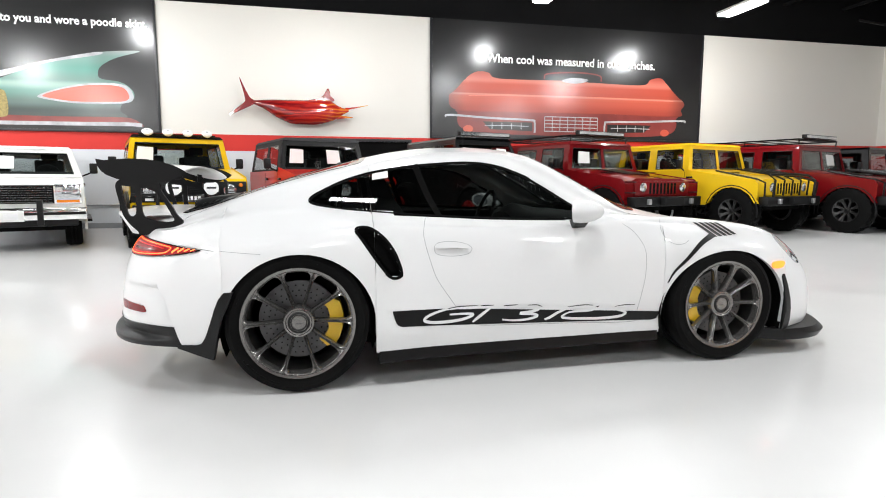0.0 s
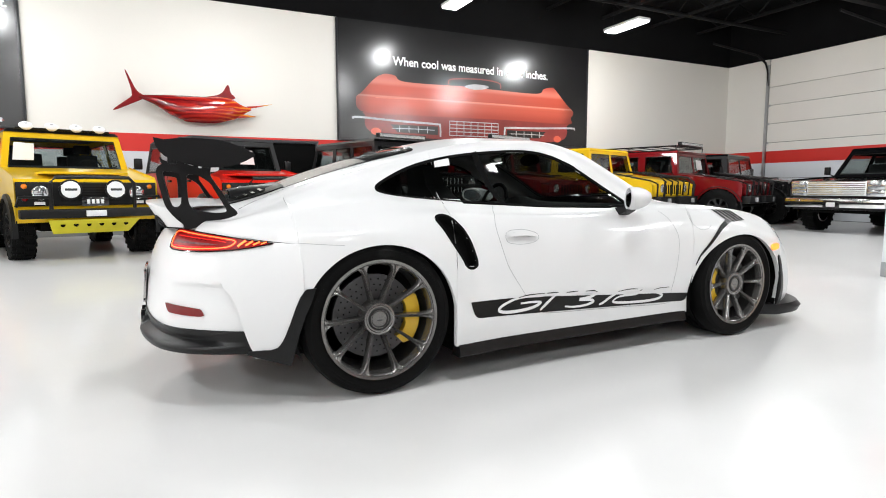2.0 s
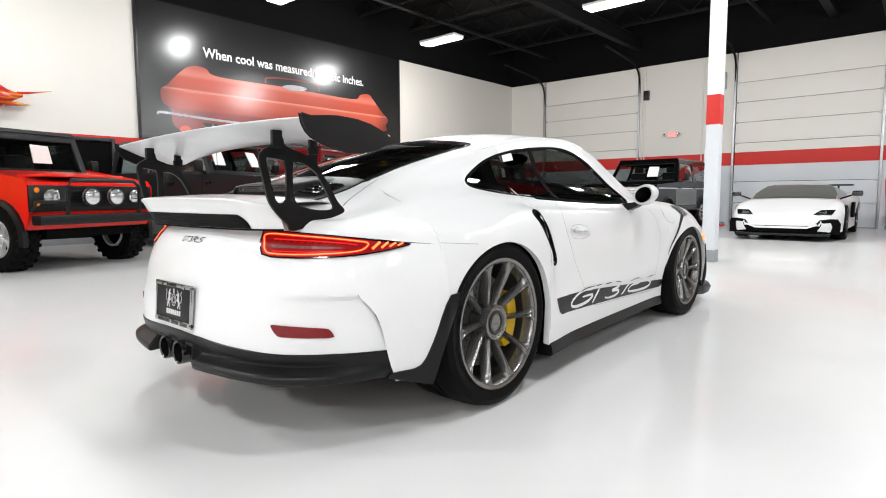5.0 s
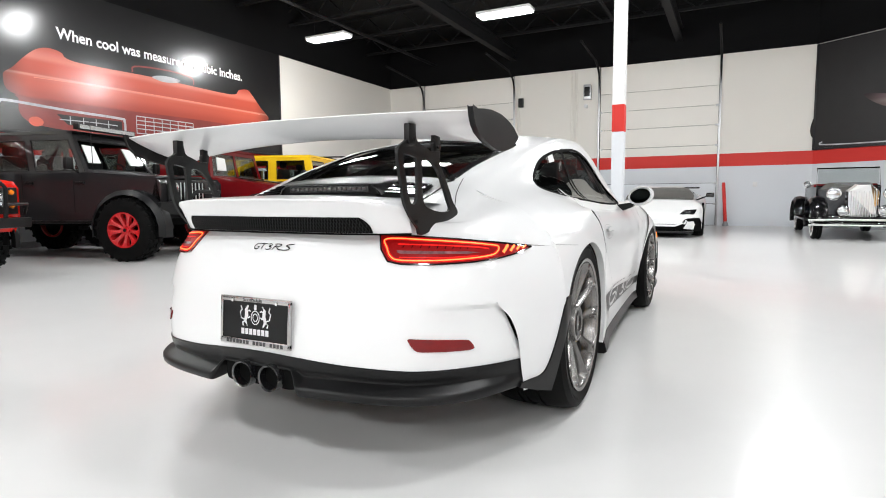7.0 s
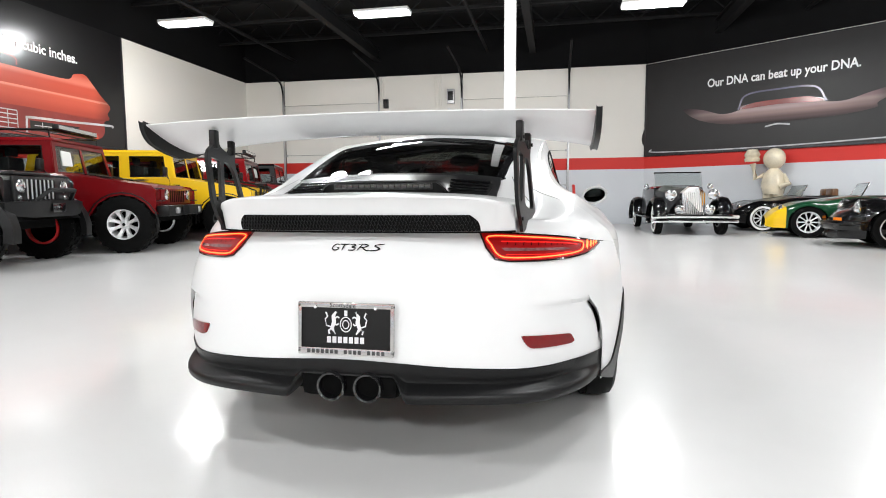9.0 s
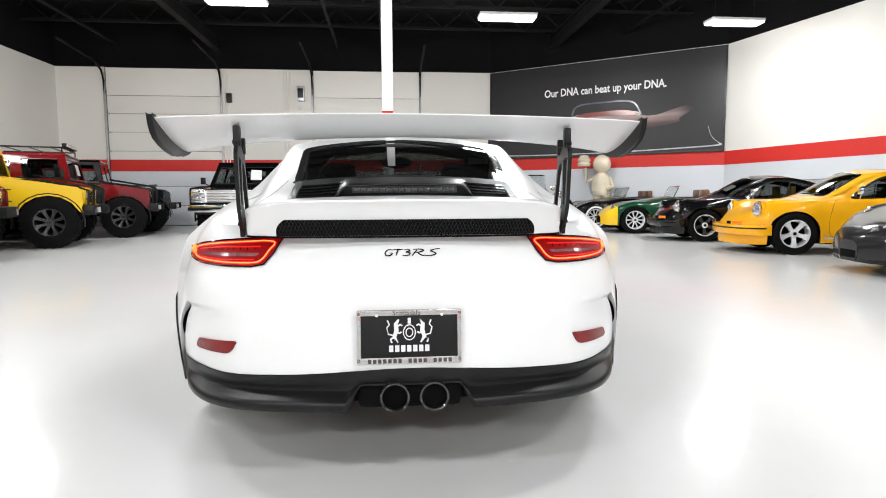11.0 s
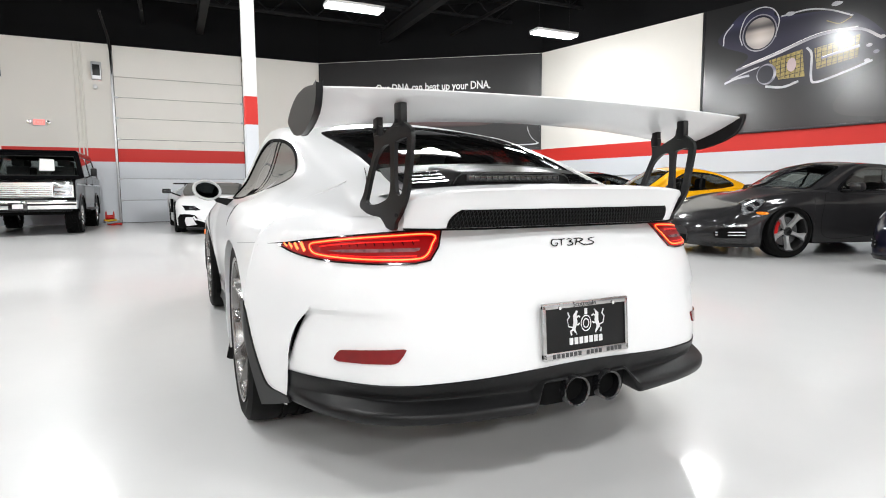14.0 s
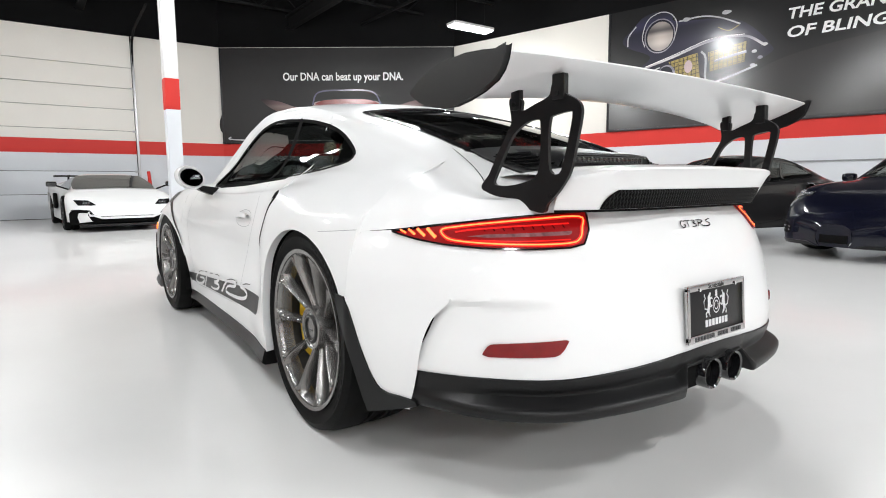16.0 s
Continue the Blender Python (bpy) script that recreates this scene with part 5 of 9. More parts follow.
def cabin(car):
    """Dark interior seen through the glass."""
    tub = bmesh.new()
    box(tub, -0.30, 1.95, -0.66, 0.66, 0.22, 0.30)
    box(tub, -0.33, -0.25, -0.60, 0.60, 0.30, 0.86)
    for s in (-1, 1):
        box(tub, 0.1, 1.7, s * 0.70, s * 0.74, 0.25, 0.835)
    part("cabin_lining", tub, M["dark"], car)
    d = bmesh.new()
    rows = []
    for y in np.linspace(-0.70, 0.70, 15):
        k = 0.05 * math.exp(-((y - 0.36) / 0.18) ** 2)
        rows.append([(1.50, y, 0.70), (1.47, y, 0.80 + k), (1.56, y, 0.86 + k), (1.75, y, 0.865), (1.98, y, 0.85), (2.0, y, 0.6)])
    part("dashboard", loft(d, rows, False, False), M["interior_grey"], car)
    sw = bmesh.new()
    tube(sw, [(1.33 + 0.06 * math.sin(2 * math.pi * k / 28), 0.36 + 0.175 * math.cos(2 * math.pi * k / 28), 0.83 + 0.165 * math.sin(2 * math.pi * k / 28)) for k in range(28)], 0.014, 8, True)
    part("steering_wheel", sw, M["seat_black"], car)
    for s in (-1, 1):
        st = bmesh.new()
        rows = []
        for z, x, hw, tk in ((0.34, 0.70, 0.20, 0.12), (0.50, 0.62, 0.25, 0.13), (0.75, 0.54, 0.25, 0.12), (0.88, 0.49, 0.22, 0.10), (0.98, 0.45, 0.13, 0.08), (1.09, 0.42, 0.12, 0.06)):
            rows.append([(x - tk / 2, s * 0.36 - hw, z), (x + tk, s * 0.36 - hw, z), (x + tk * 0.4, s * 0.36 - hw * 0.6, z), (x + tk * 0.4, s * 0.36 + hw * 0.6, z), (x + tk, s * 0.36 + hw, z), (x - tk / 2, s * 0.36 + hw, z)])
        loft(st, rows)
        box(st, 0.62, 1.15, s * 0.36 - 0.25, s * 0.36 + 0.25, 0.30, 0.46, 0.04)
        part("seat", st, M["seat_black"], car)
    cg = bmesh.new()
    tube(cg, [(0.22, -0.60, 0.3), (0.22, -0.58, 0.9), (0.24, -0.50, 1.12), (0.25, 0.0, 1.17), (0.24, 0.50, 1.12), (0.22, 0.58, 0.9), (0.22, 0.60, 0.3)], 0.02, 8)
    for s in (-1, 1):
        tube(cg, [(0.24, s * 0.5, 1.10), (-0.25, s * 0.45, 0.72)], 0.018, 8)
    part("roll_cage", cg, M["seat_black"], car)
    mv = spin(bmesh.new(), [(0.0, -0.02), (0.05, -0.016), (0.055, 0.0), (0.05, 0.012), (0.0, 0.014)], 16, "x", (0, 0, 0))
    bmesh.ops.scale(mv, vec=(1, 2.0, 0.8), verts=mv.verts)
    o = part("inner_mirror", mv, M["dark"], car)
    o.matrix_basis = pose(1.42, 0, 1.16)
    tag = bmesh.new()
    g = [lift(side, a, b, 0.002) for a, b in ((0.40, 1.075), (0.40, 1.115), (0.485, 1.13), (0.487, 1.088))]
    tag.faces.new([tag.verts.new((p.x, -p.y, p.z)) for p in g])
    part("price_tag", tag, M["paper"], car, "small white paper tag on the glass")


hero()

# ---- posters and wall pieces ----
M["print_red"] = material("print_coral_red", (0.62, 0.10, 0.055), 0.3, vary=0.12, scale=1.1, rvary=0.04)
M["print_red_dark"] = material("print_dark_red", (0.22, 0.03, 0.025), 0.3, vary=0.25, scale=2)
M["print_red_light"] = material("print_light_coral", (0.78, 0.24, 0.17), 0.3, vary=0.08, scale=2)
M["print_chrome"] = material("print_pale_grey", (0.46, 0.46, 0.48), 0.3, vary=0.35, scale=5)
M["print_teal"] = material("print_teal", (0.10, 0.30, 0.24), 0.3, vary=0.25, scale=1.3)
M["print_teal_dark"] = material("print_dark_teal", (0.05, 0.12, 0.10), 0.3, vary=0.2, scale=2)
M["print_pink"] = material("print_dusty_pink", (0.36, 0.235, 0.245), 0.3, vary=0.25, scale=0.9)
M["print_pale"] = material("print_pale_rose", (0.52, 0.40, 0.40), 0.3, vary=0.15, scale=1.5)
M["print_grey"] = material("print_dim_grey", (0.014, 0.0125, 0.0125), 0.3, vary=0.35, scale=0.5)
M["print_navy"] = material("print_navy", (0.010, 0.010, 0.020), 0.3, vary=0.35, scale=1.2)
M["print_frame"] = material("print_frame_violet", (0.10, 0.09, 0.15), 0.3, vary=0.3, scale=3)
M["print_gold"] = material("print_gold_grille", (0.30, 0.23, 0.07), 0.3, vary=0.5, scale=22)


def ramp_print(name, down, across=None):
    """Printed tones that run up the sheet, dimmed along it."""
    m = material(name, (0.5, 0.5, 0.5), 0.5, spec=0.2, coat=1.0, vary=0.06, scale=1.4)
    t = m.node_tree
    b = t.nodes["Principled BSDF"]
    b.inputs["Coat IOR"].default_value, b.inputs["Coat Roughness"].default_value = 1.55, 0.21
    co = t.nodes.new("ShaderNodeTexCoord")
    sp = t.nodes.new("ShaderNodeSeparateXYZ")
    t.links.new(co.outputs["Object"], sp.inputs[0])

    def ramp(axis, stops):
        lo, hi = stops[0][0], stops[-1][0]
        mr = t.nodes.new("ShaderNodeMapRange")
        mr.inputs[1].default_value, mr.inputs[2].default_value = lo, hi
        t.links.new(sp.outputs[axis], mr.inputs[0])
        cr = t.nodes.new("ShaderNodeValToRGB")
        cr.color_ramp.interpolation = "EASE"
        while len(cr.color_ramp.elements) < len(stops):
            cr.color_ramp.elements.new(0.5)
        for e, (q, c) in zip(cr.color_ramp.elements, stops):
            e.position = (q - lo) / (hi - lo)
            e.color = (*(c if isinstance(c, tuple) else (c, c, c)), 1)
        t.links.new(mr.outputs[0], cr.inputs[0])
        return cr.outputs[0]
    out = ramp(2, down)
    if across:
        mx = t.nodes.new("ShaderNodeVectorMath")
        mx.operation = "MULTIPLY"
        t.links.new(out, mx.inputs[0])
        t.links.new(ramp(0, across), mx.inputs[1])
        out = mx.outputs[0]
    t.links.new(out, b.inputs["Base Color"])
    return m


for nm in list(M):
    if nm.startswith("print_") or nm == "poster_black":
        b = M[nm].node_tree.nodes["Principled BSDF"]
        for link in list(b.inputs["Roughness"].links):
            M[nm].node_tree.links.remove(link)
        b.inputs["Roughness"].default_value = 0.5
        b.inputs["Specular IOR Level"].default_value = 0.2
        b.inputs["Coat Weight"].default_value = 1.0
        b.inputs["Coat IOR"].default_value = 1.55
        b.inputs["Coat Roughness"].default_value = 0.21
M["ramp_red"] = ramp_print("print_red_bodywork", [(0.62, (0.16, 0.02, 0.015)), (0.74, (0.45, 0.06, 0.035)), (1.0, (0.62, 0.105, 0.06)), (1.07, (0.66, 0.12, 0.07)), (1.115, (0.82, 0.30, 0.22)), (1.15, (0.55, 0.08, 0.045)), (1.36, (0.60, 0.09, 0.05)), (1.46, (0.74, 0.20, 0.14)), (1.70, (0.52, 0.075, 0.045))], [(0.45, 0.35), (0.95, 0.82), (6.5, 0.82), (7.07, 0.35)])
M["ramp_teal"] = ramp_print("print_teal_bodywork", [(0.26, (0.05, 0.06, 0.055)), (0.45, (0.03, 0.05, 0.045)), (0.62, (0.09, 0.15, 0.13)), (0.85, (0.10, 0.25, 0.20)), (1.0, (0.26, 0.42, 0.36)), (1.10, (0.10, 0.22, 0.18)), (1.35, (0.10, 0.30, 0.24)), (1.6, (0.20, 0.36, 0.31)), (1.77, (0.35, 0.40, 0.38))], [(4.0, 1.0), (6.1, 1.0), (6.5, 0.7), (7.2, 0.9)])
M["ramp_pink"] = ramp_print("print_pale_bodywork", [(0.70, (0.02, 0.017, 0.018)), (0.86, (0.16, 0.11, 0.11)), (1.02, (0.42, 0.30, 0.29)), (1.12, (0.58, 0.45, 0.43)), (1.22, (0.40, 0.27, 0.28)), (1.36, (0.22, 0.14, 0.17))], [(1.2, 0.12), (1.9, 0.45), (2.8, 0.78), (4.9, 0.78), (5.8, 0.5), (6.3, 0.12)])
M["ramp_pink"].node_tree.nodes["Principled BSDF"].inputs["Coat Weight"].default_value = 0.0
M["ramp_navy"] = ramp_print("print_navy_bodywork", [(0.9, (0.010, 0.008, 0.012)), (1.3, (0.012, 0.011, 0.022)), (1.9, (0.02, 0.018, 0.04)), (2.25, (0.012, 0.011, 0.025)), (2.45, (0.03, 0.03, 0.07)), (2.7, (0.02, 0.02, 0.03))])
M["ramp_lens"] = ramp_print("print_lamp_glass", [(1.85, (0.45, 0.40, 0.38)), (2.0, (0.66, 0.60, 0.56)), (2.15, (0.55, 0.48, 0.44)), (2.28, (0.12, 0.11, 0.11)), (2.42, (0.34, 0.30, 0.28))], [(0.97, 0.6), (1.3, 1.0), (1.6, 0.7)])
M["ramp_bumper"] = ramp_print("print_chrome_tones", [(0.85, (0.10, 0.10, 0.12)), (0.98, (0.55, 0.54, 0.58)), (1.08, (0.15, 0.14, 0.18)), (1.2, (0.50, 0.49, 0.52)), (1.35, (0.18, 0.17, 0.22)), (1.6, (0.60, 0.58, 0.60)), (1.9, (0.25, 0.24, 0.28))])


def poster(m, w, h, label, sheet="poster_black"):
    """A framed print: local x along it, z up, its face towards -y."""
    p = thing("wall_poster", m, label, "poster")
    part("panel", boxed(0.04, w - 0.04, -0.045, 0.0, 0.04, h), M[sheet], p)
    fr = bmesh.new()
    box(fr, 0, 0.05, -0.06, 0, 0, h, 0.004)
    box(fr, w - 0.05, w, -0.06, 0, 0, h, 0.004)
    box(fr, 0.05, w - 0.05, -0.06, 0, 0, 0.05, 0.004)
    part("frame", fr, M["frame_black"], p)
    return p


def shape(p, knots, mat, layer=1, curved=True, n=64):
    pts = rounded(knots, n) if curved else knots
    d = -0.045 - 0.0022 * layer
    bm = bmesh.new()
    part("print_shape", prism(bm, pts, "y", d, d + 0.002), mat, p, flat=True)


def stroke(p, knots, width, mat, layer=2):
    pts = [np.array((q[0], q[1])) for q in smooth_line(knots, 6 * len(knots))]
    d = -0.045 - 0.0022 * layer
    rows = []
    for i, q in enumerate(pts):
        t = pts[min(i + 1, len(pts) - 1)] - pts[max(i - 1, 0)]
        t = t / (np.linalg.norm(t) + 1e-9)
        nrm = np.array((-t[1], t[0])) * width / 2
        rows.append([(q[0] - nrm[0], d, q[1] - nrm[1]), (q[0] + nrm[0], d, q[1] + nrm[1])])
    part("print_line", loft(bmesh.new(), rows, False, False), mat, p, flat=True)


def words(p, text, x, z, width, size, shear=0.0):
    """Printed words scaled to a width."""
    ob = lettering(text, size, M["white_print"], p, Matrix(), "lettering", shear, depth=0.0006, bold=0.007)
    xs = [v.co.x for v in ob.data.vertices]
    k = width / (max(xs) - min(xs))
    ob.data.transform(Matrix.Translation((-min(xs) * k, 0, 0)) @ Matrix.Diagonal((k, 1, 1, 1)))
    ob.matrix_basis = pose(x, -0.0562, z, 90, 0, 0)


def arc(cx, cz, rx, rz, n=20):
    return [(cx + rx * math.cos(2 * math.pi * k / n), cz + rz * math.sin(2 * math.pi * k / n)) for k in range(n)]


# red open car seen from the front
p2 = poster(pose(2.89, NY - 0.001, BAND1), 7.585, 2.885, "large black framed poster with a red classic car nose")
shape(p2, [(0.70, 0.62), (0.95, 0.20), (2.8, 0.12), (4.7, 0.12), (6.6, 0.20), (6.85, 0.62), (6.6, 0.72), (3.8, 0.78), (0.95, 0.72)], M["print_red_dark"], 1)
shape(p2, [(0.47, 1.02), (0.64, 1.2), (0.87, 1.45), (1.07, 1.61), (1.27, 1.67), (1.5, 1.64), (1.79, 1.51), (3.4, 1.52), (4.45, 1.50), (5.77, 1.49), (6.02, 1.64), (6.32, 1.69), (6.51, 1.55), (6.81, 1.26), (7.07, 1.05), (6.98, 0.87), (6.83, 0.68), (4.73, 0.71), (2.15, 0.68), (0.69, 0.7)], M["ramp_red"], 2, n=120)
stroke(p2, [(0.98, 1.07), (2.76, 1.12), (4.73, 1.13), (6.74, 1.09)], 0.012, M["print_red_light"], 5)
shape(p2, [(3.46, 1.52), (3.75, 1.60), (4.18, 1.58), (4.1, 1.50), (3.75, 1.46)], M["print_chrome"], 5)
stroke(p2, [(2.98, 1.54), (3.08, 1.68), (3.91, 1.74), (4.51, 1.69), (4.58, 1.54)], 0.035, M["print_red_dark"], 5)
for k in ([(0.37, 0.54), (0.52, 0.58), (1.55, 0.53), (2.62, 0.50), (2.74, 0.45), (2.75, 0.18)], [(7.14, 0.54), (6.99, 0.58), (5.8, 0.53), (4.82, 0.50), (4.73, 0.45), (4.71, 0.18)]):
    stroke(p2, k, 0.05, M["print_chrome"], 4)
for x0, x1 in ((1.3, 2.68), (4.80, 6.15)):
    shape(p2, [(x0 + 0.05, 0.44), (x1, 0.44), (x1, 0.22), (x0 + 0.25, 0.25)] if x0 < 3 else [(x0, 0.44), (x1 - 0.05, 0.44), (x1 - 0.25, 0.25), (x0, 0.22)], M["print_grey"], 3, False)
    stroke(p2, [(x0 + 0.1, 0.34), ((x0 + x1) / 2, 0.35), (x1 - 0.1, 0.34)], 0.018, M["print_chrome"], 4)
    for i in range(4):
        x = x0 + 0.3 + 0.26 * i
        stroke(p2, [(x, 0.26), (x, 0.34), (x, 0.42)], 0.018, M["print_chrome"], 4)
for i in range(8):
    stroke(p2, [(3.02 + 0.213 * i, 0.22), (3.02 + 0.213 * i, 0.42), (3.02 + 0.213 * i, 0.6)], 0.018, M["print_chrome"], 4)
for z in (0.23, 0.33, 0.42, 0.51, 0.60):
    stroke(p2, [(3.02, z), (3.77, z), (4.51, z)], 0.022, M["print_chrome"], 4)
for x in (0.97, 6.51):
    shape(p2, arc(x, 0.25, 0.13, 0.09), M["print_red"], 4)
words(p2, "When cool was measured in cubic inches.", 1.43, 1.90, 4.7, 0.30)

# teal tail fin
p1 = poster(pose(-10.88, NY - 0.001, BAND1), 7.585, 2.885, "large black framed poster with a teal tail fin")
shape(p1, [(4.0, 0.9), (4.48, 1.09), (5.39, 1.46), (6.4, 1.71), (7.23, 1.77), (6.76, 1.61), (6.45, 1.43), (6.37, 1.27), (6.43, 1.15), (6.81, 1.09), (7.03, 0.93), (7.07, 0.77), (6.97, 0.66), (6.82, 0.62), (6.77, 0.47), (6.84, 0.31), (5.6, 0.28), (4.0, 0.25)], M["ramp_teal"], 1, n=120)
shape(p1, [(3.6, 1.10), (4.49, 1.25), (5.4, 1.5), (6.36, 1.71), (6.39, 1.65), (5.39, 1.44), (4.48, 1.12), (3.6, 0.95)], M["print_chrome"], 3, n=80)
lens = [(5.16, 0.74), (5.53, 0.9), (6.09, 1.03), (6.65, 1.06), (6.95, 0.99), (7.06, 0.79), (6.97, 0.66), (6.63, 0.62), (5.88, 0.61), (5.37, 0.67)]
shape(p1, lens, M["print_chrome"], 3)
shape(p1, [(6.15 + (x - 6.15) * 0.9, 0.82 + (z - 0.82) * 0.82) for x, z in lens], M["print_red"], 4)
shape(p1, [(3.5, 0.13), (5.77, 0.14), (6.98, 0.16), (7.23, 0.14), (7.06, 0.28), (6.76, 0.33), (5.5, 0.32), (3.5, 0.32)], M["print_red_dark"], 3, n=80)
stroke(p1, [(3.5, 0.16), (5.77, 0.17), (6.9, 0.18), (7.2, 0.16)], 0.08, M["print_chrome"], 4)
shape(p1, [(4.0, 0.30), (4.0, 0.80), (4.48, 0.86), (4.58, 0.70), (4.58, 0.36), (4.45, 0.28)], M["print_gold"], 4)
shape(p1, [(0.5, 0.3), (1.0, 1.2), (2.0, 1.7), (3.0, 1.75), (3.7, 1.3), (3.8, 0.3)], M["print_teal_dark"], 1)
words(p1, "to you and wore a poodle skirt.", 4.57, 2.27, 2.85, 0.24)

# pale pink car from behind its tail
ang3 = math.degrees(math.atan2(-9.27 + 3.44, 12.42 - 16.58))
p3 = poster(pose(16.58 - 0.01, -3.44, BAND1, 0, 0, ang3), 7.15, 2.87, "large black framed poster with a pale pink car", "poster_matt")
shape(p3, [(0.2, 0.2), (0.2, 1.2), (1.2, 1.35), (3.0, 0.8), (5.5, 0.75), (6.8, 0.85), (6.8, 0.25), (3.5, 0.15)], M["poster_matt"], 1)
shape(p3, [(1.22, 1.33), (1.74, 1.28), (2.34, 1.09), (2.79, 1.14), (3.03, 1.28), (4.64, 1.28), (4.91, 1.14), (5.32, 1.12), (5.76, 1.24), (6.16, 1.33), (6.31, 1.23), (5.97, 0.99), (5.88, 0.86), (4.77, 0.74), (2.8, 0.76), (1.75, 0.96)], M["ramp_pink"], 2, n=110)
shape(p3, [(2.91, 1.17), (3.15, 1.30), (3.8, 1.33), (4.53, 1.31), (4.8, 1.16), (3.8, 1.2)], M["print_red_dark"], 4)
stroke(p3, [(2.79, 1.16), (2.99, 1.54), (3.8, 1.6), (4.63, 1.55), (4.91, 1.16)], 0.045, M["print_frame"], 4)
stroke(p3, [(0.25, 0.22), (0.33, 0.13), (2.0, 0.09), (3.91, 0.09), (5.5, 0.12), (6.95, 0.17), (7.0, 0.24)], 0.035, M["print_chrome"], 4)
stroke(p3, [(6.72, 0.7), (6.82, 0.42), (7.0, 0.24)], 0.012, M["print_chrome"], 4)
stroke(p3, [(3.5, 0.63), (3.8, 0.68), (4.1, 0.64)], 0.04, M["print_chrome"], 4)
words(p3, "Our DNA can beat up your DNA.", 1.92, 1.90, 3.67, 0.33, 0.0)

# dark car front with round headlamp
ang4 = math.degrees(math.atan2(S_DIR[1], S_DIR[0]))
p4 = poster(pose(7.55, -10.439, BAND1, 0, 0, ang4), 7.585, 2.885, "large black framed poster with a dark chrome car front")
shape(p4, [(3.0, 0.2), (3.4, 1.1), (5.0, 1.5), (7.1, 1.55), (7.1, 0.25)], M["print_grey"], 1)
shape(p4, [(0.37, 2.17), (0.6, 2.4), (0.87, 2.64), (1.26, 2.71), (1.55, 2.6), (1.63, 2.42), (2.5, 2.32), (3.08, 2.14), (3.58, 1.63), (3.55, 1.38), (2.43, 0.93), (2.08, 0.91), (1.43, 0.94), (1.23, 1.06), (0.59, 1.18), (0.81, 1.45), (1.05, 1.71), (0.54, 1.97)], M["ramp_navy"], 2, n=110)
stroke(p4, [(0.92, 1.95), (0.86, 2.2), (0.98, 2.55), (1.26, 2.68), (1.52, 2.60), (1.66, 2.35), (1.60, 2.0)], 0.022, M["print_chrome"], 3)
stroke(p4, [(0.50, 2.02), (0.52, 2.25), (0.70, 2.46)], 0.03, M["print_chrome"], 3)
shape(p4, arc(1.27, 2.15, 0.36, 0.39), M["ramp_bumper"], 3)
shape(p4, arc(1.27, 2.15, 0.335, 0.365), M["print_navy"], 4)
shape(p4, arc(1.28, 2.14, 0.30, 0.33), M["ramp_lens"], 5)
for q in ([(2.36, 1.61), (3.14, 1.74), (3.12, 1.31), (2.42, 1.19)], [(1.5, 1.52), (2.14, 1.64), (2.21, 1.08), (1.71, 1.09)]):
    shape(p4, q, M["print_gold"], 4, False)
for i in range(17):
    x = 1.55 + 0.095 * i
    z0, z1 = 1.10 + 0.12 * max(0.0, x - 2.3), 1.53 + 0.125 * (x - 1.5)
    if not 2.18 < x < 2.38:
        stroke(p4, [(x, z0), (x, (z0 + z1) / 2), (x, z1)], 0.014, M["print_navy"], 5)
for k in range(5):
    stroke(p4, [(1.52, 1.46 - 0.09 * k), (2.3, 1.58 - 0.09 * k), (3.12, 1.68 - 0.085 * k)], 0.010, M["print_navy"], 5)
stroke(p4, [(0.56, 1.16), (0.8, 1.24), (1.1, 1.27)], 0.05, M["ramp_bumper"], 4)
stroke(p4, [(0.70, 1.24), (1.0, 1.34), (1.3, 1.42)], 0.03, M["print_chrome"], 4)
stroke(p4, [(0.81, 1.42), (1.2, 1.52), (1.6, 1.62), (2.43, 1.86), (3.1, 1.85), (3.5, 1.6)], 0.05, M["ramp_bumper"], 5)
stroke(p4, [(0.95, 1.48), (1.6, 1.66), (2.43, 1.90), (3.1, 1.89)], 0.014, M["white_print"], 6)
stroke(p4, [(2.22, 1.66), (2.32, 1.5), (2.33, 1.05), (2.43, 0.93), (2.9, 1.05), (3.37, 1.21)], 0.045, M["print_chrome"], 6)
stroke(p4, [(2.5, 1.40), (2.75, 1.45), (3.15, 1.52)], 0.055, M["ramp_bumper"], 6)
stroke(p4, [(2.52, 1.42), (2.75, 1.47), (3.13, 1.54)], 0.012, M["white_print"], 7)
shape(p4, arc(1.46, 1.24, 0.20, 0.22), M["ramp_bumper"], 6)
shape(p4, arc(1.44, 1.24, 0.165, 0.19), M["print_navy"], 7)
shape(p4, arc(1.95, 1.36, 0.09, 0.14), M["print_pale"], 6)
stroke(p4, [(2.55, 2.12), (2.78, 2.02), (2.98, 2.10)], 0.016, M["print_gold"], 4)
for x, z in ((3.3, 1.5), (3.42, 1.36), (3.5, 1.62), (3.28, 1.22)):
    shape(p4, arc(x, z, 0.05, 0.035, 12), M["ramp_bumper"], 5)
for x in (1.78, 2.62):
    shape(p4, [(x, 2.40), (x + 0.06, 2.46), (x + 0.20, 2.42), (x + 0.1, 2.37)], M["print_chrome"], 4)
stroke(p4, [(1.45, 0.98), (1.8, 0.92), (2.1, 1.0)], 0.05, M["print_chrome"], 5)
stroke(p4, [(1.7, 2.40), (2.2, 2.42), (2.6, 2.32), (3.0, 2.12)], 0.03, M["print_chrome"], 4)
words(p4, "THE GRAN", 3.90, 2.05, 1.62, 0.30, 0.15)
words(p4, "OF BLING.", 3.90, 1.68, 1.75, 0.30, 0.15)


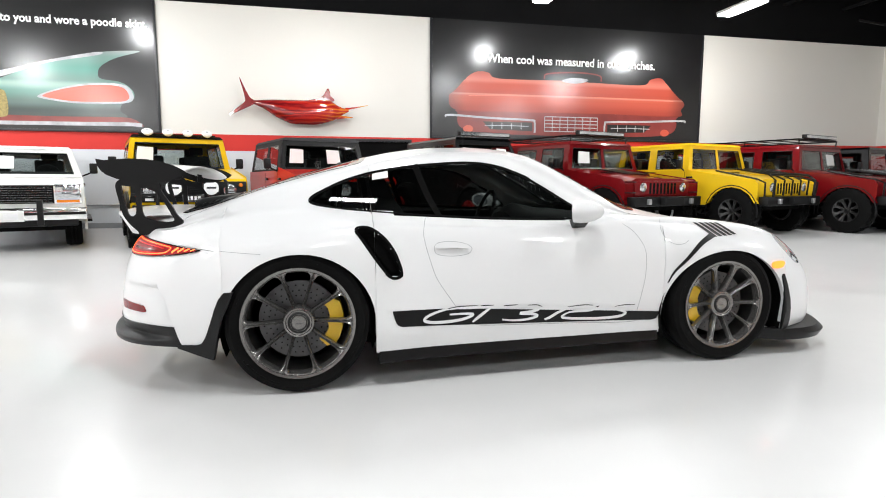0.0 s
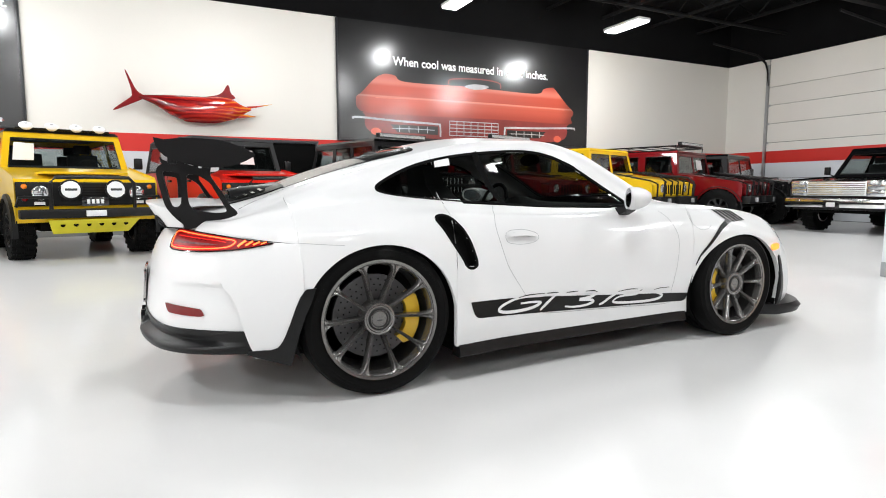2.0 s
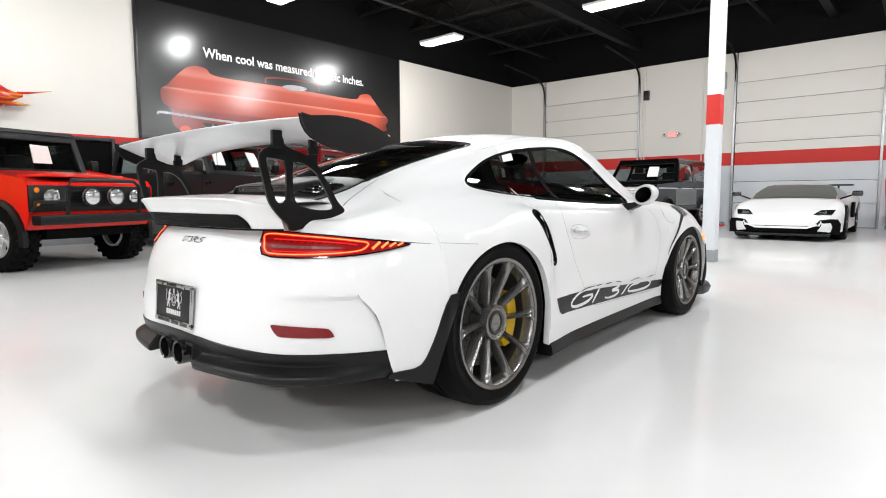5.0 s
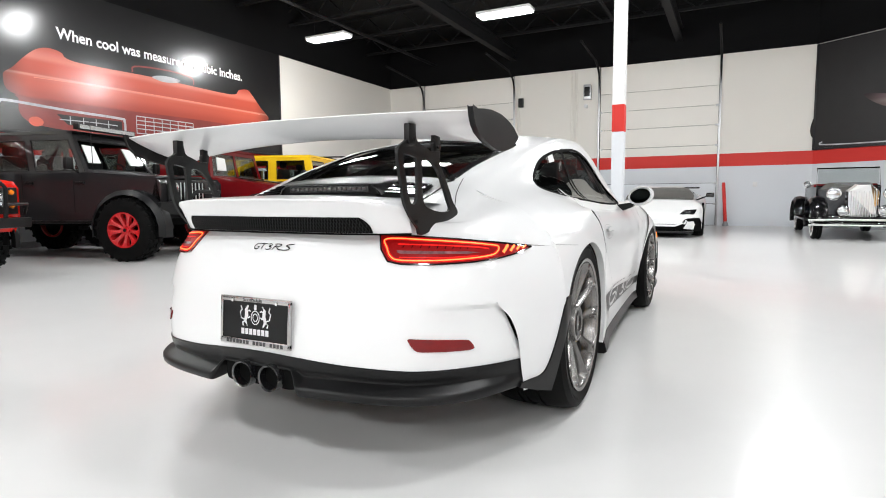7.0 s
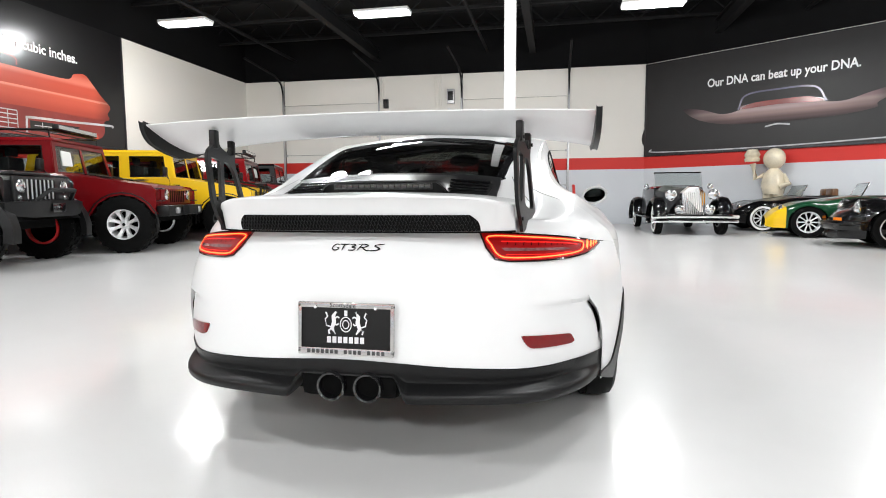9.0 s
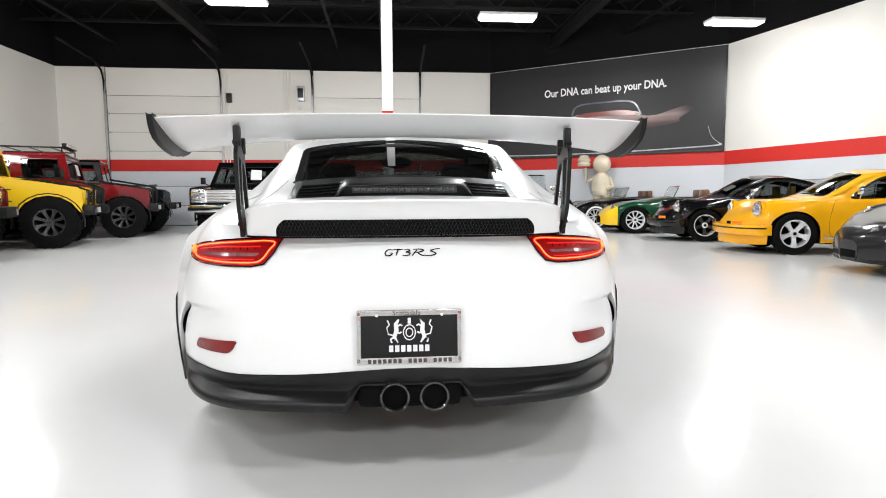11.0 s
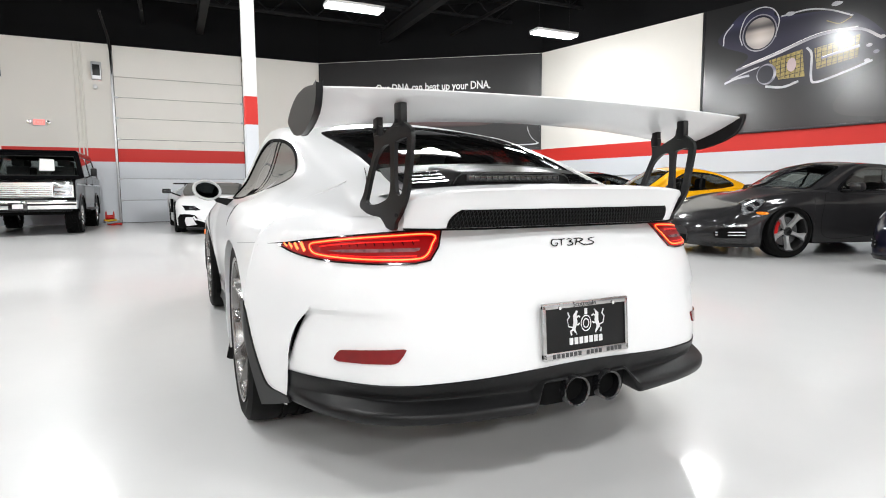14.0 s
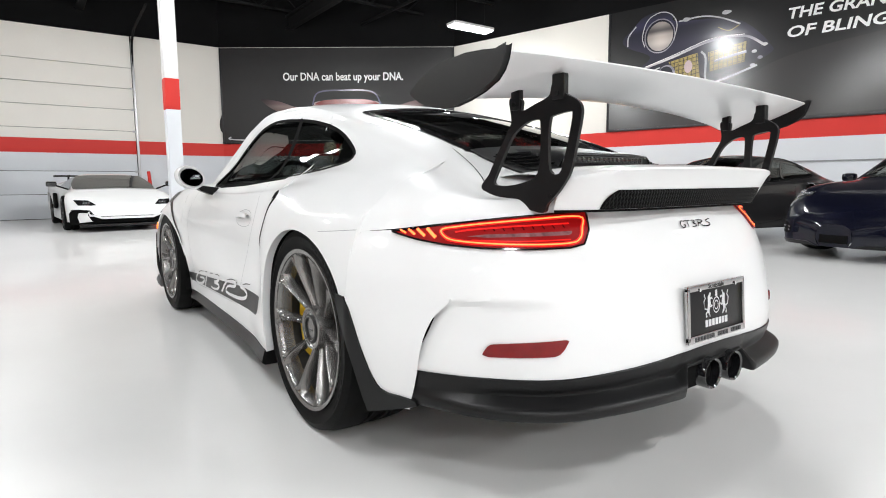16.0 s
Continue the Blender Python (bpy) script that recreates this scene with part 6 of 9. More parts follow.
# fish on the wall
def flame_paint():
    m = material("flame_lacquer", (0.5, 0.03, 0.02), 0.12, coat=1.0, vary=0.1)
    t = m.node_tree
    b = t.nodes["Principled BSDF"]
    co = t.nodes.new("ShaderNodeTexCoord")
    wv = t.nodes.new("ShaderNodeTexWave")
    mp = t.nodes.new("ShaderNodeMapping")
    mp.inputs["Scale"].default_value = (0.35, 1, 1.6)
    wv.bands_direction = "Z"
    wv.inputs["Scale"].default_value, wv.inputs["Distortion"].default_value, wv.inputs["Detail"].default_value = 2.2, 13.0, 3.0
    sx = t.nodes.new("ShaderNodeSeparateXYZ")
    ad = t.nodes.new("ShaderNodeMath")
    ad.operation = "MULTIPLY_ADD"
    ad.inputs[1].default_value = 0.30
    mw = t.nodes.new("ShaderNodeMath")
    mw.operation = "MULTIPLY_ADD"
    mw.inputs[1].default_value, mw.inputs[2].default_value = 0.36, 0.17
    rp = t.nodes.new("ShaderNodeValToRGB")
    e = rp.color_ramp.elements
    e[0].position, e[0].color = 0.12, (0.16, 0.006, 0.008, 1)
    e[1].position, e[1].color = 0.95, (0.85, 0.40, 0.03, 1)
    for pos, c in ((0.35, (0.40, 0.014, 0.012, 1)), (0.60, (0.55, 0.03, 0.015, 1)), (0.72, (0.70, 0.16, 0.02, 1))):
        k = e.new(pos)
        k.color = c
    t.links.new(co.outputs["Object"], mp.inputs["Vector"])
    t.links.new(mp.outputs[0], wv.inputs["Vector"])
    t.links.new(co.outputs["Object"], sx.inputs[0])
    t.links.new(sx.outputs[0], ad.inputs[0])
    t.links.new(wv.outputs["Fac"], mw.inputs[0])
    t.links.new(mw.outputs[0], ad.inputs[2])
    t.links.new(ad.outputs[0], rp.inputs[0])
    t.links.new(rp.outputs[0], b.inputs["Base Color"])
    return m


M["flame"] = flame_paint()
M["fin_red"] = material("fin_dark_red", (0.22, 0.008, 0.01), 0.15, coat=0.8, vary=0.3, scale=5)
fish = thing("wall_fish", pose(-0.2, NY - 0.22, 2.72), "lacquered marlin sculpture with red and yellow flames", "sculpture")
top = curve_of([(-1.12, 0.18), (-0.5, 0.22), (0.0, 0.22), (0.4, 0.24), (0.65, 0.22), (0.9, 0.08), (1.08, 0.03)])
bot = curve_of([(-1.12, 0.12), (-0.85, 0.0), (-0.55, -0.2), (-0.2, -0.33), (0.22, -0.34), (0.7, -0.25), (0.9, -0.12), (1.08, -0.02)])
rows = []
for i in range(29):
    x = -1.12 + 2.2 * i / 28
    a, b = bot(x), top(x)
    c, h = (a + b) / 2, max((b - a) / 2, 0.012)
    w = min(0.16, h * 0.6 + 0.01)
    rows.append([(x, w * math.cos(2 * math.pi * k / 16), c + h * math.sin(2 * math.pi * k / 16)) for k in range(16)])
part("body", loft(bmesh.new(), rows), M["flame"], fish)
for nm, k in (("dorsal_fin", [(-0.45, 0.20), (0.0, 0.20), (0.35, 0.26), (0.50, 0.34), (0.61, 0.50), (0.66, 0.34), (0.67, 0.20)]),
              ("tail_fin", [(-1.02, 0.16), (-1.17, 0.28), (-1.35, 0.67), (-1.27, 0.35), (-1.25, 0.20), (-1.28, 0.12), (-1.6, -0.15), (-1.2, 0.03), (-1.03, 0.12)])):
    part(nm, prism(bmesh.new(), rounded(k, 50), "y", -0.015, 0.015, 0.004), M["fin_red"], fish)
part("bill", tube(bmesh.new(), [(1.0, 0, 0.04), (1.25, 0, 0.08), (1.53, 0, 0.14)], [0.03, 0.015, 0.004], 8), M["flame"], fish)
part("jaw", tube(bmesh.new(), [(0.8, 0, -0.16), (1.0, 0, -0.15), (1.18, 0, -0.15)], [0.05, 0.03, 0.006], 8), M["flame"], fish)
part("wall_mount", boxed(-0.2, 0.2, 0.1, 0.22, -0.1, 0.05), M["frame_black"], fish)

# doorway behind the red off-roader
dw = thing("door_3", pose(0.9, NY, 0), "dark open doorway with a black frame", "doorway", kind="structure")
# black sheet on the wall, painted stand-in for the unlit depth behind
part("opening", boxed(-1.45, 1.45, -0.012, 0.0, 0.0, 2.02), M["dark"], dw)
for x0, x1, z0, z1 in ((-1.52, -1.45, 0, 2.09), (1.45, 1.52, 0, 2.09), (-1.45, 1.45, 2.02, 2.09)):
    part("frame", boxed(x0, x1, -0.05, 0.0, z0, z1, 0.004), M["frame_black"], dw)

# small fittings on the east wall
sign = thing("exit_sign", pose(EX, 4.25, 2.70), "white exit sign with red letters and twin lamps", "exit sign")
part("housing", boxed(-0.06, 0, -0.16, 0.16, 0, 0.19, 0.008), M["lamp_body"], sign)
part("face", boxed(-0.064, -0.06, -0.13, 0.13, 0.03, 0.16), glowing("exit_red", (1.0, 0.12, 0.1), 1.2, (0.8, 0.25, 0.2)), sign)
lettering("EXIT", 0.11, M["white_print"], sign, pose(-0.0655, 0.115, 0.055, 90, 0, -90), depth=0.0005)
for s in (-1, 1):
    part("lamp_head", spin(bmesh.new(), [(0.0, -0.14), (0.05, -0.13), (0.05, -0.08), (0.0, -0.06)], 14, "x", (0, s * 0.22, 0.09)), M["lamp_lens"], sign)
bx = thing("control_box", pose(EX, 2.83, 4.02), "small grey door control box", "control box")
part("case", boxed(-0.16, 0, -0.12, 0.12, 0, 0.48, 0.01), M["galv"], bx)
part("cover", boxed(-0.17, -0.16, -0.09, 0.09, 0.1, 0.4, 0.004), M["black_satin"], bx)
part("siren", spin(bmesh.new(), [(0.0, -0.16), (0.06, -0.14), (0.06, -0.02), (0.0, 0.0)], 14, "x", (0, 0.05, -0.2)), M["lamp_body"], bx)
for i, y in enumerate((3.18, 3.26, 3.36, 5.15, 5.24)):
    cd = part("conduit", tube(bmesh.new(), [(EX - 0.025, y, 0.4 if i % 2 else 0.9), (EX - 0.025, y, TOP - 0.05)], 0.017, 8), M["wall_white"])
    tagged(cd, "thin painted wall conduit pipe", "pipe")
bx2 = thing("fuse_box", pose(EX, 5.1, 3.95), "small dark control box on the wall", "control box")
part("case", boxed(-0.12, 0, -0.08, 0.08, 0, 0.3, 0.01), M["black_satin"], bx2)
for y in (-2.05, 3.0):
    so = thing("wall_socket", pose(EX, y, 1.15), "small white wall outlet", "outlet")
    part("plate", boxed(-0.03, 0, -0.06, 0.06, 0, 0.14, 0.006), M["lamp_body"], so)
po = thing("safety_post", pose(EX - 0.35, -1.32, 0.0, -4, 0, 0), "slim red post beside the roller door", "post")
part("shaft", spin(bmesh.new(), [(0.0, 0.0), (0.05, 0.0), (0.05, 0.03), (0.045, 1.25), (0.03, 1.28), (0.0, 1.28)], 16, "z"), M["wall_red"], po)
part("foot", spin(bmesh.new(), [(0.0, 0.0), (0.09, 0.0), (0.08, 0.05), (0.05, 0.14)], 16, "z"), M["kick"], po)
hr = thing("hose_reel", pose(15.6, 2.55, 0.0), "coiled red and green hose on the floor", "hose")
for k, (mt, r0) in enumerate(((M["wall_red"], 0.20), (M["kick"], 0.24), (M["yellow_caliper"], 0.17))):
    bm = bmesh.new()
    tube(bm, [(r0 * math.cos(2 * math.pi * i / 24), (r0 * 0.8) * math.sin(2 * math.pi * i / 24) + 0.05 * k, 0.03 + 0.05 * k + 0.012 * math.sin(i)) for i in range(24)], 0.026, 8, True)
    part("hose", bm, mt, hr)
part("drum", spin(bmesh.new(), [(0.0, -0.1), (0.15, -0.1), (0.15, -0.08), (0.06, -0.07), (0.06, 0.07), (0.15, 0.08), (0.15, 0.1), (0.0, 0.1)], 20, "y", (0, 0.1, 0.22)), M["wall_red"], hr)
rl = part("wall_rail", tube(bmesh.new(), [(CORNER[0] + 1.0 * S_DIR[0], CORNER[1] + 1.0 * S_DIR[1] + 0.03, 1.28), (CORNER[0] + 18 * S_DIR[0], CORNER[1] + 18 * S_DIR[1] + 0.03, 1.28)], 0.014, 6), M["kick"])
tagged(rl, "thin grey pipe along the lower wall", "pipe")
pipe = part("wall_pipe", tube(bmesh.new(), [(-7.0, NY - 0.03, 0.52), (-2.9, NY - 0.03, 0.52), (-2.6, NY - 0.03, 0.55)], 0.02, 8), M["kick"])
tagged(pipe, "thin grey pipe along the lower wall", "pipe")

# ---- parked off-roaders ----
def paint(name, color, rough=0.30, coat=0.7):
    return material(name, color, rough, coat=coat, spec=0.04, vary=0.03, scale=3)


M["p_yellow"] = paint("yellow_paint", (0.78, 0.50, 0.015))
M["p_red"] = paint("red_paint", (0.62, 0.014, 0.008))
M["p_maroon"] = paint("maroon_paint", (0.15, 0.004, 0.006))
M["p_grey"] = paint("dark_grey_paint", (0.018, 0.0175, 0.0185))
M["p_black"] = paint("black_paint", (0.004, 0.004, 0.0045))
M["p_cream"] = paint("white_paint", (0.78, 0.78, 0.76))
M["p_silver"] = paint("silver_grey_paint", (0.20, 0.195, 0.19))
M["p_wood"] = material("wood_side_panel", (0.16, 0.075, 0.03), 0.3, coat=0.4, vary=0.3, scale=9)
M["glass_black"] = material("dark_car_window", (0.007, 0.008, 0.008), 0.05, coat=0.15, spec=0.3, vary=0.2, scale=2)
M["glass_truck"] = glass("truck_glass", (0.86, 0.89, 0.88), clear=0.95)
M["glass_pale"] = material("dark_windscreen", (0.010, 0.011, 0.011), 0.05, coat=0.2, spec=0.35, vary=0.2, scale=3)
M["skid_yellow"] = material("skid_plate_yellow", (0.70, 0.62, 0.02), 0.4)
M["rim_black"] = material("black_wheel", (0.012, 0.012, 0.012), 0.3, coat=0.5, vary=0.1)
M["rim_red"] = material("red_wheel", (0.50, 0.012, 0.015), 0.3, coat=0.6, vary=0.1)
M["canvas"] = material("black_canvas", (0.016, 0.016, 0.017), 0.8, vary=0.2, scale=10, bump=0.002, grain=200)


def arch_side(spec):
    """Side outline of the lower body, with wheel openings."""
    r, wb, fo, ro, zb = spec["arch"], spec["wb"], spec["fo"], spec["ro"], spec["zb"]
    pts = [(-wb - ro, zb + 0.06), (-wb - r, zb)]
    for cx in (-wb, 0.0):
        for k in range(9):
            a = math.pi * (1 - k / 8)
            pts.append((cx + r * math.cos(a), max(zb, spec["r"] + (r * 0.95) * math.sin(a))))
        if cx < 0:
            pts.append((-r - 0.05, zb))
    pts += [(fo - 0.03, zb + 0.10), (fo, zb + 0.18), (fo, spec["hood0"] - 0.06), (fo - 0.05, spec["hood0"]), (spec["cowl"], spec["hood1"]), (spec["cowl"], spec["belt"]), (-wb - ro + 0.03, spec["belt"]), (-wb - ro, spec["belt"] - 0.1)]
    out = []
    for p in pts:
        if not out or (abs(p[0] - out[-1][0]) + abs(p[1] - out[-1][1])) > 0.004:
            out.append(p)
    return out


def pane(parent, name, mat, corners, off, shrink=0.0):
    c = [Vector(p) for p in corners]
    n = (c[1] - c[0]).cross(c[2] - c[0]).normalized() * off
    mid = sum(c, Vector()) / len(c)
    bm = bmesh.new()
    front = [bm.verts.new(p + (mid - p).normalized() * shrink + n) for p in c]
    back = [bm.verts.new(p + (mid - p).normalized() * shrink - n * 0.5) for p in c]
    bm.faces.new(front)
    bm.faces.new(list(reversed(back)))
    k = len(c)
    for i in range(k):
        bm.faces.new((front[i], back[i], back[(i + 1) % k], front[(i + 1) % k]))
    return part(name, bm, mat, parent)


def lamp_round(parent, x, y, z, r, mat=None, name="headlamp", ring=None):
    o = part(name, spin(bmesh.new(), [(0.0, 0.035), (r * 0.6, 0.03), (r, 0.012), (r, -0.03)], 20, "x", (x, y, z)), mat or M["lamp_lens"], parent)
    bm = bmesh.new()
    tube(bm, [(x + 0.012, y + r * math.cos(2 * math.pi * k / 20), z + r * math.sin(2 * math.pi * k / 20)) for k in range(20)], r * 0.11, 6, True)
    part("lamp_ring", bm, ring or M["chrome"], o)
    return o


def offroader(m, label, spec):
    """A slab-sided off-roader; its front axle stands over the origin and it faces +x."""
    car = thing("off_road_car", m, label, "car", "off-road cars along the wall")
    W, body = spec["w"], spec["body"]
    hw = W / 2
    b = part("body", prism(bmesh.new(), arch_side(spec), "y", -hw, hw, 0.035), body, car)
    part("chassis", boxed(-spec["wb"] - spec["ro"] + 0.15, spec["fo"] - 0.1, -hw + 0.28, hw - 0.28, spec["zb"] - 0.12, spec["zb"] + 0.1), M["dark"], car)
    part("wheel_bay", boxed(-0.45, 0.45, -hw + 0.3, hw - 0.3, spec["zb"], spec["belt"] - 0.25), M["dark"], car)
    # cabin
    z0, z1 = spec["belt"], spec["roof"]
    xs0, xs1 = spec["screen0"], spec["screen1"]
    xr0, xr1 = spec["rear0"], spec["rear1"]
    tw = hw - spec.get("tumble", 0.1)
    low = [(xs0, hw - 0.02, z0), (xr0, hw - 0.02, z0), (xr0, -hw + 0.02, z0), (xs0, -hw + 0.02, z0)]
    top = [(xs1, tw, z1 - 0.05), (xr1, tw, z1 - 0.05), (xr1, -tw, z1 - 0.05), (xs1, -tw, z1 - 0.05)]
    part("roof", loft(bmesh.new(), [[(xs1 + 0.04, tw + 0.015, z1 - 0.05), (xr1 - 0.02, tw + 0.015, z1 - 0.05), (xr1 - 0.02, -tw - 0.015, z1 - 0.05), (xs1 + 0.04, -tw - 0.015, z1 - 0.05)],
                                    [(xs1, tw - 0.03, z1), (xr1 + 0.05, tw - 0.03, z1), (xr1 + 0.05, -tw + 0.03, z1), (xs1, -tw + 0.03, z1)]]), spec.get("roof_mat", body), car)
    f = lambda a, bq, s, t: tuple(Vector(a).lerp(Vector(bq), s) * (1 - t) + Vector(top[low.index(a)]).lerp(Vector(top[low.index(bq)]), s) * t)
    quad = lambda i, j, s0, s1, t0, t1: [f(low[i], low[j], s, t) for s, t in ((s0, t0), (s1, t0), (s1, t1), (s0, t1))]
    halves = ((0.05, 0.48), (0.52, 0.95)) if spec.get("split") else ((0.05, 0.95),)
    for i, j, cuts in ((3, 0, halves), (0, 1, spec["doors"]), (3, 2, spec["doors"]), (1, 2, ((0.12, 0.88),))):
        mat = spec.get("screen_mat", body) if i == 3 and j == 0 else spec.get("cabin", body)
        pane(car, "cabin_rail", mat, quad(i, j, 0.0, 1.0, 0.0, 0.10), 0.014)
        pane(car, "cabin_rail", mat, quad(i, j, 0.0, 1.0, 0.86, 1.0), 0.014)
        ends = [0.0] + [q for c in cuts for q in c] + [1.0]
        for s0, s1 in zip(ends[::2], ends[1::2]):
            pane(car, "pillar", mat, quad(i, j, s0, s1, 0.10, 0.86), 0.014)
        for s0, s1 in cuts:
            w = pane(car, "windscreen" if i == 3 and j == 0 else "side_window", M["glass_truck"], quad(i, j, s0, s1, 0.10, 0.86), 0.003)
            ss = bmesh.new()
            tube(ss, quad(i, j, s0 + 0.006, s1 - 0.006, 0.11, 0.85), 0.012, 5, True)
            part("seal", ss, M["black_satin"], w)
    part("cabin_floor", boxed(xr0 + 0.06, xs0 - 0.06, -hw + 0.08, hw - 0.08, z0 + 0.004, z0 + 0.02), M["dark"], car)
    part("dashboard", boxed(xs0 - 0.34, xs0 - 0.08, -hw + 0.12, hw - 0.12, z0 + 0.02, z0 + 0.10, 0.03), M["interior_grey"], car)
    sw = bmesh.new()
    tube(sw, [(xs0 - 0.42 + 0.06 * math.sin(2 * math.pi * k / 18), hw * 0.45 + 0.17 * math.cos(2 * math.pi * k / 18), z0 + 0.08 + 0.14 * math.sin(2 * math.pi * k / 18)) for k in range(18)], 0.014, 6, True)
    part("steering_wheel", sw, M["seat_black"], car)
    for dx in (0.85, 1.65):
        for s in (-1, 1):
            st = bmesh.new()
            box(st, xs0 - dx - 0.14, xs0 - dx, s * hw * 0.46 - 0.22, s * hw * 0.46 + 0.22, z0 + 0.02, z0 + 0.32, 0.04)
            box(st, xs0 - dx - 0.12, xs0 - dx - 0.03, s * hw * 0.46 - 0.12, s * hw * 0.46 + 0.12, z0 + 0.33, z0 + 0.48, 0.03)
            part("seat", st, M["seat_black"], car)
    for s in spec.get("papers", ()):
        pane(car, "paper_sheet", M["paper"], [f(low[3], low[0], q, t) for q, t in ((s, 0.30), (s + 0.16, 0.30), (s + 0.16, 0.72), (s, 0.74))], 0.012)
    for s in (-1, 1):
        for x in spec["gaps"]:
            part("door_gap", boxed(x - 0.004, x + 0.004, s * (hw + 0.001) - 0.001, s * (hw + 0.001) + 0.001, spec["zb"] + 0.1, z0), M["dark"], car)
            part("door_handle", boxed(x + 0.06, x + 0.2, s * hw, s * (hw + 0.03), z0 - 0.14, z0 - 0.10, 0.006), M["black_satin"], car)
        mx = spec["screen0"] - 0.1
        mi = part("mirror", boxed(mx - 0.04, mx + 0.03, s * (hw + 0.11), s * (hw + 0.235), z0 + 0.07, z0 + 0.255, 0.02), M["black_satin"], car)
        part("mirror_arm", tube(bmesh.new(), [(mx, s * (hw - 0.02), z0 + 0.02), (mx, s * (hw + 0.2), z0 + 0.12)], 0.015, 6), M["black_satin"], mi)
        part("step", boxed(-spec["wb"] + 0.55, -0.55, s * (hw - 0.02), s * (hw + 0.1), spec["zb"] - 0.07, spec["zb"] - 0.03, 0.01), M["black_satin"], car)
        for cx in (0.0, -spec["wb"]):
            fl = bmesh.new()
            rows = []
            for k in range(13):
                a = math.pi * (1.06 - 1.12 * k / 12)
                c, sn = math.cos(a), math.sin(a)
                r0, r1 = spec["arch"] - 0.01, spec["arch"] + spec.get("flare", 0.06)
                rows.append([(cx + r0 * c, s * (hw - 0.02), spec["r"] + r0 * 0.95 * sn), (cx + r0 * c, s * (hw + spec.get("flare_out", 0.06)), spec["r"] + r0 * 0.95 * sn), (cx + r1 * c, s * (hw + spec.get("flare_out", 0.06) * 0.7), spec["r"] + r1 * 0.95 * sn), (cx + r1 * c, s * (hw - 0.02), spec["r"] + r1 * 0.95 * sn)])
            part("wheel_flare", loft(fl, rows), spec.get("flare_mat", body), car)
            wheel(car, cx, spec["r"], s * (spec["track"] / 2), s, spec["r"], spec["tw"], spec["rim"], spec["spokes"], spec["rim_mat"], None, wide=2.2, disc=False, lug=spec.get("lug", 22))
    return car


def rack(car, x0, x1, hw, z, bars=6):
    r = part("roof_rack", tube(bmesh.new(), [(x1, -hw, z), (x0, -hw, z), (x0, hw, z), (x1, hw, z)], 0.02, 6, True), M["black_satin"], car)
    for i in range(bars):
        x = x0 + (x1 - x0) * (i + 0.5) / bars
        part("rack_bar", tube(bmesh.new(), [(x, -hw, z), (x, hw, z)], 0.014, 6), M["black_satin"], r)
    for x in (x0, (x0 + x1) / 2, x1):
        for s in (-1, 1):
            part("rack_foot", tube(bmesh.new(), [(x, s * hw, z), (x, s * (hw - 0.03), z - 0.12)], 0.014, 6), M["black_satin"], r)
    return r


def light_bar(car, x, z, hw):
    lb = part("light_bar", boxed(x - 0.05, x + 0.04, -hw, hw, z - 0.04, z + 0.05, 0.01), M["black_satin"], car)
    part("lens_strip", boxed(x + 0.04, x + 0.05, -hw + 0.03, hw - 0.03, z - 0.025, z + 0.035), M["lamp_lens"], lb)


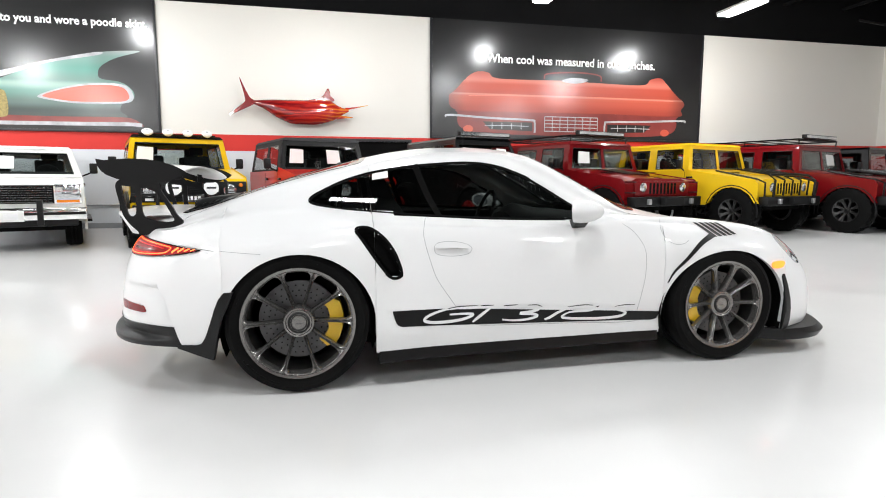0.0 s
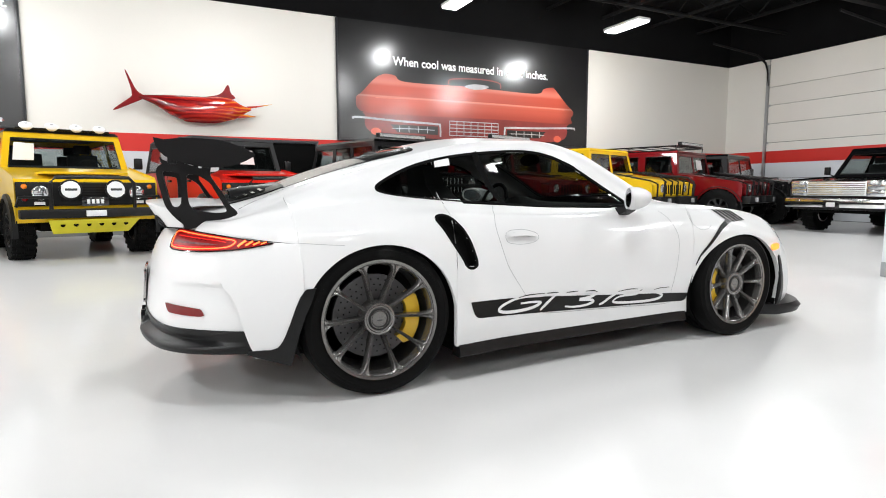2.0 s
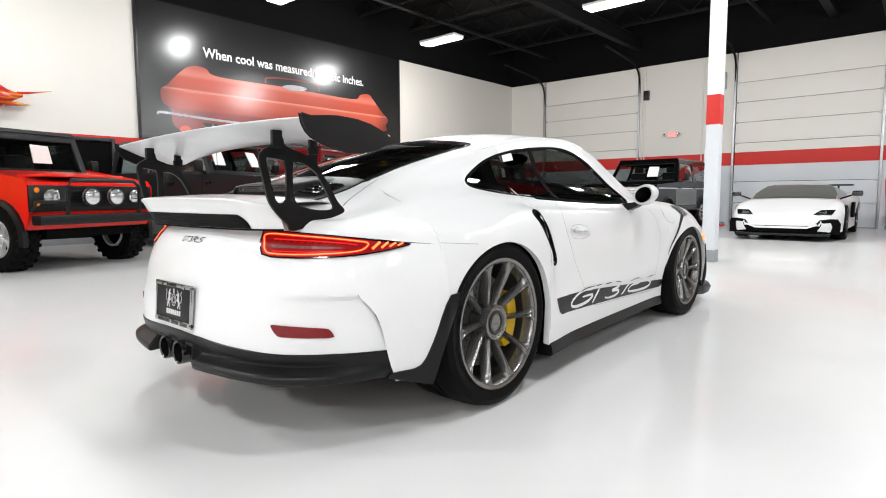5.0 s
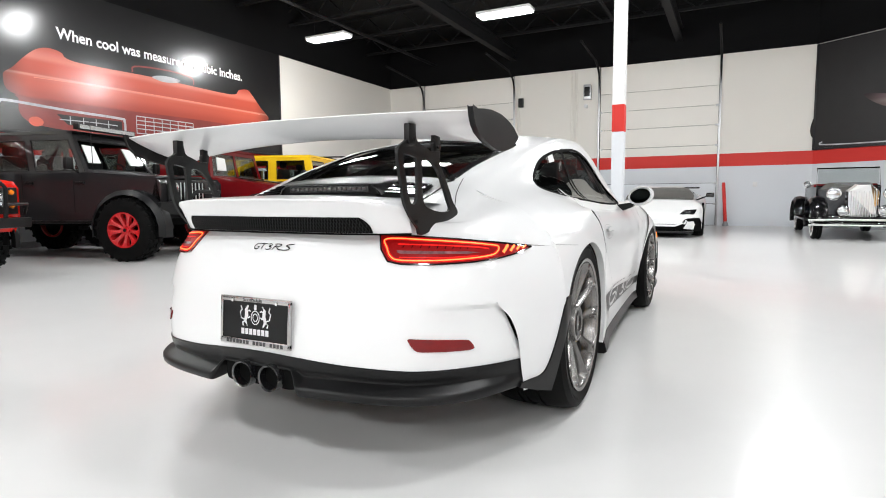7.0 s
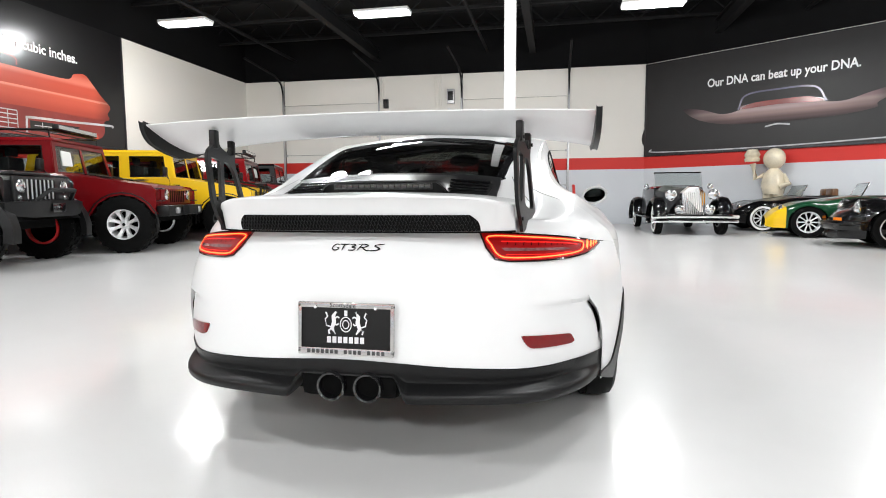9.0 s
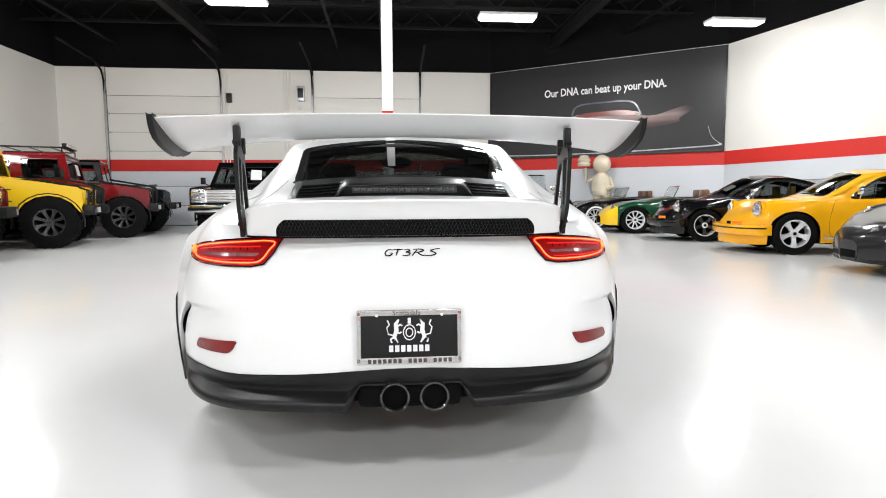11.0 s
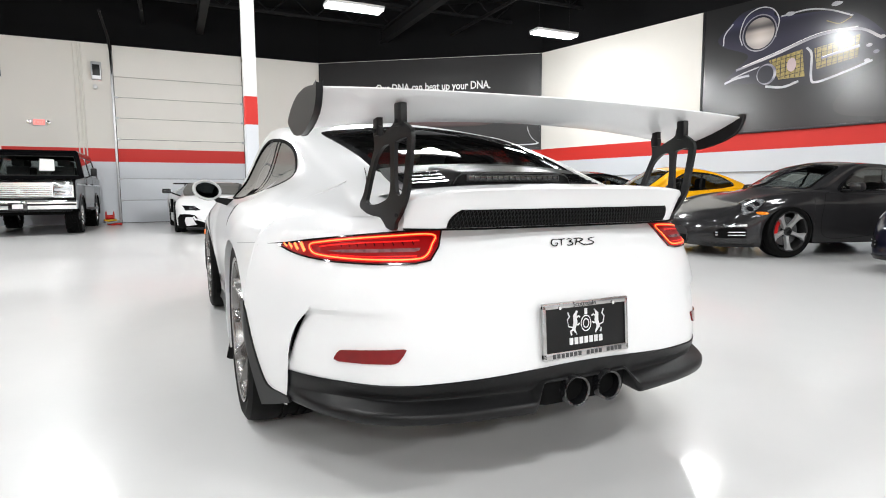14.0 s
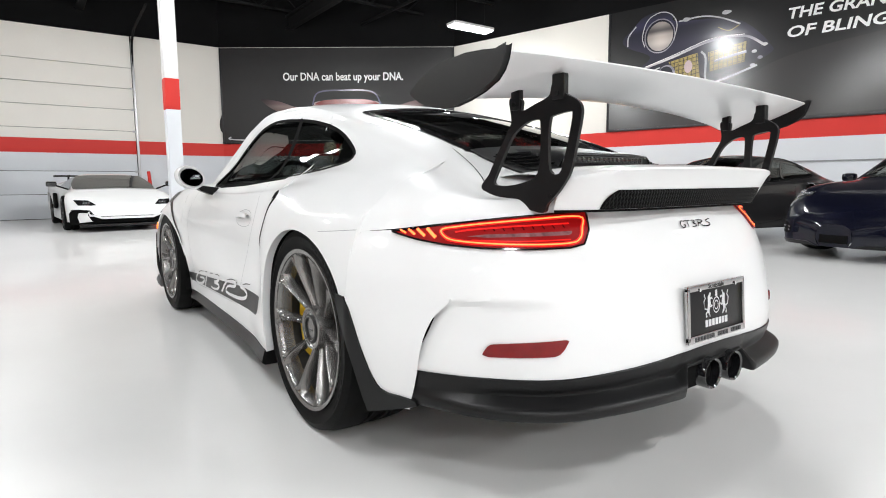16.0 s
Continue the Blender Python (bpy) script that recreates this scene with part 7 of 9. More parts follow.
def defender(m, label, body, top_mat, cabin_mat, extra):
    spec = dict(wb=2.36, fo=0.55, ro=0.55, w=1.72, zb=0.52, arch=0.47, hood0=1.10, hood1=1.285, cowl=-0.72, belt=1.22, roof=1.86, screen0=-0.72, screen1=-0.84, rear0=-2.86, rear1=-2.80, tumble=0.12, body=body,
                roof_mat=top_mat, cabin=cabin_mat, screen_mat=M["black_satin"] if extra == "red" else body, doors=((0.08, 0.40), (0.46, 0.94)), gaps=(-0.78, -1.65), r=0.41, tw=0.27, rim=0.225, spokes=5 if extra == "red" else 8, rim_mat=M["alu"] if extra == "red" else M["black_satin"], track=1.52, papers=(0.1, 0.55) if extra == "red" else (0.08,), flare_mat=M["black_satin"], flare=0.05)
    c = offroader(m, label, spec)
    x = 0.55
    g = part("grille_panel", boxed(x, x + 0.03, -0.845, 0.845, 0.74, 1.06, 0.01), M["black_satin"], c, "black front panel with lamps")
    for i in range(7):
        part("slat", boxed(x + 0.03, x + 0.045, -0.36, 0.36, 0.80 + 0.036 * i, 0.815 + 0.036 * i), M["steel_black"], g)
    for s in (-1, 1):
        lamp_round(c, x + 0.03, s * 0.58, 0.92, 0.09)
        lamp_round(c, x + 0.03, s * 0.755, 1.00, 0.035, M["amber"], "indicator", M["black_satin"])
        lamp_round(c, x + 0.03, s * 0.755, 0.84, 0.035, M["lens_red"] if extra == "yellow" else M["amber"], "marker_lamp", M["black_satin"])
        lamp_round(c, x + 0.19, s * (0.17 if extra == "red" else 0.27), 0.92 if extra == "red" else 0.96, 0.11 if extra == "red" else 0.125, M["white_print"] if extra == "yellow" else M["lamp_lens"], "spot_lamp", M["black_satin"])
        if extra == "yellow":
            part("letter_bar", boxed(x + 0.225, x + 0.228, s * 0.27 - 0.07, s * 0.27 + 0.07, 0.945, 0.975), M["interior_grey"], c)
    bp = part("front_bumper", boxed(x + 0.04, x + 0.22, -0.84, 0.84, 0.58, 0.70, 0.02), M["black_satin"], c)
    for s in (-1, 1):
        part("bull_bar", tube(bmesh.new(), [(x + 0.2, s * 0.5, 0.70), (x + 0.22, s * 0.5, 1.05), (x + 0.2, s * 0.44, 1.12), (x + 0.2, 0, 1.13)], 0.025, 8), M["black_satin"], bp)
        part("side_bar", tube(bmesh.new(), [(x + 0.2, s * 0.5, 0.86), (x + 0.16, s * 0.84, 0.86), (x + 0.1, s * 0.86, 0.74)], 0.02, 8), M["black_satin"], bp)
    if extra == "yellow":
        part("winch", boxed(x + 0.24, x + 0.30, -0.12, 0.12, 0.60, 0.68, 0.01), M["alu"], bp)
        part("plate", boxed(x + 0.24, x + 0.255, -0.16, 0.16, 0.74, 0.86, 0.004), M["black_gloss"], bp)
        for i in range(4):
            part("emblem", boxed(x + 0.255, x + 0.258, -0.10 + 0.055 * i, -0.065 + 0.055 * i, 0.77, 0.83), M["alu"], bp)
    part("bonnet_ridge", boxed(-0.66, 0.45, -0.52, 0.52, 1.17, 1.205, 0.015), body, c)
    if extra == "yellow":
        sk = part("skid_plate", loft(bmesh.new(), [[(x + 0.26, -0.55, 0.56), (x + 0.26, 0.55, 0.56), (x + 0.24, 0.55, 0.56), (x + 0.24, -0.55, 0.56)], [(x - 0.02, -0.46, 0.36), (x - 0.02, 0.46, 0.36), (x - 0.04, 0.46, 0.36), (x - 0.04, -0.46, 0.36)]]), M["skid_yellow"], c, "yellow perforated skid plate")
        for i in range(6):
            part("hole", spin(bmesh.new(), [(0.0, 0.262), (0.03, 0.262)], 10, "x", (x - 0.09, -0.38 + 0.152 * i, 0.49)), M["dark"], sk)
        for i in range(4):
            o = part("roof_lamp", spin(bmesh.new(), [(0.0, 0.03), (0.07, 0.026), (0.088, 0.01), (0.092, -0.01), (0.06, -0.05), (0.0, -0.055)], 20, "x"), M["white_print"], c)
            o.matrix_basis = pose(-0.80, -0.48 + 0.32 * i, 1.915, 0, -58, 0)
            part("lamp_dot", spin(bmesh.new(), [(0.0, 0.034), (0.02, 0.032)], 10, "x"), M["galv"], o)
        part("lamp_rail", tube(bmesh.new(), [(-0.82, -0.62, 1.868), (-0.82, 0.62, 1.868)], 0.02, 6), M["black_satin"], c)
        part("snorkel_fan", boxed(0.0, 0.28, 0.862, 0.87, 1.0, 1.1), M["black_satin"], c)
        for s in (-1, 1):
            part("wing_badge", boxed(x + 0.06, x + 0.065, s * 0.6 - 0.06, s * 0.6 + 0.06, 0.76, 0.80), M["paper"], bp)
    return c


HEAD = -71.0
defender(pose(-2.02, 6.45, 0, 0, 0, HEAD - 0.5), "yellow off-roader with black roof, spot lamps and yellow skid plate", M["p_yellow"], M["black_satin"], M["p_yellow"], "yellow")
defender(pose(0.48, 6.62, 0, 0, 0, HEAD), "red off-roader with black canvas top and silver wheels", M["p_red"], M["canvas"], M["canvas"], "red")


def jeep(m):
    spec = dict(wb=2.95, fo=0.42, ro=0.5, w=1.60, zb=0.62, arch=0.55, hood0=1.20, hood1=1.28, cowl=-0.75, belt=1.28, roof=1.96, screen0=-0.80, screen1=-1.12, rear0=-3.4, rear1=-3.3, tumble=0.13, body=M["p_grey"], cabin=M["p_grey"], roof_mat=M["p_black"],
                doors=((0.03, 0.33), (0.37, 0.62), (0.66, 0.96)), gaps=(-1.0, -1.9, -2.6), r=0.46, tw=0.32, rim=0.25, spokes=9, rim_mat=M["rim_red"], track=1.78, papers=(0.1, 0.7), flare_mat=M["black_satin"], flare=0.07, flare_out=0.2)
    c = offroader(m, "dark grey four-door off-roader with red wheels and light bar", spec)
    g = part("grille_panel", boxed(0.42, 0.46, -0.62, 0.62, 0.86, 1.2, 0.02), M["p_grey"], c)
    for i in range(7):
        part("slot", boxed(0.46, 0.465, -0.34 + 0.095 * i, -0.29 + 0.095 * i + 0.015, 0.90, 1.16), M["chrome"] if i % 2 == 9 else M["dark"], g)
        part("slot_trim", boxed(0.46, 0.475, -0.345 + 0.095 * i, -0.335 + 0.095 * i, 0.90, 1.16), M["alu"], g)
    for s in (-1, 1):
        lamp_round(c, 0.46, s * 0.49, 1.07, 0.085)
        lamp_round(c, 0.46, s * 0.52, 0.92, 0.035, M["lamp_lens"], "fog_lamp")
    b = part("front_bumper", loft(bmesh.new(), [[(0.52, -0.9, 0.70), (0.62, -0.5, 0.66), (0.62, 0.5, 0.66), (0.52, 0.9, 0.70), (0.4, 0.9, 0.70), (0.4, -0.9, 0.70)], [(0.52, -0.9, 0.86), (0.66, -0.5, 0.88), (0.66, 0.5, 0.88), (0.52, 0.9, 0.86), (0.4, 0.9, 0.86), (0.4, -0.9, 0.86)]]), M["black_satin"], c)
    part("stinger_bar", tube(bmesh.new(), [(0.6, -0.4, 0.88), (0.72, -0.3, 1.02), (0.72, 0.3, 1.02), (0.6, 0.4, 0.88)], 0.03, 8), M["black_satin"], b)
    part("plate", boxed(0.66, 0.67, -0.15, 0.15, 0.72, 0.84, 0.004), M["black_gloss"], b)
    light_bar(c, -1.06, 2.02, 0.62)
    part("bonnet_bulge", boxed(-0.7, 0.35, -0.42, 0.42, 1.22, 1.27, 0.02), M["p_grey"], c)
    for s in (-1, 1):
        part("antenna", tube(bmesh.new(), [(-0.7, s * 0.74, 1.25), (-0.7, s * 0.75, 2.1)], 0.005, 5), M["black_satin"], c) if s < 0 else None
    return c


jeep(pose(3.82, 6.68, 0, 0, 0, HEAD - 2))


def wide_truck(m, label, body, rim_mat, extra):
    spec = dict(wb=3.30, fo=0.50, ro=0.62, w=2.16, zb=0.62, arch=0.55, hood0=1.08, hood1=1.28, cowl=-1.0, belt=1.28, roof=1.90, screen0=-1.0, screen1=-1.10, rear0=-3.85, rear1=-3.80, tumble=0.16, body=body, cabin=body if extra != "open" else M["canvas"], roof_mat=body,
                doors=((0.05, 0.30), (0.37, 0.62), (0.68, 0.95)), gaps=(-1.08, -2.0, -2.9), r=0.475, tw=0.34, rim=0.24, spokes=8, rim_mat=rim_mat, track=1.83, split=True, papers=(0.14,) if extra == "rack" else ((0.62,) if extra == "rack2" else ()), flare=0.012, flare_out=0.004, flare_mat=M["black_satin"])
    c = offroader(m, label, spec)
    # sloping bonnet with cut corners, slotted nose
    part("bonnet", loft(bmesh.new(), [[(-1.0, -0.98, 1.26), (-1.0, 0.98, 1.26), (-1.0, 0.72, 1.33), (-1.0, -0.72, 1.33)], [(0.46, -0.86, 1.06), (0.46, 0.86, 1.06), (0.44, 0.66, 1.13), (0.44, -0.66, 1.13)]]), body, c)
    part("bonnet_panel", loft(bmesh.new(), [[(-0.9, -0.30, 1.322), (-0.9, 0.30, 1.322), (-0.9, 0.30, 1.334), (-0.9, -0.30, 1.334)], [(-0.1, -0.28, 1.215), (-0.1, 0.28, 1.215), (-0.1, 0.28, 1.228), (-0.1, -0.28, 1.228)]]), M["black_satin"] if extra != "guard" else body, c)
    nose = part("nose", boxed(0.46, 0.53, -0.80, 0.80, 0.80, 1.08, 0.02), body, c)
    for i in range(8):
        part("slot", boxed(0.53, 0.535, -0.39 + 0.104 * i, -0.335 + 0.104 * i, 0.83, 1.04), M["dark"], nose)
    for s in (-1, 1):
        lamp_round(c, 0.53, s * 0.585, 0.96, 0.085)
        part("indicator", boxed(0.40, 0.47, s * 0.88 - 0.06, s * 0.88 + 0.06, 0.90, 1.02, 0.01), M["amber"], c)
        part("hood_vent", boxed(-0.55, -0.2, s * 0.6 - 0.1, s * 0.6 + 0.1, 1.245, 1.262), M["black_satin"], c)
    b = part("front_bumper", boxed(0.50, 0.70, -0.98, 0.98, 0.60, 0.78, 0.02), M["black_satin"], c)
    part("winch", boxed(0.70, 0.82, -0.28, 0.28, 0.62, 0.78, 0.02), M["steel_black"], b)
    for y in (-0.62, 0.62):
        part("tow_ring", boxed(0.70, 0.76, y - 0.04, y + 0.04, 0.64, 0.74, 0.01), M["galv"], b)
    if extra in ("guard", "rack2"):
        gd = part("brush_guard", tube(bmesh.new(), [(0.66, -0.75, 0.78), (0.68, -0.75, 1.1), (0.55, -0.72, 1.2), (0.66, 0, 1.22), (0.55, 0.72, 1.2), (0.68, 0.75, 1.1), (0.66, 0.75, 0.78)], 0.025, 8), M["black_satin"], c)
        for y in (-0.45, -0.15, 0.15, 0.45):
            part("guard_bar", tube(bmesh.new(), [(0.68, y, 0.8), (0.70, y, 1.1), (0.5, y, 1.2), (-0.3, y * 1.2, 1.34)], 0.02, 6), M["black_satin"], gd)
        for s in (-1, 1):
            part("side_hoop", tube(bmesh.new(), [(0.6, s * 0.95, 0.78), (0.62, s * 0.98, 1.05), (0.45, s * 0.96, 1.12), (-0.5, s * 0.85, 1.30)], 0.02, 6), M["black_satin"], gd)
    if extra in ("rack", "rack2"):
        rack(c, -1.15, -3.7, 0.86, 2.03)
        light_bar(c, -1.12, 2.09, 0.7)
    if extra == "rack":
        for s in (-1, 1):
            part("lamp_guard", tube(bmesh.new(), [(0.45, s * 0.74, 0.86), (0.60, s * 0.86, 0.86), (0.60, s * 0.98, 0.86), (0.44, s * 1.06, 0.86), (0.44, s * 1.06, 1.06), (0.6, s * 0.98, 1.06), (0.6, s * 0.86, 1.06), (0.45, s * 0.74, 1.06)], 0.012, 6, True), M["black_satin"], c)
    return c


wide_truck(pose(6.50, 6.66, 0, 0, 0, HEAD), "dark red wide off-road wagon with roof rack and chrome wheels", M["p_maroon"], M["alu"], "rack")
wide_truck(pose(9.22, 6.50, 0, 0, 0, HEAD), "yellow wide off-road wagon with black brush guard", M["p_yellow"], M["rim_black"], "guard")
wide_truck(pose(11.95, 6.42, 0, 0, 0, HEAD), "dark red wide off-road wagon with light bar and black wheels", M["p_maroon"], M["rim_black"], "rack2")
wide_truck(pose(14.35, 6.85, 0, 0, 0, HEAD), "black wide off-road wagon with canvas top", M["p_black"], M["rim_black"], "open")


def square_front(m, label, spec, body, low_body, style):
    """A chrome-nosed wagon with square lamps."""
    c = offroader(m, label, spec)
    x, hw = spec["fo"], spec["w"] / 2
    z0, z1 = (0.80, 1.10) if style == "truck" else (0.72, 1.0)
    g = part("grille", boxed(x, x + 0.03, -hw + 0.40, hw - 0.40, z0, z1, 0.006), M["dark"] if style == "wagon" else M["alu"], c, "chrome grille with fine bars")
    for i in range(8):
        z = z0 + 0.02 + (z1 - z0 - 0.03) * i / 7
        part("bar", boxed(x + 0.03, x + 0.045, -hw + 0.42, hw - 0.42, z - 0.006, z + 0.006), M["chrome"], g)
    if style == "truck":
        part("emblem", prism(bmesh.new(), [(-0.10, 0.93), (-0.035, 0.93), (-0.03, 0.965), (0.035, 0.965), (0.03, 0.93), (0.10, 0.93), (0.095, 0.90), (0.03, 0.90), (0.025, 0.875), (-0.035, 0.875), (-0.03, 0.90), (-0.105, 0.90)], "x", x + 0.045, x + 0.06), M["alu"], g)
    for s in (-1, 1):
        y = s * (hw - 0.22)
        h = part("headlamp", boxed(x, x + 0.045, y - 0.16, y + 0.16, z0 + (0.13 if style == "truck" else 0.05), z1 - 0.01, 0.01), M["lamp_lens"], c)
        part("lamp_frame", boxed(x - 0.005, x + 0.03, y - 0.18, y + 0.18, z0 - 0.01, z1 + 0.01, 0.006), M["chrome"], h)
        part("indicator", boxed(x + 0.03, x + 0.047, y - 0.15, y + 0.15, z0 + 0.01, z0 + (0.11 if style == "truck" else 0.05), 0.005), M["lamp_lens"] if style == "truck" else M["amber"], c)
    b = part("front_bumper", boxed(x + 0.02, x + 0.16, -hw - 0.02, hw + 0.02, z0 - 0.25, z0 - 0.06, 0.025), M["chrome"], c, "chrome bumper")
    part("bumper_strip", boxed(x + 0.16, x + 0.17, -hw, hw, z0 - 0.17, z0 - 0.13), M["black_satin"], b)
    part("plate", boxed(x + 0.165, x + 0.18, -0.16, 0.16, z0 - 0.26, z0 - 0.10, 0.004), M["black_gloss"] if style == "truck" else M["p_cream"], b)
    part("emblem", boxed(x + 0.18, x + 0.183, -0.09, 0.09, z0 - 0.23, z0 - 0.14), M["alu"], b)
    if style == "wagon":
        for s in (-1, 1):
            part("bumper_guard", boxed(x + 0.14, x + 0.24, s * 0.36 - 0.04, s * 0.36 + 0.04, z0 - 0.32, z0 + 0.06, 0.015), M["black_satin"], b)
    part("lower_valance", boxed(x - 0.1, x + 0.04, -hw + 0.1, hw - 0.1, spec["zb"] - 0.05, z0 - 0.2, 0.02), M["black_satin"], c)
    for s in (-1, 1):
        part("side_panel", boxed(-spec["wb"] + 0.55, -0.55, s * (hw + 0.001), s * (hw + 0.006), spec["zb"] + 0.08, spec["belt"] - 0.16), low_body, c)
        part("side_trim", boxed(-spec["wb"] - spec["ro"] + 0.05, x - 0.1, s * (hw + 0.006), s * (hw + 0.014), spec["belt"] - 0.15, spec["belt"] - 0.12), M["chrome"], c)
    return c


square_front(pose(-4.62, 6.62, 0, 0, 0, HEAD + 1), "white classic wagon with chrome grille and wood sides",
             dict(wb=2.76, fo=0.75, ro=0.95, w=1.88, zb=0.42, arch=0.42, hood0=1.03, hood1=1.10, cowl=-0.55, belt=1.12, roof=1.66, screen0=-0.55, screen1=-0.95, rear0=-3.65, rear1=-3.5, tumble=0.15, body=M["p_cream"], doors=((0.04, 0.33), (0.37, 0.64), (0.68, 0.96)), gaps=(-0.9, -1.85), r=0.36, tw=0.24, rim=0.2, spokes=10, rim_mat=M["alu"], track=1.52, papers=(0.1, 0.32), flare=0.03, flare_out=0.02, lug=0), M["p_cream"], M["p_wood"], "wagon")
square_front(pose(12.62, 3.90, 0, 0, 0, 180), "black and silver classic truck wagon with chrome grille",
             dict(wb=2.72, fo=0.80, ro=0.9, w=1.98, zb=0.55, arch=0.47, hood0=1.12, hood1=1.20, cowl=-0.72, belt=1.20, roof=1.88, screen0=-0.72, screen1=-1.15, rear0=-3.6, rear1=-3.35, tumble=0.17, body=M["p_black"], roof_mat=M["p_black"], cabin=M["p_black"], doors=((0.05, 0.42), (0.47, 0.95)), gaps=(-0.95, -2.05), r=0.40, tw=0.29, rim=0.21, spokes=8, rim_mat=M["chrome"], track=1.68, papers=(0.55,), flare=0.03, flare_out=0.02, lug=18), M["p_black"], M["p_silver"], "truck")

# ---- parked sports cars ----
def skin_mesh(guides, xs, arches, rows=20):
    """Both halves of a body from guide curves, with wheel openings."""
    bm = bmesh.new()
    cols = []
    n = len(guides)
    for x in xs:
        p = [np.array((gy(x), gz(x))) for gy, gz in guides]

        def at(u):
            j = min(int(u), n - 2)
            t = u - j
            a = p[j - 1] if j > 0 else np.array((-p[1][0], p[1][1]))
            b, c = p[j], p[j + 1]
            d = p[j + 2] if j + 2 < n else 2 * c - b
            return 0.5 * (2 * b + (c - a) * t + (2 * a - 5 * b + 4 * c - d) * t * t + (3 * b - a - 3 * c + d) * t ** 3)
        zf = 0.0
        for cx, cz, a, b in arches:
            if abs(x - cx) < a - 1e-6:
                zf = cz + b * math.sqrt(1 - ((x - cx) / a) ** 2)
        u1 = n - 1.0
        if at(u1)[1] < zf:
            lo, hi = (n - 1) * 0.35, n - 1.0
            for _ in range(20):
                mid = (lo + hi) / 2
                if at(mid)[1] > zf:
                    lo = mid
                else:
                    hi = mid
            u1 = lo
        col = [at(u1 * i / rows) for i in range(rows + 1)]
        col = [(x, max(0.0, q[0]), q[1]) for q in col]
        col.append((x, max(0.0, col[-1][1] - 0.04), col[-1][2] + 0.004))
        cols.append(col)
    for s in (1, -1):
        loft(bm, [[(x, y * s, z) for x, y, z in c] for c in cols], False, False)
    bmesh.ops.remove_doubles(bm, verts=bm.verts, dist=1e-5)
    return bm


def steps(x0, x1, n, arches):
    xs = {x0 + (x1 - x0) * i / n for i in range(n + 1)}
    for cx, cz, a, b in arches:
        xs |= {cx + a * math.cos(math.pi * k / 12) for k in range(13)} | {cx - a - 0.001, cx + a + 0.001}
    return sorted(x for x in xs if x0 <= x <= x1)


_coarse = {}
M["rim_silver"] = material("wheel_silver", (0.42, 0.42, 0.42), 0.35, 0.5, vary=0.05)
M["caliper_red"] = material("caliper_red", (0.55, 0.01, 0.01), 0.35, coat=0.4)


def classic_form(v):
    """Narrower hips, upright cabin, raised lamp fenders and a shorter nose."""
    x, y, z = v
    k = 0.87 + 0.06 * min(1.0, max(0.0, (z - 0.86) / 0.15))
    k -= 0.02 * min(1.0, max(0.0, (0.7 - x) / 0.5)) * (1.0 if z < 0.9 else 0.0)
    if z > 0.5:
        z += 0.055 * math.exp(-((x - 2.86) / 0.26) ** 2) * math.exp(-((abs(y) - 0.68) / 0.14) ** 2)
    if z > 0.87:
        z = 0.87 + (z - 0.87) * 1.07
    if x > 2.9:
        x = 2.9 + (x - 2.9) * 0.82
    return Vector(((x - 2.456) * 0.93, y * k, z))


def modern_form(v):
    return Vector((v[0] - 2.456, v[1], v[2]))


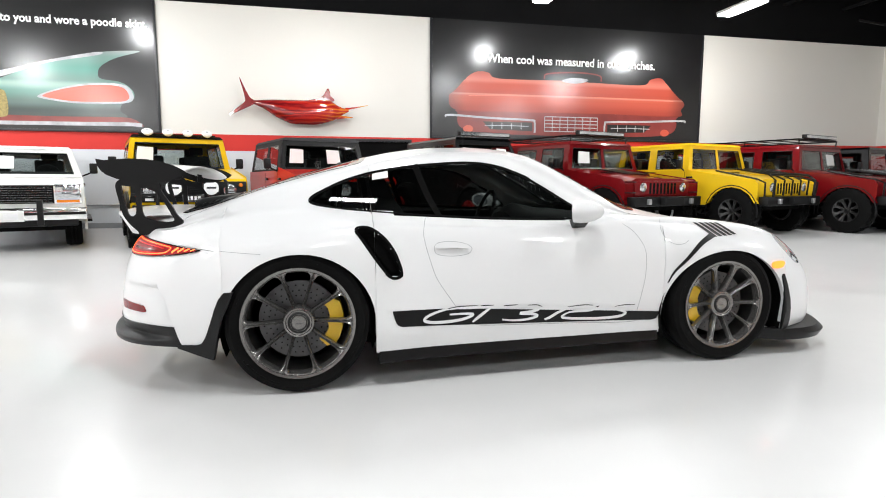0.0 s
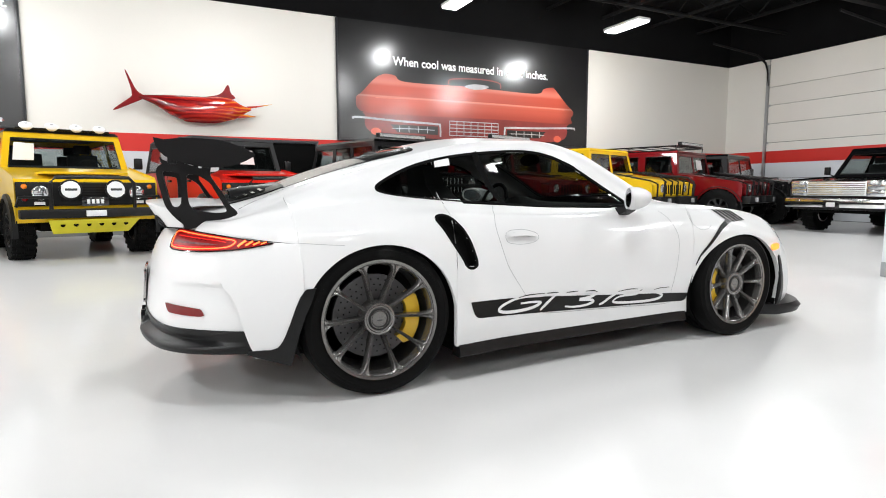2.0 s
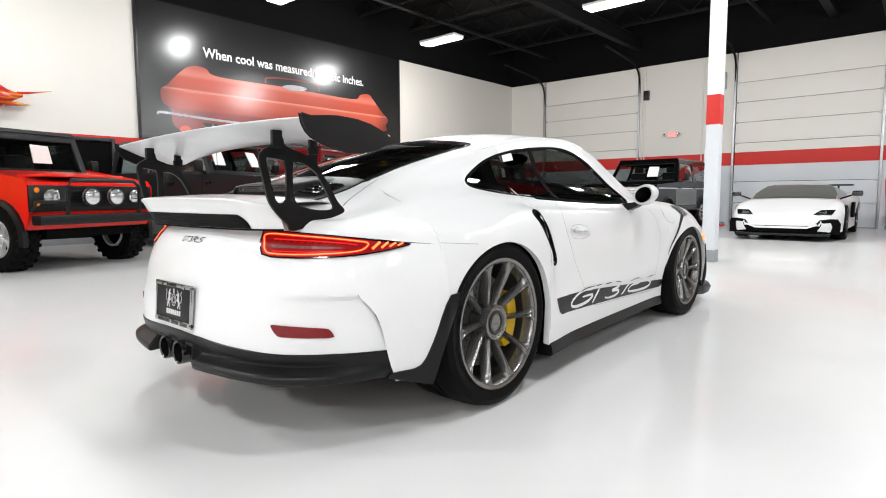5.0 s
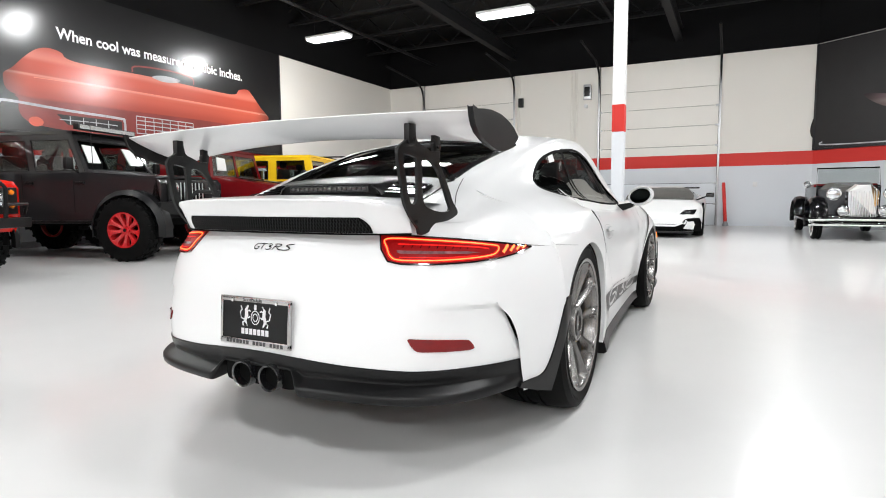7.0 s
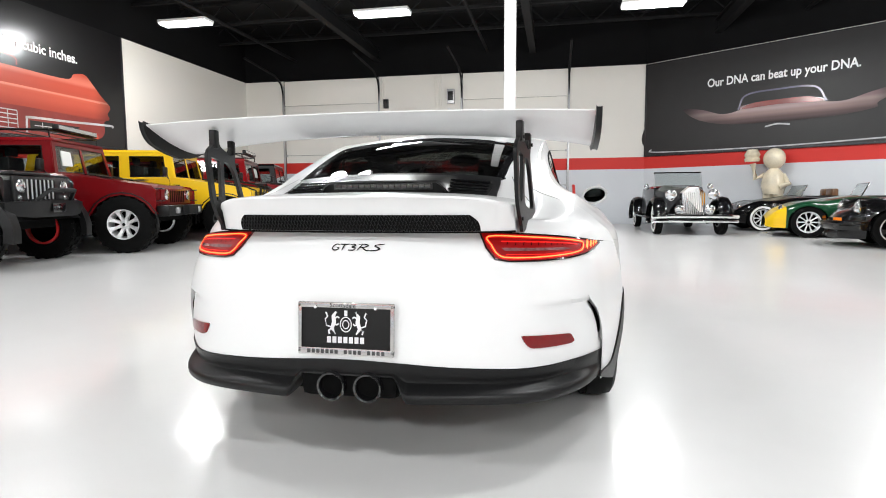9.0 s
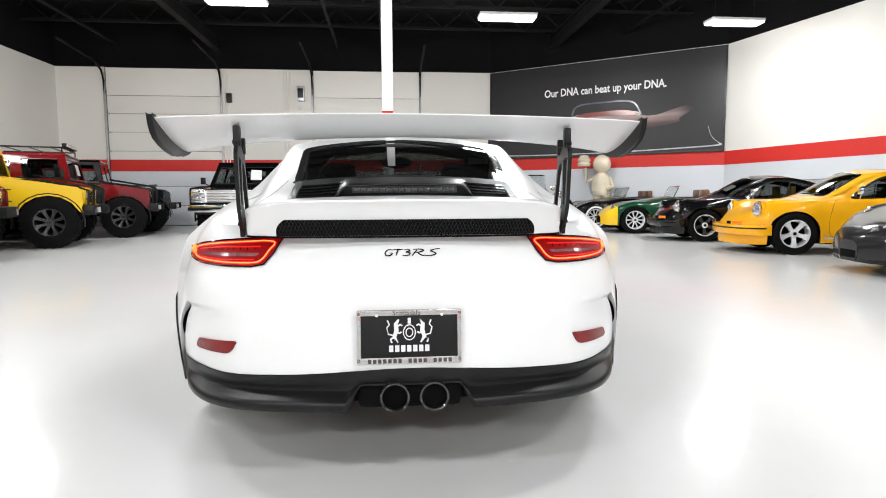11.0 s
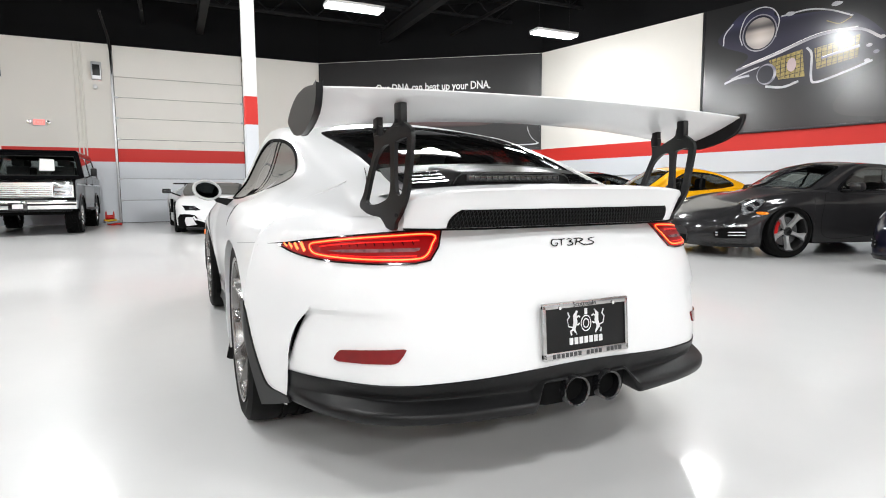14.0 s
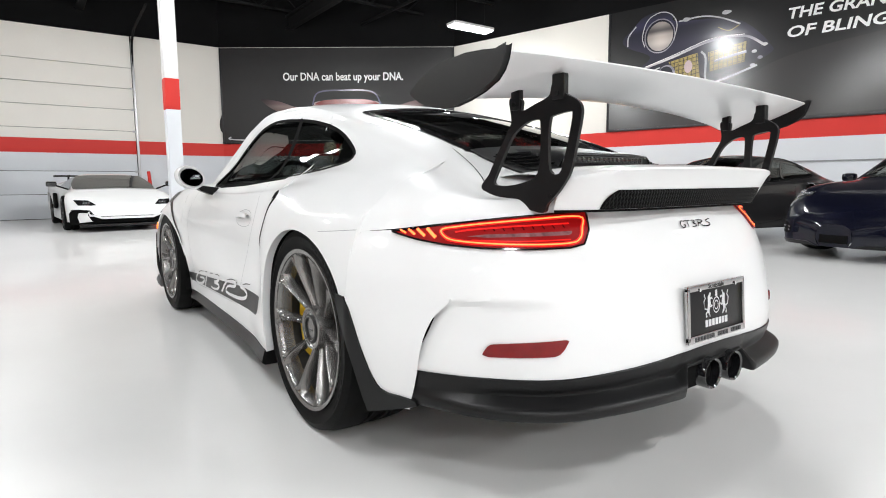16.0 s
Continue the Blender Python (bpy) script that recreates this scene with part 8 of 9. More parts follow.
def coupe(m, label, body, rim_mat, era, spokes=5, spoke_mat=None, seat="seat_black"):
    """A rear-engined coupe of the row along the wall; front axle over the origin."""
    car = thing("sports_car", m, label, "car", "sports cars along the wall")
    form = classic_form if era == "classic" else modern_form
    if not _coarse:
        for nm, bm in (("body", shell_mesh(0.027, 52)), ("tail", tail_mesh(None, 24, 10))):
            bmesh.ops.recalc_face_normals(bm, faces=bm.faces)
            _coarse[nm] = bpy.data.meshes.new("coupe_skin")
            bm.to_mesh(_coarse[nm])
            bm.free()
    for nm in ("body", "tail"):
        me = _coarse[nm].copy()
        for v in me.vertices:
            v.co = form(v.co)
        part_mesh(nm, me, body, car, sharp=45)

    def add(name, bm, mat, parent=car, label="", sharp=35.0):
        for v in bm.verts:
            v.co = form(v.co)
        return part(name, bm, mat, parent, label, sharp)
    old = era == "classic"
    trim = M["chrome"] if old else M["black_gloss"]
    add("nose_cap", prism(bmesh.new(), [(-0.14, 0.155), (0.14, 0.155), (0.185, 0.24), (0.17, 0.34), (0.09, 0.39), (-0.09, 0.39), (-0.17, 0.34), (-0.185, 0.24)], "x", 3.44, 3.462, 0.004), body)
    wells = bmesh.new()
    box(wells, -0.4, 2.95, -0.58, 0.58, 0.16, 0.62)
    box(wells, -0.3, 1.9, -0.70, 0.70, 0.16, 0.30)
    for s in (-1, 1):
        box(wells, 0.1, 1.75, s * 0.70, s * 0.74, 0.25, 0.83)
    add("underbody", wells, M["dark"])
    add("dashboard", boxed(1.52, 1.95, -0.70, 0.70, 0.60, 0.85, 0.04), M["interior_grey"])
    sw = bmesh.new()
    tube(sw, [(1.36 + 0.05 * math.sin(2 * math.pi * k / 20), 0.36 + 0.18 * math.cos(2 * math.pi * k / 20), 0.84 + 0.16 * math.sin(2 * math.pi * k / 20)) for k in range(20)], 0.013, 6, True)
    add("steering_wheel", sw, M["seat_black"])
    for s in (-1, 1):
        st = bmesh.new()
        box(st, 0.55, 0.70, s * 0.36 - 0.23, s * 0.36 + 0.23, 0.3, 0.92, 0.05)
        box(st, 0.55, 0.64, s * 0.36 - 0.13, s * 0.36 + 0.13, 0.90, 1.08, 0.03)
        add("seat", st, M[seat])
    for s in (1, -1):
        w = add("side_window", patch(side, WINDOW, 0.001, 30, 6, s), M["glass_dark"])
        add("window_trim", ribbon(side, WINDOW + WINDOW[:1], 0.030, 0.005, s, 0.008), trim, w)
        add("pillar", ribbon(side, [(0.735, 1.155), (0.77, 1.06), (0.80, 0.96), (0.82, 0.885)], 0.04, 0.0065, s, 0.004), trim, w)
        if old:
            add("vent_pillar", ribbon(side, [(1.23, 1.11), (1.255, 1.0), (1.27, 0.868)], 0.016, 0.0065, s, 0.004), trim, w)
        line = [(float(p[0]), float(p[1])) for p in smooth_line([(0.655, 0.872), (0.70, 0.62), (0.85, 0.35), (1.3, 0.255), (1.85, 0.256), (1.95, 0.5), (1.875, 0.80), (1.80, 0.845)], 40)]
        add("door_gap", ribbon(side, line, 0.006, 0.001, s), M["dark"])
        add("door_handle", ribbon(side, [(0.72, 0.72), (0.80, 0.727), (0.88, 0.718)], 0.022, 0.018, s, 0.014), trim if old else body)
        if old:
            add("sill_trim", ribbon(side, [(0.45, 0.27), (1.2, 0.258), (2.02, 0.262)], 0.025, 0.012, s, 0.01), M["chrome"])
            mm = pose(3.02, s * 0.70, 0.655, 0, -8, s * 10)
            bowl = bmesh.new()
            bmesh.ops.create_uvsphere(bowl, u_segments=24, v_segments=14, radius=1.0)
            bmesh.ops.transform(bowl, matrix=mm @ Matrix.Diagonal((0.085, 0.108, 0.118, 1)), verts=bowl.verts)
            h = add("headlamp", bowl, M["lamp_lens"])
            ring = bmesh.new()
            tube(ring, [mm @ Vector((0.0, 0.112 * math.cos(2 * math.pi * k / 24), 0.122 * math.sin(2 * math.pi * k / 24))) for k in range(24)], 0.016, 6, True)
            add("lamp_ring", ring, M["chrome"], h)
            shell_ = bmesh.new()
            rows = []
            for dx, r in ((0.02, 1.06), (-0.10, 1.03), (-0.25, 0.9), (-0.42, 0.6)):
                rows.append([mm @ Vector((dx, 0.114 * r * math.cos(2 * math.pi * k / 24), 0.126 * r * math.sin(2 * math.pi * k / 24) + 0.02 * dx)) for k in range(24)])
            loft(shell_, rows, True, False)
            add("lamp_fender", shell_, body)
        else:
            hl = rounded([(2.80, 0.745), (2.88, 0.755), (2.99, 0.70), (3.07, 0.62), (3.06, 0.565), (2.98, 0.59), (2.87, 0.665)], 48)
            h = add("headlamp", patch(side, hl, 0.010, 24, 8, s, 0.012), M["lamp_lens"])
            add("lamp_ring", ribbon(side, hl + hl[:1], 0.010, 0.012, s, 0.006), M["chrome_dark"], h)
            for hx, hz in ((2.90, 0.70), (2.985, 0.635)):
                c = [(hx + 0.032 * math.cos(2 * math.pi * k / 16), hz + 0.030 * math.sin(2 * math.pi * k / 16)) for k in range(16)]
                add("lamp_projector", patch(side, c, 0.0125, 10, 4, s), M["black_gloss"], h)
            it = add("front_intake", patch(side, [(3.06, 0.27), (3.05, 0.37), (3.10, 0.405), (3.30, 0.385), (3.34, 0.33), (3.33, 0.26)], 0.004, 20, 6, s), M["dark"])
            for k in range(2):
                add("intake_fin", ribbon(side, [(3.07, 0.305 + 0.038 * k), (3.20, 0.302 + 0.038 * k), (3.325, 0.298 + 0.036 * k)], 0.010, 0.010, s, 0.008), M["alu"], it)
            add("fog_strip", ribbon(side, [(3.05, 0.43), (3.14, 0.425), (3.26, 0.415)], 0.026, 0.008, s, 0.008), M["lamp_lens"], it)
            add("mirror", boxed(1.48, 1.60, s * 0.88, s * 1.04, 0.86, 0.97, 0.04), body)
            add("mirror_foot", boxed(1.52, 1.57, s * 0.74, s * 0.90, 0.855, 0.885, 0.008), M["black_satin"])
        mk = rounded([(2.80, 0.575), (2.83, 0.60), (2.92, 0.602), (2.94, 0.588), (2.90, 0.566)], 20)
        if not old:
            add("side_marker", patch(side, mk, 0.006, 8, 3, s), M["amber"])
        elif s > 0:
            add("mirror", spin(bmesh.new(), [(0.0, 1.60), (0.05, 1.59), (0.062, 1.55), (0.0, 1.51)], 16, "x", (0, s * 0.90, 0.97)), M["chrome"])
            add("mirror_foot", tube(bmesh.new(), [(1.55, s * 0.88, 0.84), (1.55, s * 0.90, 0.93)], 0.008, 6), M["chrome"])
        # wheels
        for x, z, r, wd, rim in TYRES:
            if old:
                r, wd, rim = 0.325, 0.20, 0.205
            yc = abs(form(Vector((x, 0.905 if x < 1 else 0.880, 0.4))).y) - wd / 2 - (0.02 if old else 0.0)
            wheel(car, form(Vector((x, 0, 0))).x, r, s * yc, s, r, wd, rim, spokes, rim_mat, None if old else (10 if x < 1 else 170), M["caliper_red"], spoke_mat, disc=not old, wide=2.6 if old else 2.0)
    for out, nm in ((REAR_GLASS, "rear_window"), (SCREEN, "windscreen")):
        g = add(nm, patch(over, out, 0.001, 24, 16), M["glass_dark"])
        add("window_trim", ribbon(over, out + out[:1], 0.034, 0.005, 1, 0.008), trim, g)
    for y in (-0.22, 0.30):
        pp = bmesh.new()
        q = [lift(over, a, b, -0.012) for a, b in ((1.90, y), (1.70, y + 0.01), (1.72, y - 0.22), (1.90, y - 0.24))]
        pp.faces.new([pp.verts.new(v) for v in q])
        add("paper_sheet", pp, M["paper"])
    for y in (-0.45, 0.1):
        line = [(2.10, y), (2.05, y + 0.2), (1.98, y + 0.38)]
        add("wiper", ribbon(over, line, 0.012, 0.012, 1, 0.008), M["black_satin"])
    if not old:
        add("centre_intake", boxed(3.455, 3.468, -0.15, 0.15, 0.19, 0.28, 0.004), M["dark"])
        for s in (1, -1):
            add("lower_lip", patch(side, [(2.95, 0.15), (2.96, 0.185), (3.42, 0.19), (3.45, 0.15)], 0.012, 24, 3, s, 0.02), M["black_satin"])
    else:
        bm = bmesh.new()
        rows = []
        for k in range(-16, 17):
            t = k / 16
            y = 0.93 * math.sin(t * math.pi / 2)
            x = 2.93 + 0.60 * math.cos(t * math.pi / 2) ** 0.75
            rows.append([(x - 0.10, y * 0.97, 0.30), (x - 0.01, y, 0.30), (x + 0.025, y, 0.34), (x + 0.025, y, 0.42), (x - 0.01, y, 0.45), (x - 0.10, y * 0.97, 0.455)])
        bp = add("front_bumper", loft(bm, rows), body)
        add("bumper_strip", tube(bmesh.new(), [(2.93 + 0.628 * math.cos(t * math.pi / 32) ** 0.75, 0.935 * math.sin(t * math.pi / 32), 0.405) for t in range(-16, 17)], 0.012, 6), M["black_satin"], bp)
        for s in (-1, 1):
            add("indicator", ribbon(lambda a, b: Vector((2.93 + 0.585 * math.cos(a) ** 0.75, s * 0.93 * math.sin(a), b)), [(0.62, 0.485), (0.78, 0.485), (0.95, 0.485)], 0.05, 0.012, 1, 0.02), M["amber"], bp)
            add("horn_grille", ribbon(lambda a, b: Vector((2.93 + 0.585 * math.cos(a) ** 0.75, s * 0.93 * math.sin(a), b)), [(0.42, 0.485), (0.5, 0.485), (0.58, 0.485)], 0.045, 0.012, 1, 0.02), M["dark"], bp)
        line = [(float(p[0]), float(p[1])) for p in smooth_line([(2.25, 0.0), (2.27, 0.3), (2.32, 0.50), (2.6, 0.46), (2.95, 0.36), (3.15, 0.22)], 30)]
        for s in (-1, 1):
            add("lid_gap", ribbon(over, [(a, s * b) for a, b in line], 0.006, 0.0015), M["dark"])
    return car


SHEAD = 77.0
M["p_orange"] = paint("warm_yellow_paint", (0.80, 0.38, 0.006))
M["seat_tan"] = material("seat_tan_leather", (0.42, 0.25, 0.05), 0.6, vary=0.1, scale=20)
coupe(pose(3.22, -6.30, 0, 0, 0, SHEAD), "dark grey sports coupe with five-spoke wheels", M["p_grey"], M["rim_black"], "modern", 5, M["rim_silver"])
M["p_navy"] = paint("navy_paint", (0.003, 0.0035, 0.010))
coupe(pose(0.42, -6.42, 0, 0, 0, SHEAD + 2), "very dark blue sports coupe with round headlamps", M["p_navy"], M["rim_black"], "modern", 5, M["rim_silver"])
coupe(pose(6.10, -6.32, 0, 0, 0, SHEAD - 2), "bright yellow classic coupe with chrome wheels", M["p_orange"], M["alu"], "classic", 5)
coupe(pose(8.68, -6.35, 0, 0, 0, SHEAD), "black classic coupe with polished wheel rims", M["p_black"], M["alu"], "classic", 5, M["rim_black"], "seat_tan")


def wedge(m):
    """Low white mid-engined car."""
    car = thing("super_car", m, "low white wedge-shaped supercar with black lower bumper", "car")
    W, B = M["paint_white"], M["black_satin"]
    gs = [guide((0.98, 0, 0.42), (0.9, 0, 0.50), (0.5, 0, 0.62), (0.0, 0, 0.74), (-0.35, 0, 0.83), (-0.8, 0, 0.98), (-1.2, 0, 1.09), (-1.6, 0, 1.135), (-2.1, 0, 1.10), (-2.8, 0, 1.0), (-3.6, 0, 0.93)),
          guide((0.98, 0.42, 0.41), (0.9, 0.5, 0.48), (0.5, 0.52, 0.61), (0.0, 0.55, 0.73), (-0.35, 0.66, 0.81), (-0.8, 0.64, 0.93), (-1.2, 0.56, 1.06), (-1.6, 0.52, 1.11), (-2.1, 0.55, 1.06), (-2.8, 0.6, 0.97), (-3.6, 0.7, 0.92)),
          guide((0.98, 0.62, 0.39), (0.9, 0.72, 0.45), (0.5, 0.80, 0.64), (0.0, 0.82, 0.75), (-0.35, 0.80, 0.78), (-0.8, 0.80, 0.79), (-1.2, 0.80, 0.81), (-1.6, 0.82, 0.83), (-2.1, 0.9, 0.86), (-2.8, 0.95, 0.88), (-3.6, 0.93, 0.88)),
          guide((0.98, 0.66, 0.35), (0.9, 0.80, 0.39), (0.5, 0.93, 0.56), (0.0, 0.97, 0.66), (-0.5, 0.92, 0.66), (-1.2, 0.88, 0.64), (-2.1, 0.96, 0.70), (-2.8, 1.02, 0.74), (-3.6, 0.98, 0.76)),
          guide((0.98, 0.66, 0.30), (0.9, 0.80, 0.31), (0.5, 0.96, 0.40), (0.0, 0.99, 0.48), (-0.5, 0.94, 0.45), (-1.2, 0.86, 0.42), (-2.1, 0.95, 0.45), (-2.8, 1.03, 0.5), (-3.6, 1.0, 0.5)),
          guide((0.98, 0.6, 0.2), (0.9, 0.78, 0.18), (0.5, 0.95, 0.18), (0.0, 0.97, 0.2), (-0.5, 0.95, 0.17), (-1.2, 0.95, 0.17), (-2.1, 0.97, 0.18), (-2.8, 1.0, 0.22), (-3.6, 0.96, 0.3))]
    ar = ((0.0, 0.34, 0.39, 0.36), (-2.7, 0.35, 0.40, 0.38))
    part("body", skin_mesh(gs, steps(-3.6, 0.98, 60, ar), ar, 24), W, car, sharp=30)
    part("underbody", boxed(-3.5, 0.85, -0.62, 0.62, 0.12, 0.5), M["dark"], car)
    part("nose_panel", prism(bmesh.new(), [(-0.64, 0.30), (0.64, 0.30), (0.66, 0.38), (0.42, 0.415), (-0.42, 0.415), (-0.66, 0.38)], "x", 0.93, 0.985, 0.006), W, car)
    part("nose_slot", boxed(0.90, 0.985, -0.50, 0.50, 0.17, 0.30, 0.004), M["dark"], car, "black centre slot")
    part("nose_blade", loft(bmesh.new(), [[(0.99, -0.60, 0.34), (1.02, -0.60, 0.33), (1.02, -0.60, 0.305), (0.99, -0.60, 0.30)], [(0.99, -0.44, 0.285), (1.035, -0.44, 0.28), (1.035, -0.44, 0.245), (0.99, -0.44, 0.24)], [(0.99, 0.44, 0.285), (1.035, 0.44, 0.28), (1.035, 0.44, 0.245), (0.99, 0.44, 0.24)], [(0.99, 0.60, 0.34), (1.02, 0.60, 0.33), (1.02, 0.60, 0.305), (0.99, 0.60, 0.30)]]), W, car)
    for s in (-1, 1):
        out = [(1.0, 0.44, 0.14), (1.0, 0.50, 0.25), (1.0, 0.58, 0.33), (0.985, 0.64, 0.405), (0.945, 0.80, 0.425), (0.86, 0.91, 0.42), (0.80, 0.955, 0.33), (0.82, 0.95, 0.14)]
        part("nose_intake", loft(bmesh.new(), [[(x, s * y, z) for x, y, z in out], [(x - 0.15, s * y * 0.86, z) for x, y, z in out]]), M["dark"], car, "black angular front intake")
        part("intake_edge", tube(bmesh.new(), [(x + 0.004, s * y, z) for x, y, z in out[2:7]], 0.008, 5), M["black_gloss"], car)
        part("headlamp", loft(bmesh.new(), [[(0.86, s * 0.52, 0.50), (0.80, s * 0.80, 0.50), (0.62, s * 0.84, 0.585), (0.70, s * 0.62, 0.575)], [(0.87, s * 0.52, 0.515), (0.82, s * 0.81, 0.515), (0.63, s * 0.855, 0.605), (0.71, s * 0.62, 0.595)]]), M["black_gloss"], car)
        part("running_light", tube(bmesh.new(), [(0.80, s * 0.60, 0.555), (0.80, s * 0.72, 0.54), (0.74, s * 0.70, 0.58)], 0.012, 6), M["lamp_lens"], car)
        mi = part("mirror", boxed(-0.52, -0.38, s * 1.02, s * 1.20, 0.86, 0.97, 0.03), M["black_gloss"], car)
        part("mirror_arm", tube(bmesh.new(), [(-0.45, s * 0.82, 0.80), (-0.45, s * 1.08, 0.90)], 0.018, 6), M["black_gloss"], mi)
        part("side_window", loft(bmesh.new(), [[(-0.55, s * 0.805, 0.81), (-1.9, s * 0.86, 0.87)], [(-0.85, s * 0.715, 0.93), (-1.85, s * 0.70, 1.01)], [(-1.2, s * 0.63, 1.04), (-1.7, s * 0.60, 1.08)]], False, False), M["glass_black"], car)
        part("side_intake", boxed(-2.2, -1.75, s * 0.93, s * 0.985, 0.38, 0.72, 0.02), M["dark"], car)
        for x in (0.0, -2.7):
            wheel(car, x, 0.345, s * 0.86, s, 0.345, 0.27, 0.255, 10, M["rim_black"], None, disc=False)
    scr = [[(-0.30, y * 0.80, 0.825), (-0.62, y * 0.80, 0.925), (-0.95, y * 0.72, 1.03), (-1.2, y * 0.64, 1.10)] for y in (-0.95, -0.5, 0, 0.5, 0.95)]
    part("windscreen", loft(bmesh.new(), [[(x, y, z - 0.05 * abs(y) ** 2 + 0.012) for x, y, z in r] for r in scr], False, False), M["glass_pale"], car)
    part("splitter", boxed(0.75, 1.05, -0.8, 0.8, 0.10, 0.15, 0.015), B, car)
    part("rear_wing", boxed(-3.6, -3.25, -0.85, 0.85, 1.10, 1.14, 0.015), B, car)
    for s in (-1, 1):
        part("wing_post", boxed(-3.45, -3.35, s * 0.55 - 0.02, s * 0.55 + 0.02, 0.9, 1.11), B, car)
    return car


wedge(pose(11.72, 0.08, 0, 0, 0, 182))


def fender(car, x, y, s, r, mat, length=0.9):
    """A sweeping separate mudguard over a wheel."""
    rows = []
    for k in range(15):
        a = math.pi * (1.08 - 1.05 * k / 14)
        rr = r * 1.22
        cx, cz = x + rr * math.cos(a) * (1.0 if math.cos(a) > 0 else length), r + rr * math.sin(a)
        w = 0.16
        rows.append([(cx, y - w, cz - 0.05), (cx, y - w * 0.7, cz + 0.02), (cx, y, cz + 0.045), (cx, y + w * 0.7, cz + 0.02), (cx, y + w, cz - 0.05), (cx * 0.98 + x * 0.02, y, cz - 0.02)])
    return part("mudguard", loft(bmesh.new(), rows), mat, car)


def vintage(m, label, whitewall=True, top=True):
    """A tall black pre-war open car with chrome radiator."""
    car = thing("vintage_car", m, label, "car", "vintage cars")
    K, C = M["p_black"], M["chrome"]
    part("bonnet", loft(bmesh.new(), [[(0.30, -0.24, 0.45), (0.30, 0.24, 0.45), (0.30, 0.25, 0.95), (0.30, 0.16, 1.08), (0.30, -0.16, 1.08), (0.30, -0.25, 0.95)], [(-1.25, -0.55, 0.45), (-1.25, 0.55, 0.45), (-1.25, 0.58, 1.02), (-1.25, 0.38, 1.18), (-1.25, -0.38, 1.18), (-1.25, -0.58, 1.02)]]), K, car)
    part("tub", loft(bmesh.new(), [[(-1.25, -0.60, 0.45), (-1.25, 0.60, 0.45), (-1.25, 0.60, 1.08), (-1.25, -0.60, 1.08)], [(-2.4, -0.72, 0.42), (-2.4, 0.72, 0.42), (-2.4, 0.70, 1.10), (-2.4, -0.70, 1.10)], [(-3.9, -0.55, 0.48), (-3.9, 0.55, 0.48), (-3.9, 0.50, 0.9), (-3.9, -0.50, 0.9)]]), K, car)
    part("seat_trim", boxed(-2.7, -1.6, -0.62, 0.62, 1.05, 1.16, 0.05), M["p_maroon"], car)
    rad = part("radiator", loft(bmesh.new(), [[(0.30, -0.27, 0.42), (0.30, 0.27, 0.42), (0.30, 0.28, 0.98), (0.30, 0.12, 1.12), (0.30, -0.12, 1.12), (0.30, -0.28, 0.98)], [(0.44, -0.24, 0.42), (0.44, 0.24, 0.42), (0.44, 0.25, 0.97), (0.46, 0.10, 1.10), (0.46, -0.10, 1.10), (0.44, -0.25, 0.97)]]), C, car, "tall chrome radiator")
    for i in range(11):
        part("fin", boxed(0.44, 0.455, -0.205 + 0.041 * i, -0.195 + 0.041 * i, 0.46, 0.98), M["galv"], rad)
    part("bumper", tube(bmesh.new(), [(0.62, -0.92, 0.43), (0.78, -0.5, 0.45), (0.80, 0, 0.45), (0.78, 0.5, 0.45), (0.62, 0.92, 0.43)], 0.045, 8), C, car)
    part("bumper_lower", tube(bmesh.new(), [(0.62, -0.92, 0.33), (0.76, -0.5, 0.34), (0.78, 0, 0.34), (0.76, 0.5, 0.34), (0.62, 0.92, 0.33)], 0.03, 8), C, car)
    fr = bmesh.new()
    tube(fr, [(-1.3, -0.60, 1.10), (-1.42, -0.58, 1.50), (-1.42, 0.58, 1.50), (-1.3, 0.60, 1.10)], 0.02, 6, True)
    w = part("windscreen_frame", fr, C, car)
    pane(car, "windscreen", M["glass_clear"], [(-1.31, -0.58, 1.12), (-1.31, 0.58, 1.12), (-1.41, 0.56, 1.48), (-1.41, -0.56, 1.48)], 0.004)
    for s in (-1, 1):
        lamp_round(car, 0.28, s * 0.47, 0.93, 0.12)
        part("lamp_bowl", spin(bmesh.new(), [(0.12, 0.02), (0.10, -0.12), (0.04, -0.2), (0.0, -0.21)], 18, "x", (0.27, s * 0.47, 0.93)), K, car)
        lamp_round(car, 0.55, s * 0.33, 0.60, 0.10, None, "fog_lamp")
        lamp_round(car, -1.25, s * 0.78, 1.14, 0.07, None, "spot_lamp")
        for x in (0.0, -3.3):
            fender(car, x, s * 0.72, s, 0.38, K, 1.5)
            wh = wheel(car, x, 0.38, s * 0.72, s, 0.38, 0.17, 0.22, 12, C, None, disc=False, wide=0.8)
            if whitewall:
                part("white_band", spin(bmesh.new(), [(0.24, -0.078), (0.30, -0.0875), (0.33, -0.0855), (0.33, -0.080), (0.24, -0.070)], 32, close=True), M["paper"], wh)
        part("running_board", boxed(-2.75, -0.55, s * 0.60, s * 0.88, 0.36, 0.40, 0.01), K, car)
    part("axle", boxed(-3.4, 0.1, -0.55, 0.55, 0.30, 0.48), M["dark"], car)
    return car


vintage(pose(11.45, -3.72, 0, 0, 0, 180) @ Matrix.Diagonal((1, 0.97, 0.99, 1)), "black vintage open car with chrome radiator and headlamps")


